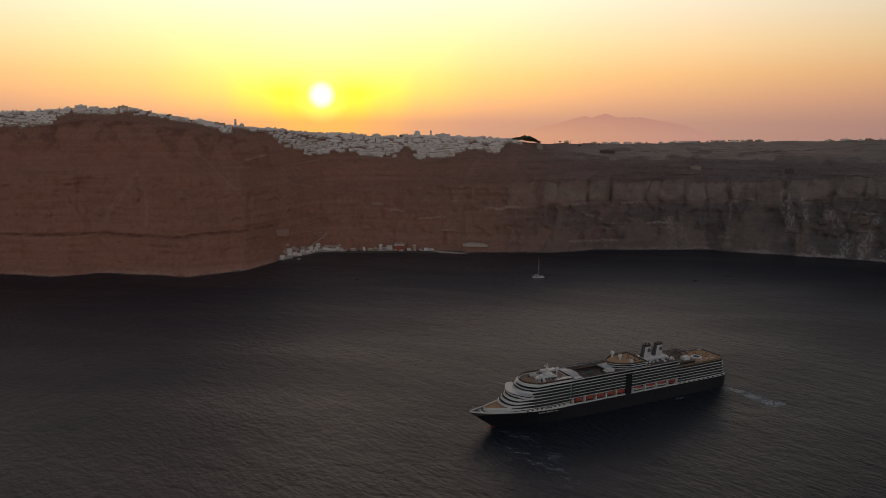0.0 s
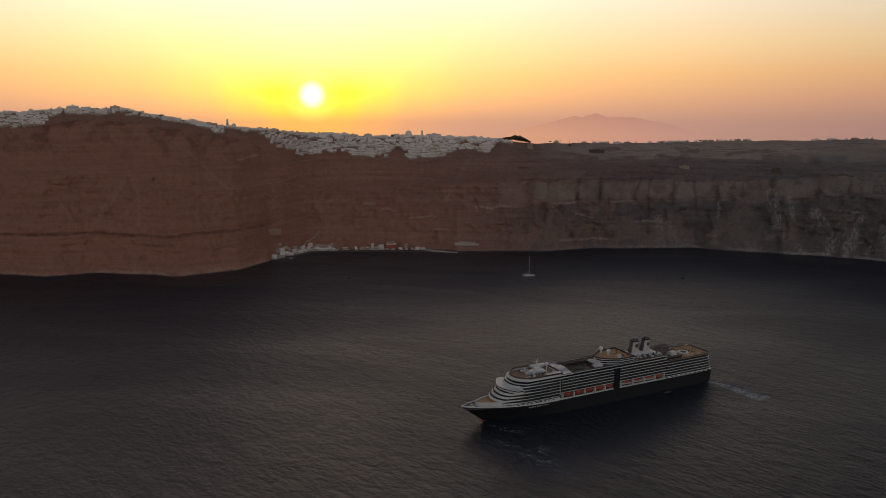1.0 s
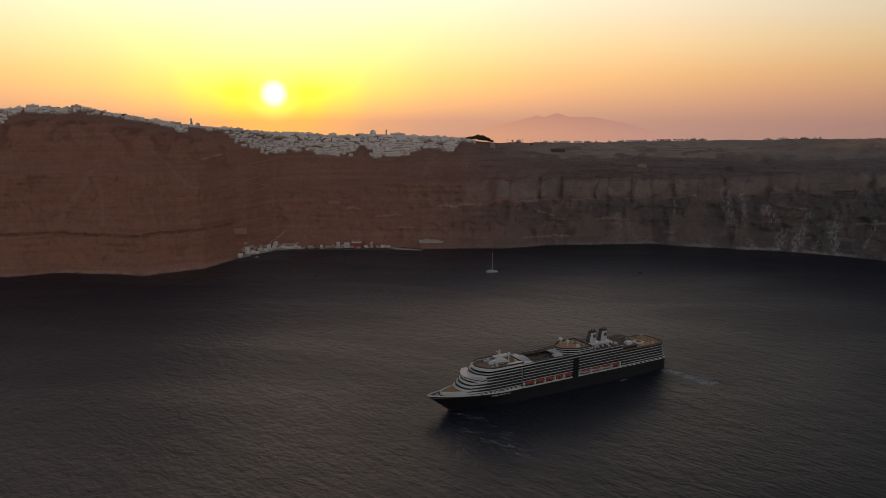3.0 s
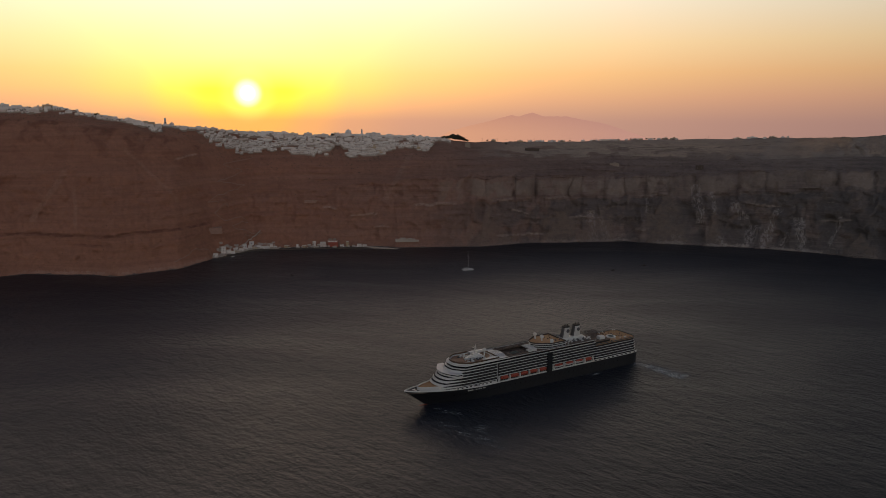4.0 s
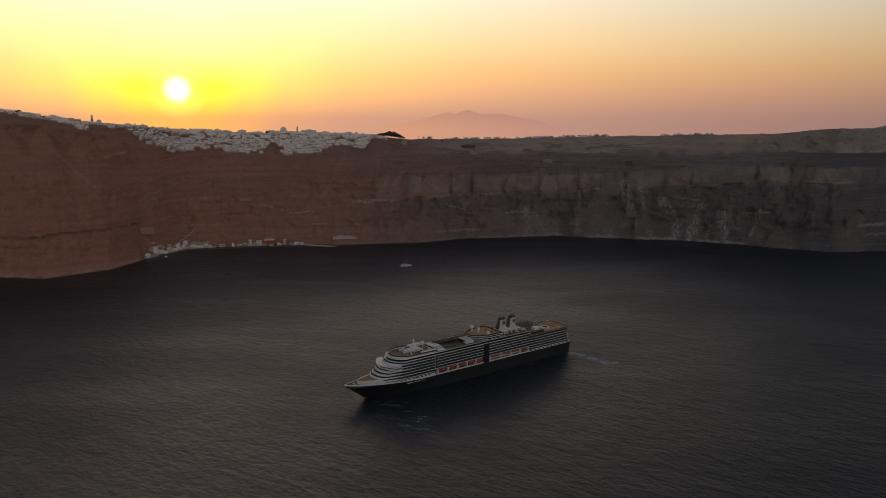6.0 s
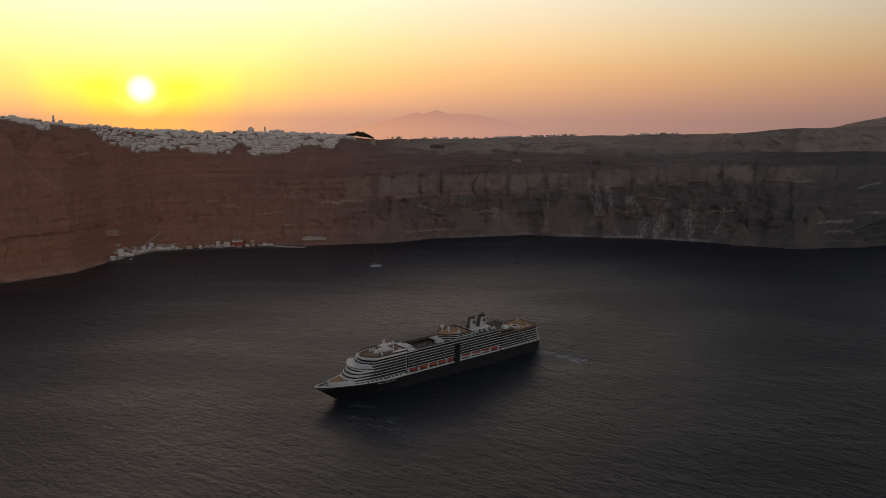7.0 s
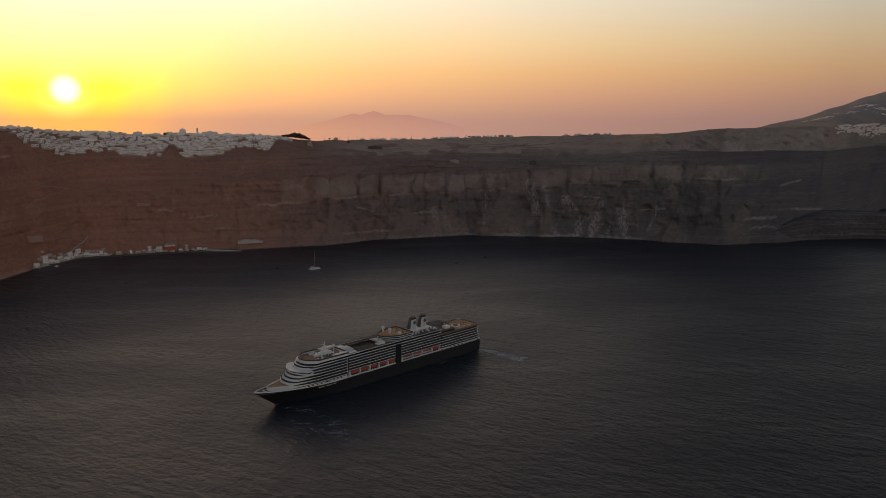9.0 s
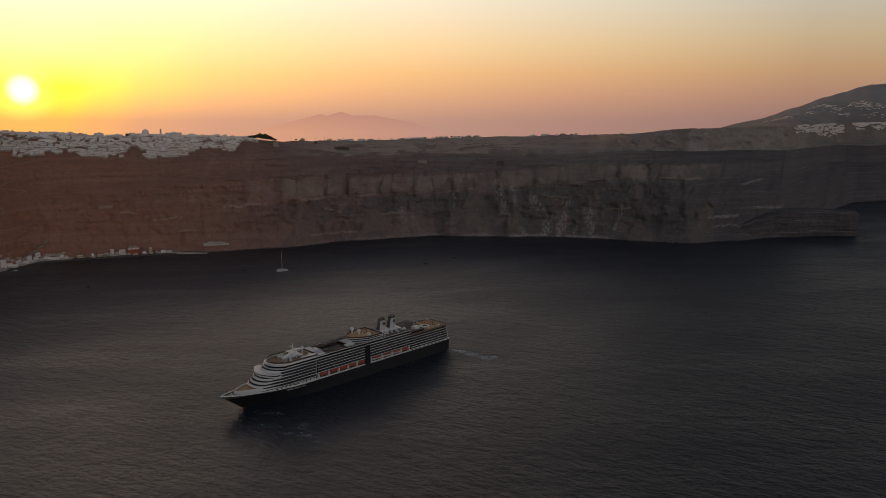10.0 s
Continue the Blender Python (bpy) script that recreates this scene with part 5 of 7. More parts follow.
        pick = sorted(pick, key=lambda i: (i + n // 2) % n)
        va = [bm.verts.new((lo[i][0], lo[i][1], 40.4)) for i in pick]
        vb = [bm.verts.new((hi[i][0], hi[i][1], 50.7)) for i in pick]
        for i in range(len(pick) - 1):
            bm.faces.new((va[i], va[i + 1], vb[i + 1], vb[i]))
        part("funnel_front", bm, M["funnel_dark"], fun, "navy painted front edge")
        for sd in (1, -1):
            bm = bmesh.new()
            c = Vector((x - 0.3, sd * 3.34, 47.0))
            ring_v = [bm.verts.new(c + Vector((2.0 * math.cos(2 * math.pi * i / 18), sd * (0.1 - 0.05 * math.sin(2 * math.pi * i / 18)), 2.0 * math.sin(2 * math.pi * i / 18)))) for i in range(18)]
            bm.faces.new(ring_v)
            part("funnel_badge", bm, M["funnel_dark"], fun, "dark round badge")
    # stair block before the lounge, posts round the observation deck, covers along the stern rail
    bm = bmesh.new()
    box(bm, 139.5, 146, 6.5, 12.5, 36.1, 38.6), box(bm, 146, 149, 7, 12, 36.1, 37.3)
    part("pool_stair", bm, M["ship_white"], ship, "white stair block beside the pool")
    posts = inset(ob_plan, 0.3)
    for i in range(0, len(posts), 2):
        bm = bmesh.new()
        tube(bm, (posts[i][0], posts[i][1], 36.6), (posts[i][0], posts[i][1], 39.0), 0.12, 0.12, 5)
        part("rail_post", bm, M["soot"], ship)
    rng = random.Random(70)
    for k in range(14):
        xx, yy = rng.uniform(7, 34), rng.choice((-1, 1)) * rng.uniform(9, 14)
        bm = bmesh.new()
        tube(bm, (xx, yy, 30.5), (xx, yy, 32.4), 0.08, 0.08, 5)
        tube(bm, (xx, yy, 32.2), (xx, yy, 33.0), 1.1, 0.1, 8)
        part("parasol", bm, M["ship_white"] if k % 3 else M["teak"], ship, "small deck parasol")
    # sports court cage and after deckhouses
    bm = bmesh.new()
    box(bm, 40, 62, -13, 13, 30.5, 32.6)
    part("after_deck_house", bm, M["cabin"], ship, "dark glazed after deckhouse")
    bm = bmesh.new()
    box(bm, 39.5, 63, -13.5, 13.5, 32.6, 33.0)
    part("after_sports_deck", bm, M["deck_brown"], ship, "brown court deck")
    bm = bmesh.new()
    for i in range(9):
        xx = 41 + i * 2.6
        for yy in (-12.5, 2.0):
            tube(bm, (xx, yy, 33), (xx, yy, 37.4), 0.12, 0.12, 5)
        tube(bm, (xx, -12.5, 37.4), (xx, 2.0, 37.4), 0.1, 0.1, 5)
    for yy in (-12.5, -7.7, -2.8, 2.0):
        tube(bm, (41, yy, 37.4), (61.8, yy, 37.4), 0.1, 0.1, 5)
    for z in (34.5, 36.0):
        tube(bm, (41, 2, z), (61.8, 2, z), 0.08, 0.08, 5), tube(bm, (41, -12.5, z), (61.8, -12.5, z), 0.08, 0.08, 5)
    for i in range(26):
        xx = 41 + i * 0.83
        tube(bm, (xx, -12.5, 37.4), (xx, 2.0, 37.4), 0.05, 0.05, 4)
        tube(bm, (xx, 2.0, 33.0), (xx, 2.0, 37.4), 0.05, 0.05, 4)
    part("court_cage", bm, M["dark_chair"], ship, "dark brown netted frame over the sports court")
    bm = bmesh.new()
    box(bm, 44, 51.5, 4.5, 10, 33.0, 36.0)
    part("stair_house", bm, M["ship_white"], ship, "small white stair house")
    bm = bmesh.new()
    prism(bm, [(28 + 5.5 * math.cos(2 * math.pi * i / 20), 2 + 5.5 * math.sin(2 * math.pi * i / 20)) for i in range(20)], 30.5, 31.5)
    surround = part("pool_surround", bm, M["ship_white"], ship, "round white surround of the after pool")
    bm = bmesh.new()
    prism(bm, [(28 + 3.4 * math.cos(2 * math.pi * i / 20), 2 + 3.4 * math.sin(2 * math.pi * i / 20)) for i in range(20)], 31.5, 31.6)
    part("after_pool", bm, M["pool"], surround)
    bm = bmesh.new()
    rng = random.Random(12)
    for k in range(60):
        xx, yy = rng.uniform(7, 39), rng.uniform(-14, 14)
        if (xx - 28) ** 2 + (yy - 2) ** 2 < 45:
            continue
        box(bm, xx - 0.5, xx + 0.5, yy - 0.35, yy + 0.35, 30.5, 31.0, 0, rng.uniform(0, 1.5))
    tagged(part("stern_furniture", bm, M["dark_chair"], ship, "dark chairs on the stern deck"), kind="stuff")
    # foredeck
    bm = bmesh.new()
    fd = [(x, s * max(0.1, hull_half(x, 1.0) - 0.5)) for s, rng_ in ((-1, range(246, 284, 3)), (1, range(282, 245, -3))) for x in rng_]
    prism(bm, fd, 14.6, 15.2)
    part("mooring_deck", bm, M["deck_green"], ship, "dark mooring deck at the bow")
    bib = clip_hull(tier(271, 10.6, 246, 20, 2.0), 1.0)
    bm = bmesh.new()
    prism(bm, bib, 14.9, 17.9)
    part("foredeck_base", bm, M["ship_white"], ship, "white curved breakwater round the foredeck")
    bm = bmesh.new()
    rim(bm, bib, inset(bib, 0.7), 17.8, 19.2)
    part("foredeck_parapet", bm, M["ship_white"], ship)
    bm = bmesh.new()
    prism(bm, inset(bib, 0.8), 17.9, 18.15)
    part("foredeck", bm, M["teak"], ship, "tan oval foredeck")
    bm = bmesh.new()
    for x, y, sx, sy, h in ((274, 1.8, 1.2, 0.8, 1.4), (274, -1.8, 1.2, 0.8, 1.4), (277.5, 0, 0.7, 0.7, 1.1), (271.5, 5.0, 0.5, 0.5, 0.9), (271.5, -5.0, 0.5, 0.5, 0.9)):
        box(bm, x - sx, x + sx, y - sy, y + sy, 15.2, 15.2 + h)
    tube(bm, (281, 0, 15.2), (281.3, 0, 22.0), 0.16, 0.08, 6)
    part("windlass", bm, M["steel"], ship, "anchor windlasses and jackstaff")
    # panorama lift
    bm = bmesh.new()
    prism(bm, [(121.8, 15.0), (128.4, 15.0), (128.4, 16.5), (126.8, 17.0), (123.4, 17.0), (121.8, 16.5)][::-1], 12.6, 33.2)
    bmesh.ops.recalc_face_normals(bm, faces=bm.faces)
    part("panorama_lift", bm, M["ship_glass"], ship, "dark glass lift shaft up the side")
    # boats
    for x in (181, 168.3, 156.6, 144.6, 133.2):
        lifeboat(ship, x, False)
    for x in (112.2, 97.8, 84.2):
        lifeboat(ship, x, True)
    lifeboat(ship, 71.6, False)
    for x in (187.6, 174.6, 162.4, 150.6, 138.9, 119.6, 105.0, 91.0, 77.2, 65.6):
        davit(ship, x)
    return ship


build_ship()


def build_foam():
    """Broken foam: the churned wake behind the stern, a trail abeam, and the bow wash."""
    rng = random.Random(15)
    streaks = []
    for k in range(34):
        u = rng.random()
        streaks.append((62 + 42 * u + rng.gauss(0, 9), 582 - 88 * u + rng.gauss(0, 5), rng.uniform(6, 15), rng.uniform(0.8, 2.0), rng.uniform(-1.0, -0.2)))
    for name, label, spots in (
            ("stern_wake", "broken pale foam behind the turning stern", [(288, 694, 10, 6, 0.2), (296, 685, 17, 8, -0.9), (303, 671, 19, 9, -1.1), (312, 654, 15, 9, -1.2), (322, 654, 11, 6, 0.5), (308, 667, 34, 17, -1.0)]),
            ("bow_wash", "thin foam streaks beside the bow", streaks),
            ("side_foam", "small patch of foam along the hull", [(231, 668, 7, 2.0, 0.44)])):
        vs, fs, cov = [], [], []
        for cx, cy, rx, ry, turn in spots:
            base, n = len(vs), 28
            vs.append((cx, cy, 0.06 + 0.01 * len(vs) / 100)), cov.append(0.6 if name == 'bow_wash' else 0.6 if rx > 25 else 1.0)
            for ring, c in ((0.5, 0.92), (1.0, 0.0)):
                for i in range(n):
                    a = 2 * math.pi * i / n
                    k = ring * (1 + 0.25 * noise.noise(Vector((cx + math.cos(a) * 2, cy + math.sin(a) * 2, 0))))
                    x, y = rx * k * math.cos(a), ry * k * math.sin(a)
                    vs.append((cx + x * math.cos(turn) - y * math.sin(turn), cy + x * math.sin(turn) + y * math.cos(turn), vs[base][2]))
                    cov.append(c * (0.55 if name == 'bow_wash' else 0.6 if rx > 25 else 1.0))
            for i in range(n):
                j = (i + 1) % n
                fs.append((base, base + 1 + i, base + 1 + j))
                fs.append((base + 1 + i, base + 1 + n + i, base + 1 + n + j, base + 1 + j))
        me = bpy.data.meshes.new(name)
        me.from_pydata(vs, [], fs)
        at_ = me.attributes.new("cover", "FLOAT", "POINT")
        at_.data.foreach_set("value", np.array(cov, np.float32))
        me.materials.append(M["foam"])
        tagged(new(name, me), label, "foam", kind="stuff")


build_foam()


# ---------------------------------------------------------------- small craft
def build_sailboat():
    root = new("sailing_catamaran")
    root.matrix_world = pose(164.4, 1220, 0, 0, 0, 8)
    tagged(root, "white sailing catamaran at anchor with bare mast", "sailboat")
    for y in (-4.2, 4.2):
        bm = bmesh.new()
        rings = []
        for i in range(9):
            s = -1 + i / 4
            w = max(0.1, 1.2 * (1 - max(0, s) ** 2.2))
            rings.append([bm.verts.new((s * 10, y + w * cy, z)) for cy, z in ((0, -0.6), (0.8, 0.2), (1, 1.9 + 0.3 * s), (-1, 1.9 + 0.3 * s), (-0.8, 0.2))])
        for a, b in zip(rings, rings[1:]):
            for j in range(5):
                bm.faces.new((a[j], b[j], b[(j + 1) % 5], a[(j + 1) % 5]))
        bm.faces.new(rings[0]), bm.faces.new(rings[-1])
        bmesh.ops.recalc_face_normals(bm, faces=bm.faces)
        part("hull", bm, M["hull_white"], root)
    bm = bmesh.new()
    box(bm, -8, 4.5, -4, 4, 1.2, 1.9)
    part("bridge_deck", bm, M["hull_white"], root)
    bm = bmesh.new()
    box(bm, -6.5, 2.5, -3.1, 3.1, 1.9, 3.3, 0.14)
    cabin = part("cabin", bm, M["hull_white"], root)
    bm = bmesh.new()
    box(bm, -5.6, 1.9, -3.0, 3.0, 2.4, 2.85)
    part("cabin_window", bm, M["opening"], cabin)
    bm = bmesh.new()
    tube(bm, (1, 0, 3.2), (0.6, 0, 35), 0.30, 0.16, 8)
    part("mast", bm, M["alu"], root, "tall bare aluminium mast")
    bm = bmesh.new()
    tube(bm, (1, 0, 5), (-8, 0, 5.4), 0.3, 0.25, 8)
    part("boom", bm, M["hull_white"], root, "boom with a stowed white sail")
    bm = bmesh.new()
    for p in ((9, 0, 2), (-2, 5, 2), (-2, -5, 2)):
        tube(bm, (0.6, 0, 33), p, 0.05, 0.05, 4)
    part("rigging", bm, M["steel"], root)


build_sailboat()


def build_motorboat(x, y, turn, ln, white):
    root = new("motorboat")
    root.matrix_world = pose(x, y, 0, 0, 0, turn)
    tagged(root, "small white motorboat moored near the quay" if white else "small dark tender boat lying on the water", "boat", "small boats in the bay")
    bm = bmesh.new()
    rings = []
    for i in range(7):
        s = -1 + i / 3
        w = max(0.1, ln * 0.16 * (1 - max(0, s) ** 2.4))
        rings.append([bm.verts.new((s * ln / 2, w * cy, z)) for cy, z in ((0, -0.3), (0.9, 0.3), (1, 1.2 + 0.3 * max(0, s)), (-1, 1.2 + 0.3 * max(0, s)), (-0.9, 0.3))])
    for a, b in zip(rings, rings[1:]):
        for j in range(5):
            bm.faces.new((a[j], b[j], b[(j + 1) % 5], a[(j + 1) % 5]))
    bm.faces.new(rings[0]), bm.faces.new(rings[-1])
    bmesh.ops.recalc_face_normals(bm, faces=bm.faces)
    part("hull", bm, M["hull_white"] if white else M["boat_dark"], root)
    bm = bmesh.new()
    box(bm, -ln * 0.25, ln * 0.15, -ln * 0.11, ln * 0.11, 1.1, 2.6, 0.12)
    part("cabin", bm, M["hull_white"] if white else M["boat_dark"], root)


for args in ((424.9, 1191, 20, 8.5, False), (495.9, 1227.5, 5, 8.0, False), (101, 1243, 0, 6.0, False), (-146, 1200, 10, 5.5, False), (-281, 1385, 30, 7.0, True), (1480, 1205, 40, 9, False)):
    build_motorboat(*args)


# ---------------------------------------------------------------- houses
def house_kind(w, d, h, storeys, vault, wall, seed):
    """One house at the origin, front towards -y; its body runs below ground level into the slope."""
    rng = random.Random(seed)
    bm = bmesh.new()
    box(bm, -w / 2, w / 2, -d / 2, d / 2, -3.0, h)
    if storeys == 2 and not vault:
        box(bm, -w / 2, w * 0.1, -d * 0.1, d / 2, h, h + 2.6)
    root = bm_object("house", bm, M[wall])
    bm = bmesh.new()
    if vault:
        n = 7
        a, b = [], []
        for i in range(n + 1):
            t = math.pi * i / n
            a.append(bm.verts.new((-w / 2 * math.cos(t), -d / 2 + 0.15, h + w * 0.30 * math.sin(t))))
            b.append(bm.verts.new((-w / 2 * math.cos(t), d / 2 - 0.15, h + w * 0.30 * math.sin(t))))
        for i in range(n):
            bm.faces.new((a[i], a[i + 1], b[i + 1], b[i]))
        bm.faces.new(a[::-1]), bm.faces.new(b)
        part("vaulted_roof", bm, M["roof"], root)
    else:
        o = [(-w / 2 - 0.1, -d / 2 - 0.1), (w / 2 + 0.1, -d / 2 - 0.1), (w / 2 + 0.1, d / 2 + 0.1), (-w / 2 - 0.1, d / 2 + 0.1)]
        rim(bm, o, inset(o, 0.45), h - 0.2, h + 0.55)
        part("parapet", bm, M["roof"], root)
    bm = bmesh.new()
    x = rng.uniform(-0.25, 0.25) * w
    box(bm, x - 0.6, x + 0.6, -d / 2 - 0.06, -d / 2 + 0.1, 0.0, 2.2)
    part("door", bm, M["village_window"], root)
    if w > 8:
        # flat dark panel painted for the shade inside a porch
        bm = bmesh.new()
        xx = -0.3 * w if x > 0 else 0.3 * w
        box(bm, xx - 1.5, xx + 1.5, -d / 2 - 0.08, -d / 2 + 0.1, 0.1, 2.3)
        part("porch", bm, M["village_window"], root, "porch opening, a flat panel painted dark as shade")
    for row in range(storeys if h > 4 else 1):
        for k in (-0.33, 0.33):
            bm = bmesh.new()
            xx, zz = k * w + rng.uniform(-0.3, 0.3), 0.9 + row * 3.0
            box(bm, xx - 0.5, xx + 0.5, -d / 2 - 0.05, -d / 2 + 0.1, zz, zz + 1.4)
            part("window", bm, M["village_window"], root)
    bm = bmesh.new()
    box(bm, -w / 2 - 0.5, w / 2 + 0.5, -d / 2 - 2.6, -d / 2, -3.6, -0.1)
    terrace = part("terrace", bm, M["stone"], root, "stone terrace")
    bm = bmesh.new()
    box(bm, -w / 2 - 0.6, w / 2 + 0.6, -d / 2 - 2.8, -d / 2 - 2.55, -0.5, 0.75)
    part("terrace_wall", bm, M["lime"], terrace, "white terrace wall")
    return root


KINDS = [house_kind(8.5, 7, 3.4, 1, False, "lime", 1), house_kind(6.5, 8, 3.0, 1, True, "lime", 2), house_kind(10.5, 8, 6.2, 2, False, "lime", 3),
         house_kind(12.5, 8, 3.6, 1, False, "lime", 4), house_kind(7.5, 7, 6.0, 2, False, "ochre", 5), house_kind(9.0, 8, 3.2, 2, False, "lime", 6)]
LABELS = ["whitewashed flat-roofed house on the clifftop", "whitewashed cave house with a vaulted roof", "two-storey whitewashed house on the clifftop",
          "long low whitewashed house with a terrace", "ochre-rendered two-storey house on the clifftop", "whitewashed house with a set-back upper room"]
for k_, l_ in zip(KINDS, LABELS):
    tagged(k_, l_, "house", "houses of the clifftop village")
USED = set()
PLACED = [0]


def place_house(kind, bearing, r, lift=0.0, turn=0.0):
    p = at(bearing, r)
    face = -bearing + turn
    m = pose(p.x, p.y, p.z + lift, 0, 0, face)
    if kind not in USED:
        USED.add(kind)
        KINDS[kind].matrix_world = m
    else:
        copy_thing(KINDS[kind], m)
    PLACED[0] += 1


def plain_house(bm, dark, base, rng, bearing, r, lift, tall):
    """A far or half-hidden house, joined with its neighbours; returns its width."""
    p = at(bearing, r)
    w, d, h = rng.choice((5.5, 7.0, 9.0, 12.0, 16.0, 21.0)), rng.uniform(5, 8), rng.choice((2.6, 3.0, 3.3, 3.8) + ((5.6, 6.2) if tall else ()))
    a = radians(-bearing + rng.uniform(-8, 8))
    c, s = math.cos(a), math.sin(a)
    reach = d / 2 + 1.6
    fx, fy = p.x + reach * s, p.y - reach * c
    box(base, fx - w / 2 - 0.6, fx + w / 2 + 0.6, fy - 0.9, fy + 0.9, p.z - 4.0 + lift, p.z - 0.2 + lift, 0, a)
    for i in range(rng.choice((1, 1, 2, 3, 4))):
        ox = rng.uniform(-0.42, 0.42) * w
        x, y = p.x + ox * c + (d / 2) * s, p.y + ox * s - (d / 2) * c
        zz = p.z + lift + rng.choice((0.1, 0.9, 0.9, 3.6 if h > 5 else 0.9))
        if rng.random() < 0.3:
            # wide dark slit painted as a shadow line across the house front
            u = rng.uniform(1.0, 2.6)
            box(dark, x - u, x + u, y - 0.12, y + 0.12, p.z + lift + 0.3, p.z + lift + 2.3, 0, a)
        else:
            box(dark, x - 0.55, x + 0.55, y - 0.12, y + 0.12, zz, zz + rng.uniform(0.9, 1.6), 0, a)
    box(bm, p.x - w / 2, p.x + w / 2, p.y - d / 2, p.y + d / 2, p.z - 3.5 + lift, p.z + h + lift, 0, a)
    if rng.random() < 0.35:
        k = rng.uniform(-0.25, 0.2) * w
        x, y, u = p.x + k * c, p.y + k * s, w * rng.uniform(0.15, 0.28)
        box(bm, x - u, x + u, y - d * 0.1, y + d * 0.35, p.z + h + lift, p.z + h + lift + 2.3, 0, a)
    return w


# how deep the village hangs down the face, by bearing: metres inland where it begins, and where it ends
VILLAGE = [(-33, 206, 258), (-30.2, 196, 258), (-28.2, 194, 258), (-27.8, 220, 258), (-25, 216, 256), (-20.2, 230, 254), (-18, 228, 254), (-16.9, 208, 254), (-16.2, 208, 254), (-15.8, 236, 254), (-13.8, 234, 258), (-12.9, 216, 260), (-12.2, 200, 260), (-10.6, 188, 266), (-7.8, 200, 266),
           (-6.9, 198, 268), (-6.7, 186, 268), (-3.7, 182, 268), (-3.2, 212, 268), (-2.4, 212, 268), (-2.1, 178, 268), (-0.9, 182, 268), (0.8, 190, 266), (2.0, 208, 264), (3.3, 206, 260), (3.9, 184, 256), (4.4, 182, 254), (4.7, 222, 252), (6.0, 242, 252)]


def build_village():
    """Rows of houses set wall to wall on the terraces of the brow, each row a storey above the last."""
    rng = random.Random(21)
    bb = [v[0] for v in VILLAGE]
    widths = [8.5, 6.5, 10.5, 12.5, 7.5, 9.0]
    stuff, dark, base = bmesh.new(), bmesh.new(), bmesh.new()
    inland = 168.0
    while inland < 272:
        b = -33.0 + rng.uniform(0, 0.3)
        while b < 6.0:
            r0 = shore(b)
            lo, hi = np.interp(b, bb, [v[1] for v in VILLAGE]), np.interp(b, bb, [v[2] for v in VILLAGE])
            kind = rng.choices(range(6), (5, 4, 2.2 if inland > 225 else 0.8, 4, 0.25, 2))[0]
            w = widths[kind]
            edge = 5.0 * noise.noise(Vector((b * 2.2, 0, 7.0)))
            bare = inland < 244 and noise.noise(Vector((b * 1.1, inland * 0.075, 3.0))) < -0.34
            if lo + edge <= inland <= hi and not bare and rng.random() < (0.94 if b > -13 else 0.95 if b < -27.6 else 0.84):
                r = r0 + inland + rng.uniform(-1.2, 1.2)
                near = inland < 226 and b > -13.2
                if PLACED[0] < 270 and (near or rng.random() < 0.30):
                    place_house(kind, b, r, rng.uniform(-0.2, 0.9), rng.uniform(-7, 7))
                else:
                    w = plain_house(stuff, dark, base, rng, b, r, rng.uniform(-0.4, 1.2), inland > 225)
            b += w * rng.uniform(0.86, 1.04) / r0 * 57.3
        inland += 4.6
    ob = bm_object("village_houses", stuff, M["lime"])
    tagged(part("stone_bases", base, M["stone"], ob), kind="stuff")
    # holds the windows and the painted shadow slits together
    tagged(part("windows", dark, M["village_window"], ob), kind="stuff")
    tagged(ob, "crowded small whitewashed houses along the clifftop", "houses", kind="stuff")


build_village()


def build_terraces():
    rng = random.Random(77)
    bm = bmesh.new()
    for k in range(90):
        b = rng.uniform(-12.4, 4.6)
        lo = float(np.interp(b, [v[0] for v in VILLAGE], [v[1] for v in VILLAGE]))
        d = rng.uniform(lo + 5, 246)
        if noise.noise(Vector((b * 1.1, d * 0.075, 3.0))) < -0.2:
            continue
        p = at(b, shore(b) + d)
        w = rng.uniform(10, 30)
        box(bm, p.x - w / 2, p.x + w / 2, p.y - 1.0, p.y + 3.5, p.z - 1.6, p.z + rng.uniform(0.7, 1.6), 0, radians(-b + rng.uniform(-5, 5)))
    tagged(bm_object("village_terraces", bm, M["lime"]), "long white terrace walls between the clifftop houses", "walls", kind="stuff")


build_terraces()


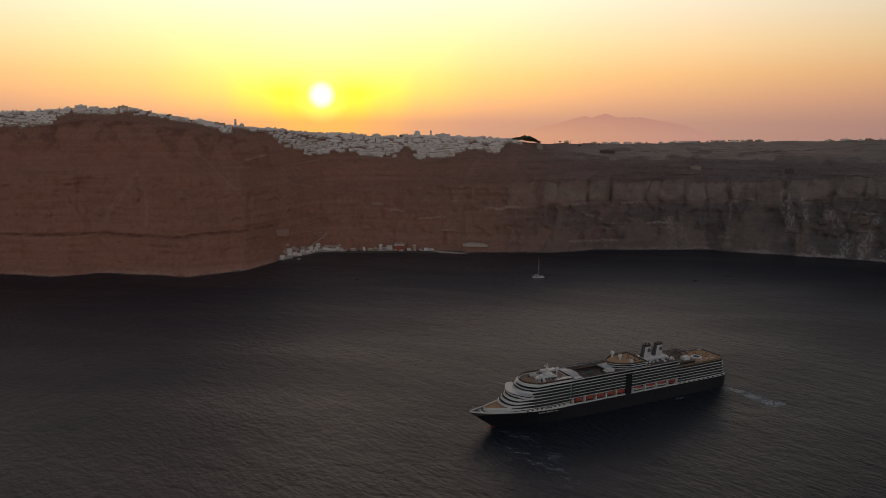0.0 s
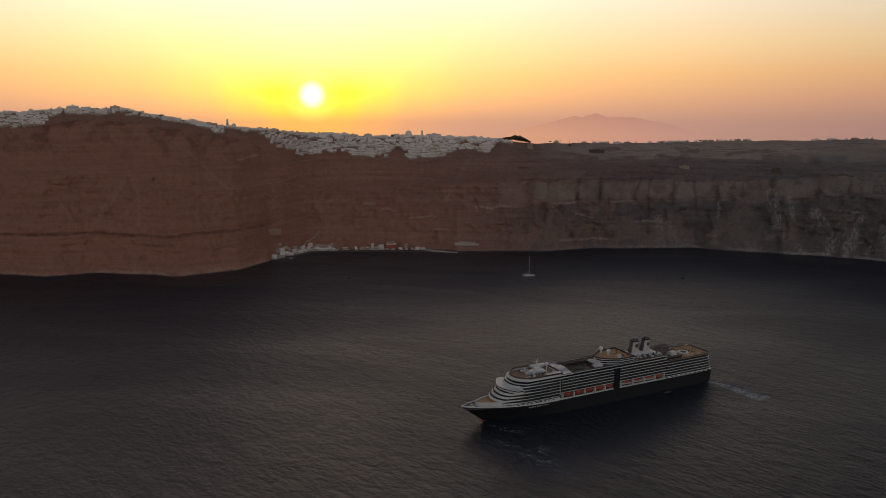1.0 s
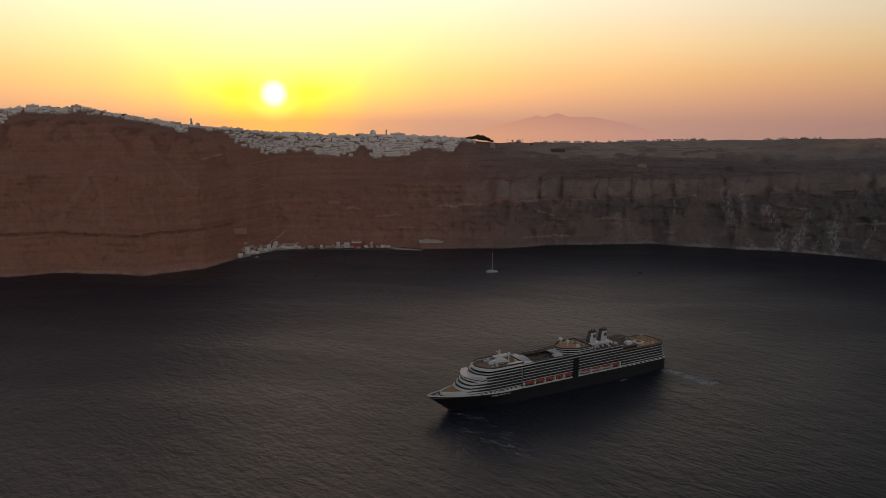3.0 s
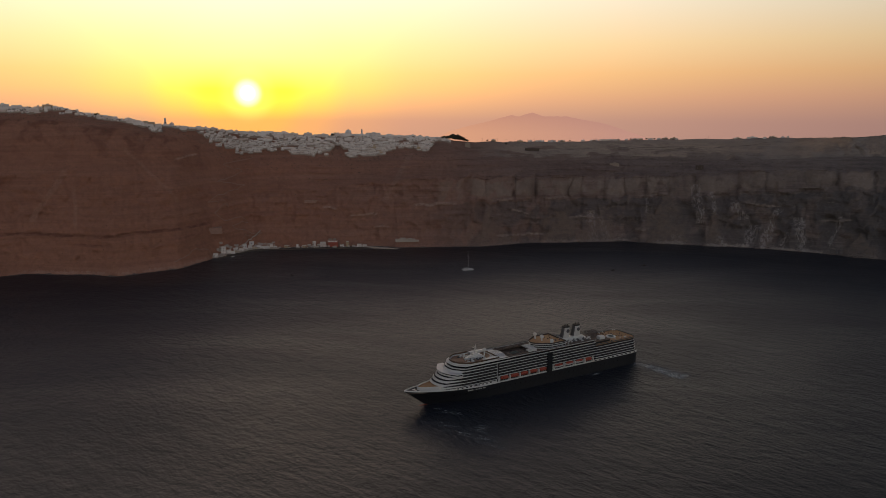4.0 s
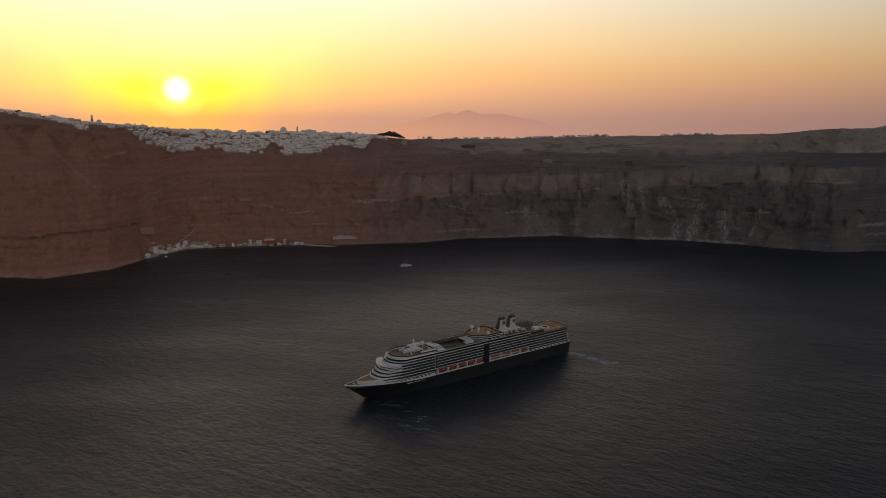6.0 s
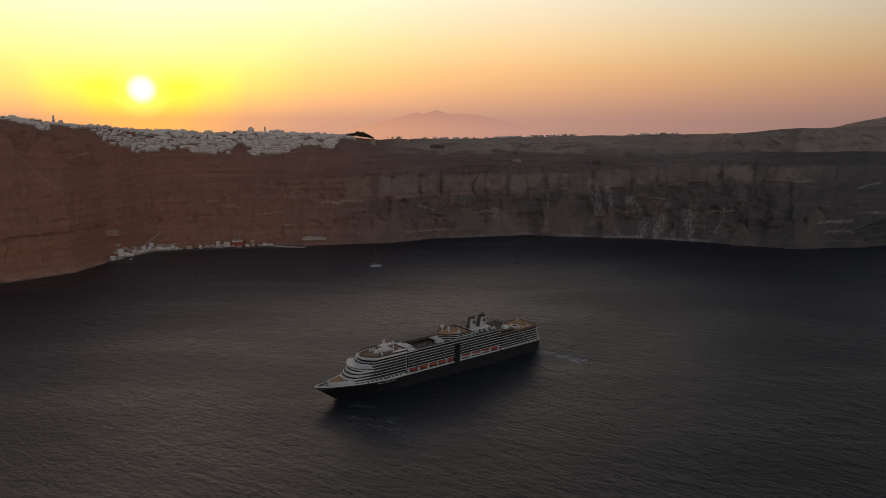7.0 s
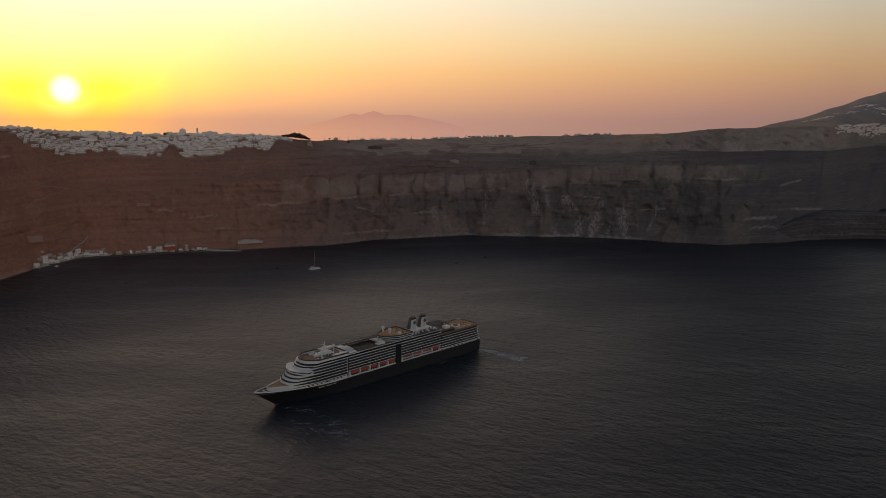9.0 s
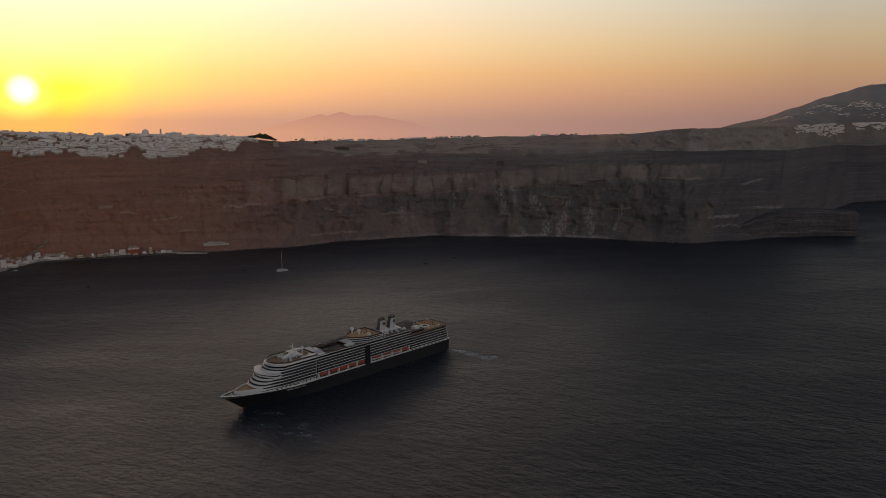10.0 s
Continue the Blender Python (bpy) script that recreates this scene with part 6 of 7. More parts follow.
# ---------------------------------------------------------------- landmarks on the brow
def build_church(bearing, r, size, with_tower, label):
    p = at(bearing, r)
    root = new("church")
    root.matrix_world = pose(p.x, p.y, p.z, 0, 0, -bearing)
    tagged(root, label, "church")
    s = size
    bm = bmesh.new()
    box(bm, -s, s, -0.7 * s, 0.7 * s, -6, s * 0.45)
    body = part("nave", bm, M["lime"], root)
    pieces("window", [(x - 0.75, x + 0.75, -0.7 * s - 0.06, -0.7 * s + 0.1, s * 0.10, s * 0.10 + 2.4) for x in (-s + 2 * s * (i + 0.5) / 5 for i in range(5))], M["opening"], body)
    bm = bmesh.new()
    prism(bm, [(0.55 * s * math.cos(2 * math.pi * i / 16), 0.55 * s * math.sin(2 * math.pi * i / 16)) for i in range(16)], s * 0.43, s * 0.68)
    drum = part("drum", bm, M["lime"], root)
    bm = bmesh.new()
    dome_on(bm, 0, 0, s * 0.68, 0.55 * s, 1.0)
    part("dome", bm, M["lime"], drum, "white dome", True)
    bm = bmesh.new()
    tube(bm, (0, 0, s * 1.2), (0, 0, s * 1.42), 0.22, 0.12)
    part("cross", bm, M["steel"], drum)
    if with_tower:
        bm = bmesh.new()
        box(bm, -s * 1.75, -s * 1.15, -s * 0.3, s * 0.3, -5, s * 1.35)
        box(bm, -s * 1.68, -s * 1.22, -s * 0.23, s * 0.23, s * 1.35, s * 1.95)
        tower = part("bell_tower", bm, M["lime"], root, "pale bell tower")
        bm = bmesh.new()
        box(bm, -s * 1.6, -s * 1.3, -s * 0.3 - 0.1, s * 0.3 + 0.1, s * 0.95, s * 1.25)
        part("belfry_opening", bm, M["opening"], tower)
        bm = bmesh.new()
        dome_on(bm, -s * 1.45, 0, s * 1.95, s * 0.24, 1.5, 10, 4)
        part("tower_cap", bm, M["lime"], tower)


build_church(-2.02, shore(-2.02) + 252, 13.5, False, "large white church with a round dome")
build_church(-15.35, shore(-15.35) + 246, 8.6, True, "stone church with a dome and a pointed bell tower")


def build_campanile(bearing, r, h):
    p = at(bearing, r)
    root = new("bell_tower")
    root.matrix_world = pose(p.x, p.y, p.z, 0, 0, -bearing)
    tagged(root, "slender square bell tower rising above the roofs", "tower")
    bm = bmesh.new()
    box(bm, -1.9, 1.9, -1.9, 1.9, -4, h)
    shaft = part("shaft", bm, M["lime"], root)
    bm = bmesh.new()
    box(bm, -2.2, 2.2, -2.2, 2.2, h, h + 0.6), box(bm, -1.4, 1.4, -1.4, 1.4, h + 0.6, h + 2.6, 0.4)
    part("cap", bm, M["stone"], root)
    bm = bmesh.new()
    box(bm, -0.7, 0.7, -1.98, 1.98, h - 4, h - 1.2)
    part("opening", bm, M["opening"], shaft)


build_campanile(-0.95, shore(-0.95) + 252, 15.5)


def build_block(bearing, r, w, d, h, n, wall, label, turn=0.0):
    p = at(bearing, r)
    root = new("large_building")
    root.matrix_world = pose(p.x, p.y, p.z, 0, 0, -bearing + turn)
    tagged(root, label, "building")
    bm = bmesh.new()
    box(bm, -w / 2, w / 2, -d / 2, d / 2, -6, h)
    walls = part("wall", bm, M[wall], root)
    bm = bmesh.new()
    o = [(-w / 2 - 0.2, -d / 2 - 0.2), (w / 2 + 0.2, -d / 2 - 0.2), (w / 2 + 0.2, d / 2 + 0.2), (-w / 2 - 0.2, d / 2 + 0.2)]
    rim(bm, o, inset(o, 0.6), h - 0.3, h + 0.7)
    part("parapet", bm, M["roof"] if wall in ("lime", "ochre") else M[wall], root)
    for k in range(max(1, int(h // 3.2))):
        pieces("window", [(x - 0.5, x + 0.5, -d / 2 - 0.06, -d / 2 + 0.1, 0.8 + 3.2 * k, 2.2 + 3.2 * k) for x in (-w / 2 + 0.5 + (w - 1) * (i + 0.5) / n for i in range(n))], M["village_window"], walls)
    bm = bmesh.new()
    box(bm, -w * 0.1, w * 0.16, -d * 0.2, d * 0.25, h, h + 2.6)
    part("roof_room", bm, M[wall], root)


for args in ((-0.05, shore(-0.05) + 250, 35, 12, 9.8, 11, "lime", "long white hotel with rows of windows"), (-26.2, shore(-26.2) + 246, 22, 12, 8.0, 7, "lime", "white hotel on the crest of the hill"),
             (-9.6, shore(-9.6) + 256, 20, 12, 7.2, 6, "lime", "tall white block above the roofs"), (-8.0, shore(-8.0) + 258, 30, 12, 6.4, 9, "lime", "broad white block above the roofs"), (-5.2, shore(-5.2) + 250, 18, 12, 8.4, 6, "lime", "tall white block above the roofs"), (-3.1, shore(-3.1) + 250, 16, 12, 7.2, 5, "ochre", "ochre block among the white roofs"), (1.3, shore(1.3) + 250, 18, 12, 7.0, 6, "lime", "white block with a roof room"), (3.1, shore(3.1) + 244, 16, 10, 6.0, 5, "lime", "white block above the slope"),
             (-23.5, shore(-23.5) + 244, 18, 12, 8.5, 6, "ochre", "ochre block on the crest of the hill"), (-17.2, shore(-17.2) + 250, 36, 12, 6.5, 11, "ochre", "long ochre building beside the church"),
             (-6.4, shore(-6.4) + 258, 26, 12, 6.0, 8, "ochre", "broad ochre building above the roofs"), (-4.0, shore(-4.0) + 256, 24, 12, 6.2, 8, "lime", "broad white building with a roof room"),
             (-12.4, shore(-12.4) + 258, 22, 12, 5.5, 7, "lime", "broad white building on the brow"), (2.0, shore(2.0) + 250, 22, 10, 5.0, 7, "lime", "white building on the brow"), (4.3, shore(4.3) + 250, 20, 10, 4.5, 6, "lime", "low white building near the pines")):
    build_block(*args)


# ---------------------------------------------------------------- trees and scrub
def build_tree(name, h, spread, seed, label, category="tree"):
    rng = random.Random(seed)
    root = new(name)
    tagged(root, label, category)
    bm = bmesh.new()
    tube(bm, (0, 0, -1), (0.2, 0.1, h * 0.35), 0.32, 0.24, 7)
    tips = []
    for i in range(6):
        a = 2 * math.pi * i / 6 + rng.uniform(-0.4, 0.4)
        t = Vector((math.cos(a) * spread * rng.uniform(0.3, 0.7), math.sin(a) * spread * rng.uniform(0.3, 0.7), h * rng.uniform(0.6, 0.85)))
        tube(bm, (0.2, 0.1, h * rng.uniform(0.28, 0.36)), t, 0.17, 0.06, 5)
        tips.append(t)
    tips.append(Vector((0, 0, h * 0.9)))
    part("trunk", bm, M["bark"], root)
    vs, fs = [], []
    for k in range(1500):
        while True:
            o = Vector((rng.uniform(-1, 1), rng.uniform(-1, 1), rng.uniform(-1, 1)))
            if 0.35 < o.length < 1.0:
                break
        c = rng.choice(tips) + Vector((o.x * 0.42 * spread, o.y * 0.42 * spread, o.z * 0.17 * h))
        q = Euler((rng.uniform(0, 6.3), rng.uniform(0, 6.3), rng.uniform(0, 6.3))).to_matrix()
        s = rng.uniform(0.4, 0.85)
        b = len(vs)
        for x, y, z in ((-1, -0.4, 0), (1, -0.4, 0.2), (0.8, 0.5, 0), (-0.8, 0.5, -0.2)):
            vs.append(tuple(c + q @ Vector((x * s, y * s, z * s))))
        fs.append((b, b + 1, b + 2, b + 3))
    me = bpy.data.meshes.new("crown")
    me.from_pydata(vs, [], fs)
    me.materials.append(M["leaf"])
    crown = new("crown", me)
    crown.parent = root
    return root


PINE = build_tree("pine_tree", 11, 6.0, 3, "dark umbrella pine on the brow of the cliff")
PINE2 = build_tree("pine_tree", 8, 5.0, 8, "dark spreading pine on the brow of the cliff")
first = {PINE, PINE2}
for b, extra, kind, sc in ((6.2, 252, PINE, 0.95), (5.5, 254, PINE2, 0.8), (5.72, 252, PINE2, 0.95), (5.95, 255, PINE2, 1.0), (6.38, 256, PINE, 1.1), (6.55, 252, PINE2, 1.2), (6.75, 255, PINE, 1.1), (6.92, 252, PINE2, 1.1), (7.1, 256, PINE, 0.85), (7.3, 254, PINE2, 0.8), (7.5, 256, PINE2, 0.65),
                           (-20.4, 244, PINE2, 1.0), (-20.1, 247, PINE2, 0.8), (-13.2, 250, PINE2, 0.6), (-3.3, 240, PINE2, 0.7), (-22.3, 246, PINE2, 0.6), (-30.0, 246, PINE2, 0.7), (10.6, 420, PINE2, 0.8), (9.1, 380, PINE2, 0.6), (20.2, 806, PINE2, 0.7), (20.8, 808, PINE2, 0.6), (21.4, 806, PINE2, 0.7), (22.0, 808, PINE2, 0.65), (22.6, 806, PINE2, 0.6), (15.6, 730, PINE2, 0.5), (12.1, 560, PINE2, 0.5)) + tuple((b_, 216 + (k_ * 37) % 40, PINE2, 0.42 + 0.06 * (k_ % 4)) for k_, b_ in enumerate((-31.4, -29.1, -26.8, -24.6, -18.9, -14.6, -11.3, -9.9, -8.6, -7.4, -5.9, -4.4, -2.7, -1.3, 0.4, 1.7, 2.9, 4.2))):
    p = at(b, shore(b) + (along(b, TOP_D) + extra - 254 if 5 < b < 8.5 else extra))
    m = pose(p.x, p.y, p.z - (2.6 if 5 < b < 8 else 0.5), 0, 0, b * 77)
    sc *= 1.45 if 5 < b < 8 else 1.1
    if kind in first:
        first.remove(kind)
        kind.matrix_world = m
        kind.scale = (sc, sc, sc)
    else:
        o = copy_thing(kind, m)
        o.scale = (sc, sc, sc)


def build_scrub():
    rng = random.Random(31)
    vs, fs = [], []
    nests = [(rng.uniform(-32, 50), rng.random()) for _ in range(190)]
    for k in range(3000):
        b = rng.uniform(-32, 50) if k % 4 == 0 else rng.choice(nests)[0] + rng.gauss(0, 0.35)
        b = max(-31.9, min(49.9, b))
        lim = along(b, TOP_D)
        d = rng.choice((rng.uniform(30, 190), rng.uniform(150, min(300, lim)), rng.uniform(150, min(300, lim)), lim * rng.uniform(0.97, 1.06)))
        edge = float(np.interp(b, [v[0] for v in VILLAGE], [v[1] for v in VILLAGE])) - 5
        if b < 5.6:
            d = edge - abs(rng.gauss(0, 22))
            if k % 2:
                continue
        p = at(b, shore(b) + d)
        if p.z < 12:
            continue
        r = rng.uniform(0.4, 1.2)
        base = len(vs)
        for i in range(6):
            a = 2 * math.pi * i / 6
            kx = rng.uniform(0.7, 1.3)
            vs.append((p.x + r * kx * math.cos(a), p.y + r * kx * math.sin(a), p.z - 0.6))
            vs.append((p.x + 0.7 * r * kx * math.cos(a + 0.4), p.y + 0.7 * r * kx * math.sin(a + 0.4), p.z + r * rng.uniform(0.4, 0.8)))
        vs.append((p.x, p.y, p.z + r * 0.95))
        for i in range(6):
            j = (i + 1) % 6
            fs += [(base + 2 * i, base + 2 * j, base + 2 * j + 1, base + 2 * i + 1), (base + 2 * i + 1, base + 2 * j + 1, base + 12)]
    me = bpy.data.meshes.new("scrub")
    me.from_pydata(vs, [], fs)
    me.materials.append(M["scrub"])
    tagged(new("scrub", me), "dry dark scrub dotted over the slopes", "shrubs", kind="stuff")


build_scrub()


# ---------------------------------------------------------------- stepped path down the cliff
def ribbon(pts, width, thick, dense=6.0, rise=0.3):
    """A strip of paving that follows the ground from point to point (bearing, metres inland)."""
    bm = bmesh.new()
    line = []
    for (b0, d0), (b1, d1) in zip(pts, pts[1:]):
        n = max(2, int(math.hypot((b1 - b0) * 25, d1 - d0) / dense))
        for i in range(n):
            line.append((b0 + (b1 - b0) * i / n, d0 + (d1 - d0) * i / n))
    line.append(pts[-1])
    prev = None
    for b, d in line:
        r = shore(b) + d
        p, q = at(b, r - width / 2), at(b, r + width / 2)
        z = max(p.z, q.z) + rise
        cur = [bm.verts.new((p.x, p.y, z - thick)), bm.verts.new((p.x, p.y, z)), bm.verts.new((q.x, q.y, z)), bm.verts.new((q.x, q.y, z - thick))]
        if prev:
            for j in range(4):
                bm.faces.new((prev[j], cur[j], cur[(j + 1) % 4], prev[(j + 1) % 4]))
        else:
            bm.faces.new(cur)
        prev = cur
    bm.faces.new(prev[::-1])
    bmesh.ops.recalc_face_normals(bm, faces=bm.faces)
    return bm


PATH_PTS = [(-9.44, 178), (-11.79, 152), (-10.38, 147), (-12.30, 111), (-10.20, 116), (-11.86, 88), (-13.09, 81), (-11.55, 71), (-12.65, 60), (-12.23, 53), (-10.11, 57), (-11.35, 45), (-9.12, 38), (-10.64, 34), (-10.82, 30)]
tagged(bm_object("pavement", ribbon(PATH_PTS, 2.6, 1.3), M["scree"]), "pale stepped donkey path zigzagging down the cliff", "path", kind="structure")


tagged(bm_object("pavement", ribbon([(-9.2, 39), (-9.8, 34), (-10.5, 29), (-10.9, 24), (-11.2, 20)], 6.0, 1.6, 4.0), M["paving"]), "broad pale paved ramp down to the old port", "road", kind="structure")
tagged(bm_object("pavement", ribbon([(-12.6, 13), (-13.3, 14), (-14.1, 15), (-15.0, 14), (-15.9, 12)], 2.4, 1.2, 4.0), M["scree"]), "narrow pale footpath along the shore", "path", kind="structure")


# ---------------------------------------------------------------- old port
def build_quay():
    bm = bmesh.new()
    prev = None
    b = -12.6
    while b <= 1.0:
        r0 = shore(b)
        wide = 15 if b < -0.5 else 9
        a = radians(b)
        cur = [bm.verts.new((r * math.sin(a), r * math.cos(a), z)) for r, z in ((r0 - 4, -4), (r0 - 4, 1.6), (r0 + wide, 1.9), (r0 + wide, -4))]
        if prev:
            for j in range(4):
                bm.faces.new((prev[j], cur[j], cur[(j + 1) % 4], prev[(j + 1) % 4]))
        else:
            bm.faces.new(cur)
        prev = cur
        b += 0.4
    bm.faces.new(prev[::-1])
    bmesh.ops.recalc_face_normals(bm, faces=bm.faces)
    tagged(bm_object("quay", bm, M["dark_stone"]), "long stone quay at the foot of the cliff", "quay", kind="structure")


build_quay()


def port_house(bearing, w, d, h, back, wall, label, n=3, lift=2.0):
    w, h = w * 1.05, h * 1.1
    a = radians(bearing)
    r = shore(bearing) + back
    root = new("harbour_house")
    root.matrix_world = pose(r * math.sin(a), r * math.cos(a), lift, 0, 0, -bearing)
    tagged(root, label, "house", "houses of the old port")
    bm = bmesh.new()
    box(bm, -w / 2, w / 2, -d / 2, d / 2, -2, h)
    walls = part("wall", bm, M[wall], root)
    bm = bmesh.new()
    o = [(-w / 2 - 0.15, -d / 2 - 0.15), (w / 2 + 0.15, -d / 2 - 0.15), (w / 2 + 0.15, d / 2 + 0.15), (-w / 2 - 0.15, d / 2 + 0.15)]
    rim(bm, o, inset(o, 0.5), h - 0.2, h + 0.6)
    part("parapet", bm, M["roof"], root)
    for k in range(max(1, int(h // 3.4))):
        for i in range(n):
            bm = bmesh.new()
            x = -w / 2 + w * (i + 0.5) / n
            hh = 2.3 if k == 0 and i == n // 2 else 1.2
            box(bm, x - 0.42, x + 0.42, -d / 2 - 0.06, -d / 2 + 0.1, (0.1 if hh > 2 else 1.0) + 3.4 * k, (0.1 if hh > 2 else 1.0) + 3.4 * k + hh)
            part("door" if hh > 2 else "window", bm, M["door"] if hh > 2 else M["opening"], walls)
    return root


WH = "whitewashed harbour house on the quay"
OC = "ochre harbour house on the quay"
UPPER_QUAY = ((-12.15, 9, 8, 13, 20, "lime", "tall whitewashed harbour house above the quay", 3, 3), (-12.75, 9, 6, 4.5, 12, "lime", WH, 2, 3), (-11.75, 8, 7, 6, 16, "lime", WH, 2, 3), (-11.45, 9, 7, 4, 9, "lime", WH, 3), (-11.1, 7, 6, 3.5, 8, "ochre", OC, 2), (-11.2, 9, 7, 4.5, 22, "lime", WH, 3, 5))
MIDDLE_QUAY = ((-10.75, 9, 7, 5, 11, "lime", WH, 3), (-10.5, 8, 7, 5, 24, "lime", WH, 2, 7), (-10.4, 8, 6, 4.0, 9, "lime", WH, 2), (-10.1, 7, 7, 6, 15, "lime", WH, 2, 3), (-9.95, 9, 7, 4.5, 28, "lime", WH, 3, 10), (-9.75, 9, 7, 3.5, 9, "ochre", OC, 3), (-9.4, 8, 7, 5, 13, "lime", WH, 2, 3), (-9.1, 8, 7, 4, 9, "lime", WH, 3))
LOWER_QUAY = ((-8.75, 9, 7, 3.6, 10, "lime", WH, 3), (-8.4, 6, 6, 6, 13, "lime", WH, 2), (-8.1, 7, 6, 3.2, 9, "lime", WH, 2), (-7.2, 10, 6, 3.0, 12, "ochre", OC, 3, 3), (-6.35, 4, 4, 6, 9, "lime", "small white harbour chapel", 1), (-5.8, 8, 6, 3.2, 11, "ochre", "low ochre harbour shed", 2), (-5.4, 7, 6, 4.0, 13, "stone", "bare stone harbour store", 2),
             (-5.0, 6.5, 7, 10, 14, "lime", "tall whitewashed harbour house above the quay", 2), (-4.65, 7, 7, 4.5, 13, "stone", "bare stone harbour store", 2), (-4.3, 11, 8, 8.5, 14, "lime", "tall whitewashed harbour house above the quay", 3), (-2.75, 7, 6, 3.2, 11, "lime", WH, 2), (-2.3, 5.5, 7, 9.5, 13, "ochre", "tall ochre harbour house", 2), (-1.35, 9, 6, 4.2, 11, "lime", WH, 3), (-0.9, 8, 6, 3.2, 8, "lime", WH, 3))
for args in UPPER_QUAY + MIDDLE_QUAY + LOWER_QUAY:
    port_house(*args)
red = port_house(-3.5, 20, 9, 11, 14, "red_wall", "large terracotta-red harbour building with white upper windows", 5)
pieces("attic_window", [(-10.2 + 7 * i_, -4.4 + 7 * i_, -4.75, -4.45, 10.4, 12.6) for i_ in range(3)], M["lime"], red, "white attic bay")
pieces("attic_room", [(-9 + 9.5 * i_, -2 + 9.5 * i_, -3, 3, 14.3, 16.8) for i_ in range(2)], M["stone"], red)


def build_harbour_clutter():
    """Low sheds, yard walls, steps and awnings between the harbour houses."""
    rng = random.Random(53)
    bm = bmesh.new()
    for k in range(190):
        b = rng.uniform(-13.2, -0.6) if k % 3 == 0 else rng.uniform(-12.6, -8.2)
        b = max(-13.3, min(-0.5, b))
        r = shore(b) + rng.uniform(3, 16 if b > -8 else 30)
        a = radians(b)
        x, y = r * math.sin(a), r * math.cos(a)
        w, d, h = rng.uniform(2, 7), rng.uniform(2, 4), rng.uniform(1.0, 3.8)
        z = max(1.8, ground(b, r))
        box(bm, x - w / 2, x + w / 2, y - d / 2, y + d / 2, z - 2.5, z + h, 0, a + rng.uniform(-0.3, 0.3))
    tagged(bm_object("harbour_sheds", bm, M["paving"]), "pale sheds, yard walls and steps along the quay", "sheds", kind="stuff")


build_harbour_clutter()


def build_shore_rocks():
    rng = random.Random(91)
    vs, fs = [], []
    for k in range(1500):
        b = rng.uniform(-32, 47)
        if -12.4 < b < 0.8 or noise.noise(Vector((b * 1.7, 0, 12.0))) < -0.12:
            continue
        c = int(np.clip(np.searchsorted(COLS, b), 1, len(COLS) - 1))
        o = np.argsort(LAND_Z[c][:20])
        r = float(np.interp(0.0, LAND_Z[c][:20][o], LAND_D[c][:20][o])) + rng.uniform(-5, 4)
        a = radians(b)
        s = 0.6 + 2.6 * rng.random() ** 3
        base = len(vs)
        for q in ((-1, -1, -0.6), (1, -1, -0.6), (1, 1, -0.6), (-1, 1, -0.6), (-0.7, -0.6, 0.5), (0.6, -0.7, 0.6), (0.7, 0.6, 0.4), (-0.6, 0.7, 0.7)):
            vs.append((r * math.sin(a) + s * q[0] * rng.uniform(0.7, 1.4), r * math.cos(a) + s * q[1] * rng.uniform(0.7, 1.4), s * q[2] * rng.uniform(0.7, 1.2)))
        fs += [tuple(base + i for i in f) for f in ((4, 5, 6, 7), (0, 1, 5, 4), (1, 2, 6, 5), (2, 3, 7, 6), (3, 0, 4, 7))]
    for k in range(16):
        # the reef off the tip of the headland
        cx, cy, sz = 1459 + 1.1 * k + rng.gauss(0, 1.5), 1147 - 0.4 * k + rng.gauss(0, 2.0), rng.uniform(1.0, 3.2) * (1 - 0.03 * k)
        base = len(vs)
        for q in ((-1, -1, -0.6), (1, -1, -0.6), (1, 1, -0.6), (-1, 1, -0.6), (-0.7, -0.6, 0.5), (0.6, -0.7, 0.6), (0.7, 0.6, 0.4), (-0.6, 0.7, 0.7)):
            vs.append((cx + sz * q[0] * rng.uniform(0.7, 1.4), cy + sz * q[1] * rng.uniform(0.7, 1.4), sz * q[2] * rng.uniform(0.7, 1.2)))
        fs += [tuple(base + i for i in f) for f in ((4, 5, 6, 7), (0, 1, 5, 4), (1, 2, 6, 5), (2, 3, 7, 6), (3, 0, 4, 7))]
    me = bpy.data.meshes.new("shore_rocks")
    me.from_pydata(vs, [], fs)
    me.materials.append(M["shore_rock"])
    tagged(new("shore_rocks", me), "fallen boulders along the waterline", "rocks", kind="stuff")


build_shore_rocks()

def build_ramp():
    bm = bmesh.new()
    for k in range(10):
        b = -0.7 + k * 0.27
        r = shore(b) + 2 - k * 2.2
        a = radians(b)
        x, y = r * math.sin(a), r * math.cos(a)
        box(bm, x - 4, x + 4, y - 3.0, y + 4.5, -4, 3.4 - k * 0.28, 0, radians(-b - 20))
    tagged(bm_object("breakwater", bm, M["paving"]), "pale concrete landing ramp running into the water", "breakwater", kind="structure")


build_ramp()
b_ = 2.45
p_ = at(b_, shore(b_) + 12)
root_ = new("boathouse")
root_.matrix_world = pose(p_.x, p_.y, 14.0, 0, 0, -b_)
tagged(root_, "long low white building on a ledge above the shore", "building")
bm = bmesh.new()
box(bm, -21, 21, -4, 6, -3.5, 2.6)
box(bm, -12, 2, -3, 4, 2.6, 4.6), box(bm, 6, 15, -2, 4, 2.6, 3.6), box(bm, 21, 29, -3, 5, -3.5, 0.4)
w_ = part("wall", bm, M["paving"], root_)
pieces("window", [(-18 + 6.3 * i, -16.7 + 6.3 * i, -4.06, -3.9, 0.6, 1.7) for i in range(6)], M["opening"], w_)


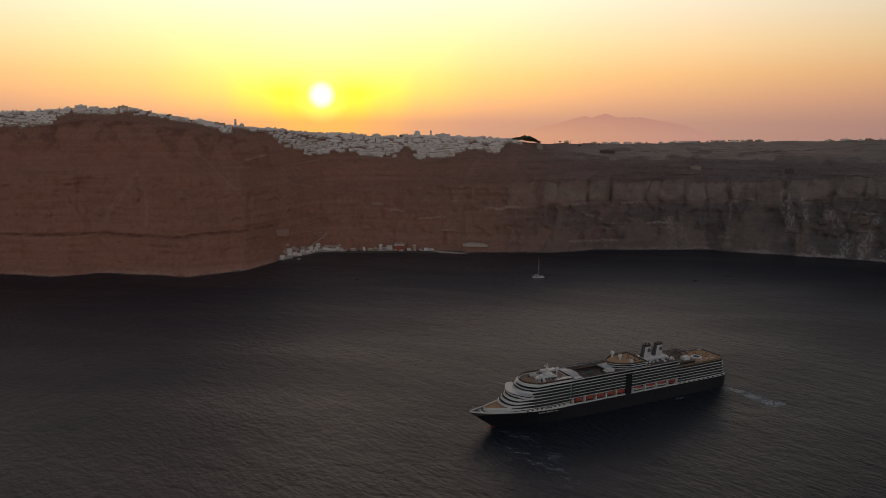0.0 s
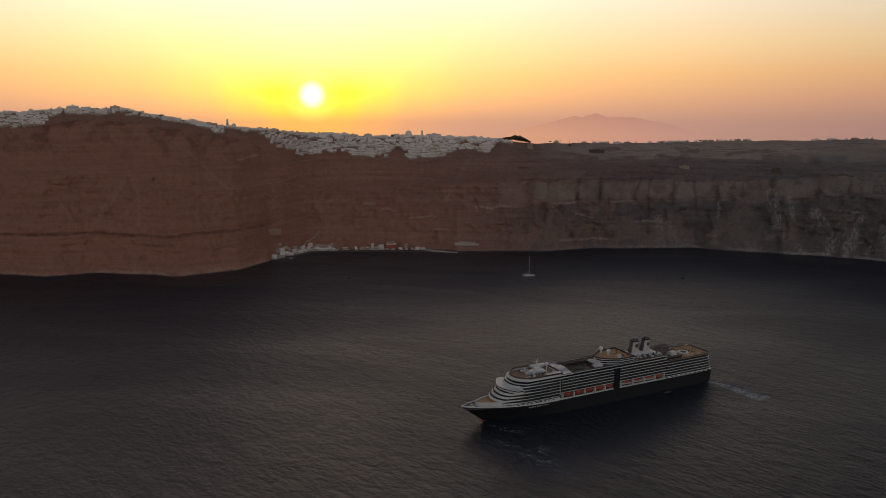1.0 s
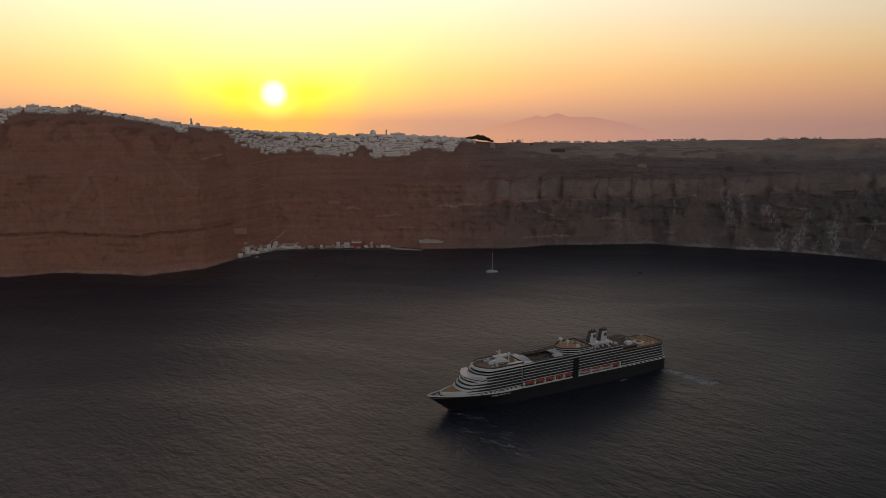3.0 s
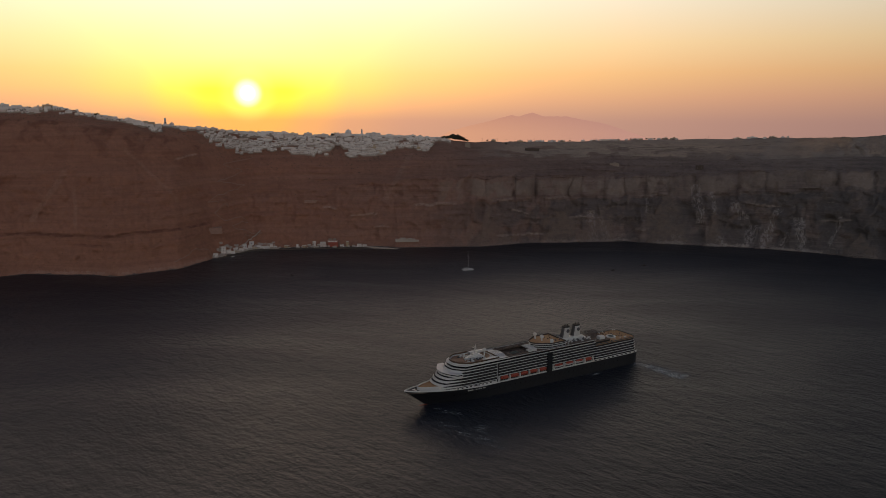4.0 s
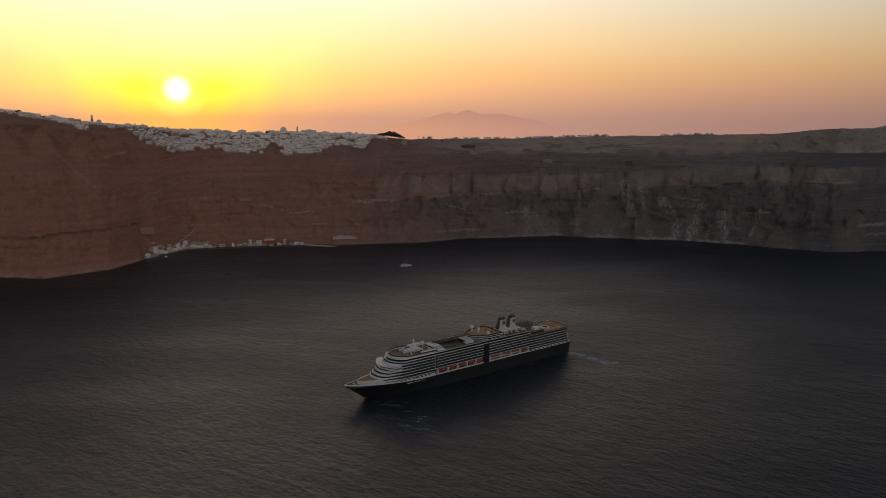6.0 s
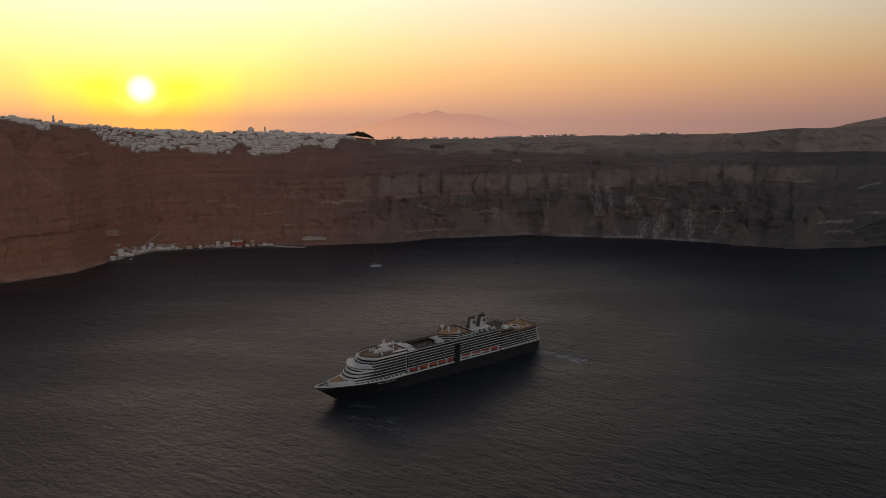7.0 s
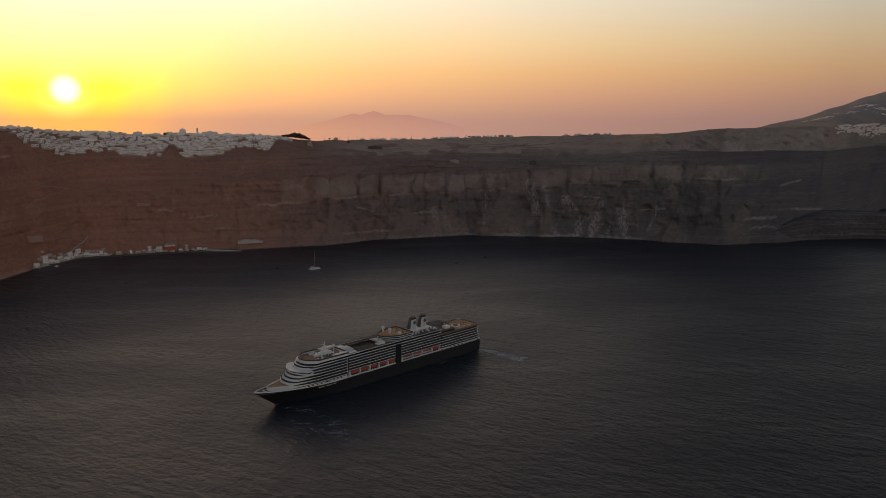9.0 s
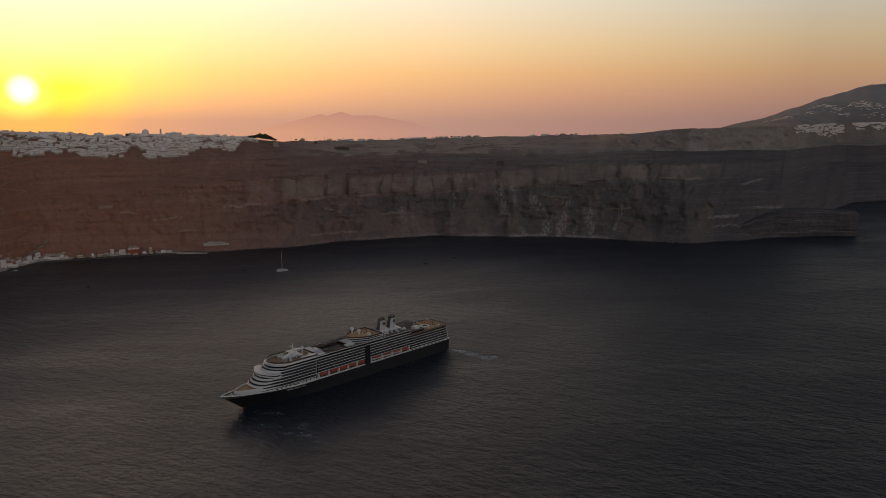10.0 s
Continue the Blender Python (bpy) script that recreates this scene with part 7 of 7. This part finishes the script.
def build_retaining(bearing, inland, w, h, label):
    p = at(bearing, shore(bearing) + inland)
    bm = bmesh.new()
    box(bm, -w / 2, w / 2, -5.0, 12, -h * 0.5, h * 0.5, 0.03)
    ob = bm_object("retaining_wall", bm, M["scree"])
    ob.matrix_world = pose(p.x, p.y, p.z, 0, 0, -bearing)
    tagged(ob, label, "wall", kind="structure")


build_retaining(-12.95, 42, 40, 12, "tall pale stone retaining wall on the slope")
build_retaining(-4.9, 85, 42, 6, "pale stone terrace wall on the slope")

# ---------------------------------------------------------------- plateau: field walls, farmhouses, poles
for k_, (b0, b1, f0, f1) in enumerate(((19, 25.6, 0.42, 0.45), (20, 27.2, 0.55, 0.53), (22.5, 27.0, 0.36, 0.34), (27.5, 31, 0.5, 0.8), (12, 16, 0.6, 0.5))):
    pts_ = []
    for i_ in range(9):
        b_ = b0 + (b1 - b0) * i_ / 8
        f_ = f0 + (f1 - f0) * i_ / 8 + 0.03 * math.sin(i_ * 1.3 + k_ * 2.1)
        pts_.append((b_, along(b_, UP_D) + f_ * (along(b_, TOP_D) - along(b_, UP_D))))
    tagged(bm_object("field_wall", ribbon(pts_, 1.2, 2.0, 10.0, 0.45), M["dark_stone"]), "low dark dry-stone wall between bare fields", "wall", kind="structure")

for b_, w_, h_ in ((9.6, 12, 4.5), (11.7, 16, 3.5), (12.5, 13, 3.5), (13.3, 22, 4), (14.2, 24, 4.2), (15.0, 18, 3.6), (16.6, 12, 3.4), (17.3, 14, 3.2), (18.1, 20, 3.6), (18.7, 12, 3.2), (19.9, 10, 3.0), (20.5, 16, 4), (21.0, 12, 4.5), (21.7, 18, 4), (22.3, 12, 4), (22.8, 16, 4.8), (23.4, 22, 5), (27.9, 24, 3.0), (28.9, 30, 3.4), (30.3, 20, 3.0)):
    build_block(b_, shore(b_) + along(b_, TOP_D) + 6, w_, 9, h_, max(2, int(w_ / 4)), "lime" if int(b_ * 10) % 3 else "ochre", "low plateau house on the skyline", 0)

build_block(12.7, shore(12.7) + 376, 38, 14, 5.5, 3, "dark_stone", "roofless dark stone enclosure on the plateau")
build_block(19.2, shore(19.2) + 148, 22, 8, 3.2, 3, "stone", "low pale stone hut on the slope")
build_block(25.55, shore(25.55) + 134, 17, 9, 8.0, 2, "dark_stone", "dark stone hut at the edge of the tuff cliff")
# a pale rock tower; the house block with its windows is made up
build_block(7.55, shore(7.55) + 262, 13, 10, 9.0, 2, "stone", "pale rock tower below the pines, built as a block")
rng_ = random.Random(37)
for k_ in range(30):
    b_ = rng_.uniform(12.5, 24.0) if k_ % 4 else rng_.uniform(27.5, 31.5)
    build_block(b_, shore(b_) + along(b_, TOP_D) + rng_.uniform(-14, 10), rng_.uniform(5, 11), 7, rng_.uniform(2.4, 3.6), 2, "lime" if k_ % 3 else "stone", "small low farmhouse on the plateau", rng_.uniform(-15, 15))


def build_pole(bearing, extra, h):
    p = at(bearing, shore(bearing) + extra)
    root = new("utility_pole")
    root.matrix_world = pose(p.x, p.y, p.z, 0, 0, -bearing)
    tagged(root, "thin wooden utility pole on the plateau edge", "pole", "poles on the plateau")
    bm = bmesh.new()
    tube(bm, (0, 0, -1), (0, 0, h), 0.3, 0.2, 6)
    part("shaft", bm, M["bark"], root)
    bm = bmesh.new()
    tube(bm, (-1.2, 0, h - 0.8), (1.2, 0, h - 0.8), 0.12, 0.12, 5)
    part("crossarm", bm, M["bark"], root)


for b_ in (8.7, 9.9, 10.6, 11.3, 12.3, 12.8, 15.6, 17.6, 20.0, 25.9):
    build_pole(b_, along(b_, TOP_D) + 2, 9)


# ---------------------------------------------------------------- far town on the mountain slope
def build_far_town():
    """White houses: one crowd on the brow, a second further round the bay, and hamlets up the mountain."""
    rng = random.Random(44)
    bm = bmesh.new()

    def house(b, r, big=1.0):
        p = at(b, r)
        w, d, h = rng.uniform(6, 15) * big, rng.uniform(6, 10), rng.uniform(1.8, 3.4) * big
        box(bm, p.x - w / 2, p.x + w / 2, p.y - d / 2, p.y + d / 2, p.z - 0.8, p.z + h, 0, radians(-b + rng.uniform(-20, 20)))

    for k in range(330):
        b = 46.9 + 2.85 * rng.random() ** 0.65
        u0, t0 = along(b, UP_D), along(b, TOP_D)
        deep = 0.30 * max(0.0, (b - 46.9) / 2.85) ** 1.5 + 0.04
        house(b, shore(b) + t0 - 4 - (t0 - u0) * deep * rng.random())
    for k in range(190):
        b = rng.uniform(50.35, 53.2)
        u0, t0 = along(b, UP_D), along(b, TOP_D)
        house(b, shore(b) + t0 + 8 - (t0 - u0) * 0.55 * rng.random() * (0.3 + 0.7 * abs(math.sin(b * 3.0))))
    hamlets = ((45.6, 2750, 0.5, 40), (48.2, 3480, 0.35, 60), (49.2, 3420, 0.3, 40), (50.4, 3560, 0.35, 70), (51.2, 3480, 0.4, 60), (52.2, 3420, 0.4, 40), (49.6, 3200, 0.4, 26), (51.5, 3240, 0.5, 30), (47.3, 3050, 0.5, 24), (53.5, 3400, 0.8, 30))
    for cb, cr, spread, count in hamlets:
        for k in range(count // 2):
            house(cb + rng.gauss(0, spread), cr + rng.gauss(0, 38), 0.7)
    tagged(bm_object("far_town", bm, M["lime"]), "white houses scattered over the far mountain slope", "houses", kind="stuff")


build_far_town()


# ---------------------------------------------------------------- distant island
def build_island():
    vs, fs = [], []
    n, R = 220, 4700.0
    prof = [(5.1, 150), (6.0, 196), (7.4, 228), (8.3, 245), (9.1, 260), (10.3, 288), (10.9, 300), (11.4, 290), (11.75, 297), (12.05, 307), (12.5, 315), (12.8, 308), (13.4, 291), (15.2, 291), (16.3, 272), (17.6, 254), (18.3, 240), (19.6, 205), (21.5, 150), (25.0, 60)]
    for i in range(n + 1):
        b = 5.2 + 19.8 * i / n
        t = np.interp(b, [p[0] for p in prof], [p[1] for p in prof])
        h = t + 2.0 * noise.fractal(Vector((b * 3.5, 0, 0)), 1.0, 2.0, 4)
        a = radians(b)
        for k, (dr, z) in enumerate(((-120, -60), (-60, -60 + (h + 60) * 0.55), (0, h), (120, -60))):
            vs.append(((R + dr) * math.sin(a), (R + dr) * math.cos(a), z))
    for i in range(n):
        for k in range(3):
            q = 4 * i + k
            fs.append((q, q + 4, q + 5, q + 1))
    me = bpy.data.meshes.new("distant_island")
    me.from_pydata(vs, [], fs)
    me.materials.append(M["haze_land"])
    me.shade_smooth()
    tagged(new("backdrop", me), "island on the horizon with its rose haze painted on", "island", kind="structure")


build_island()
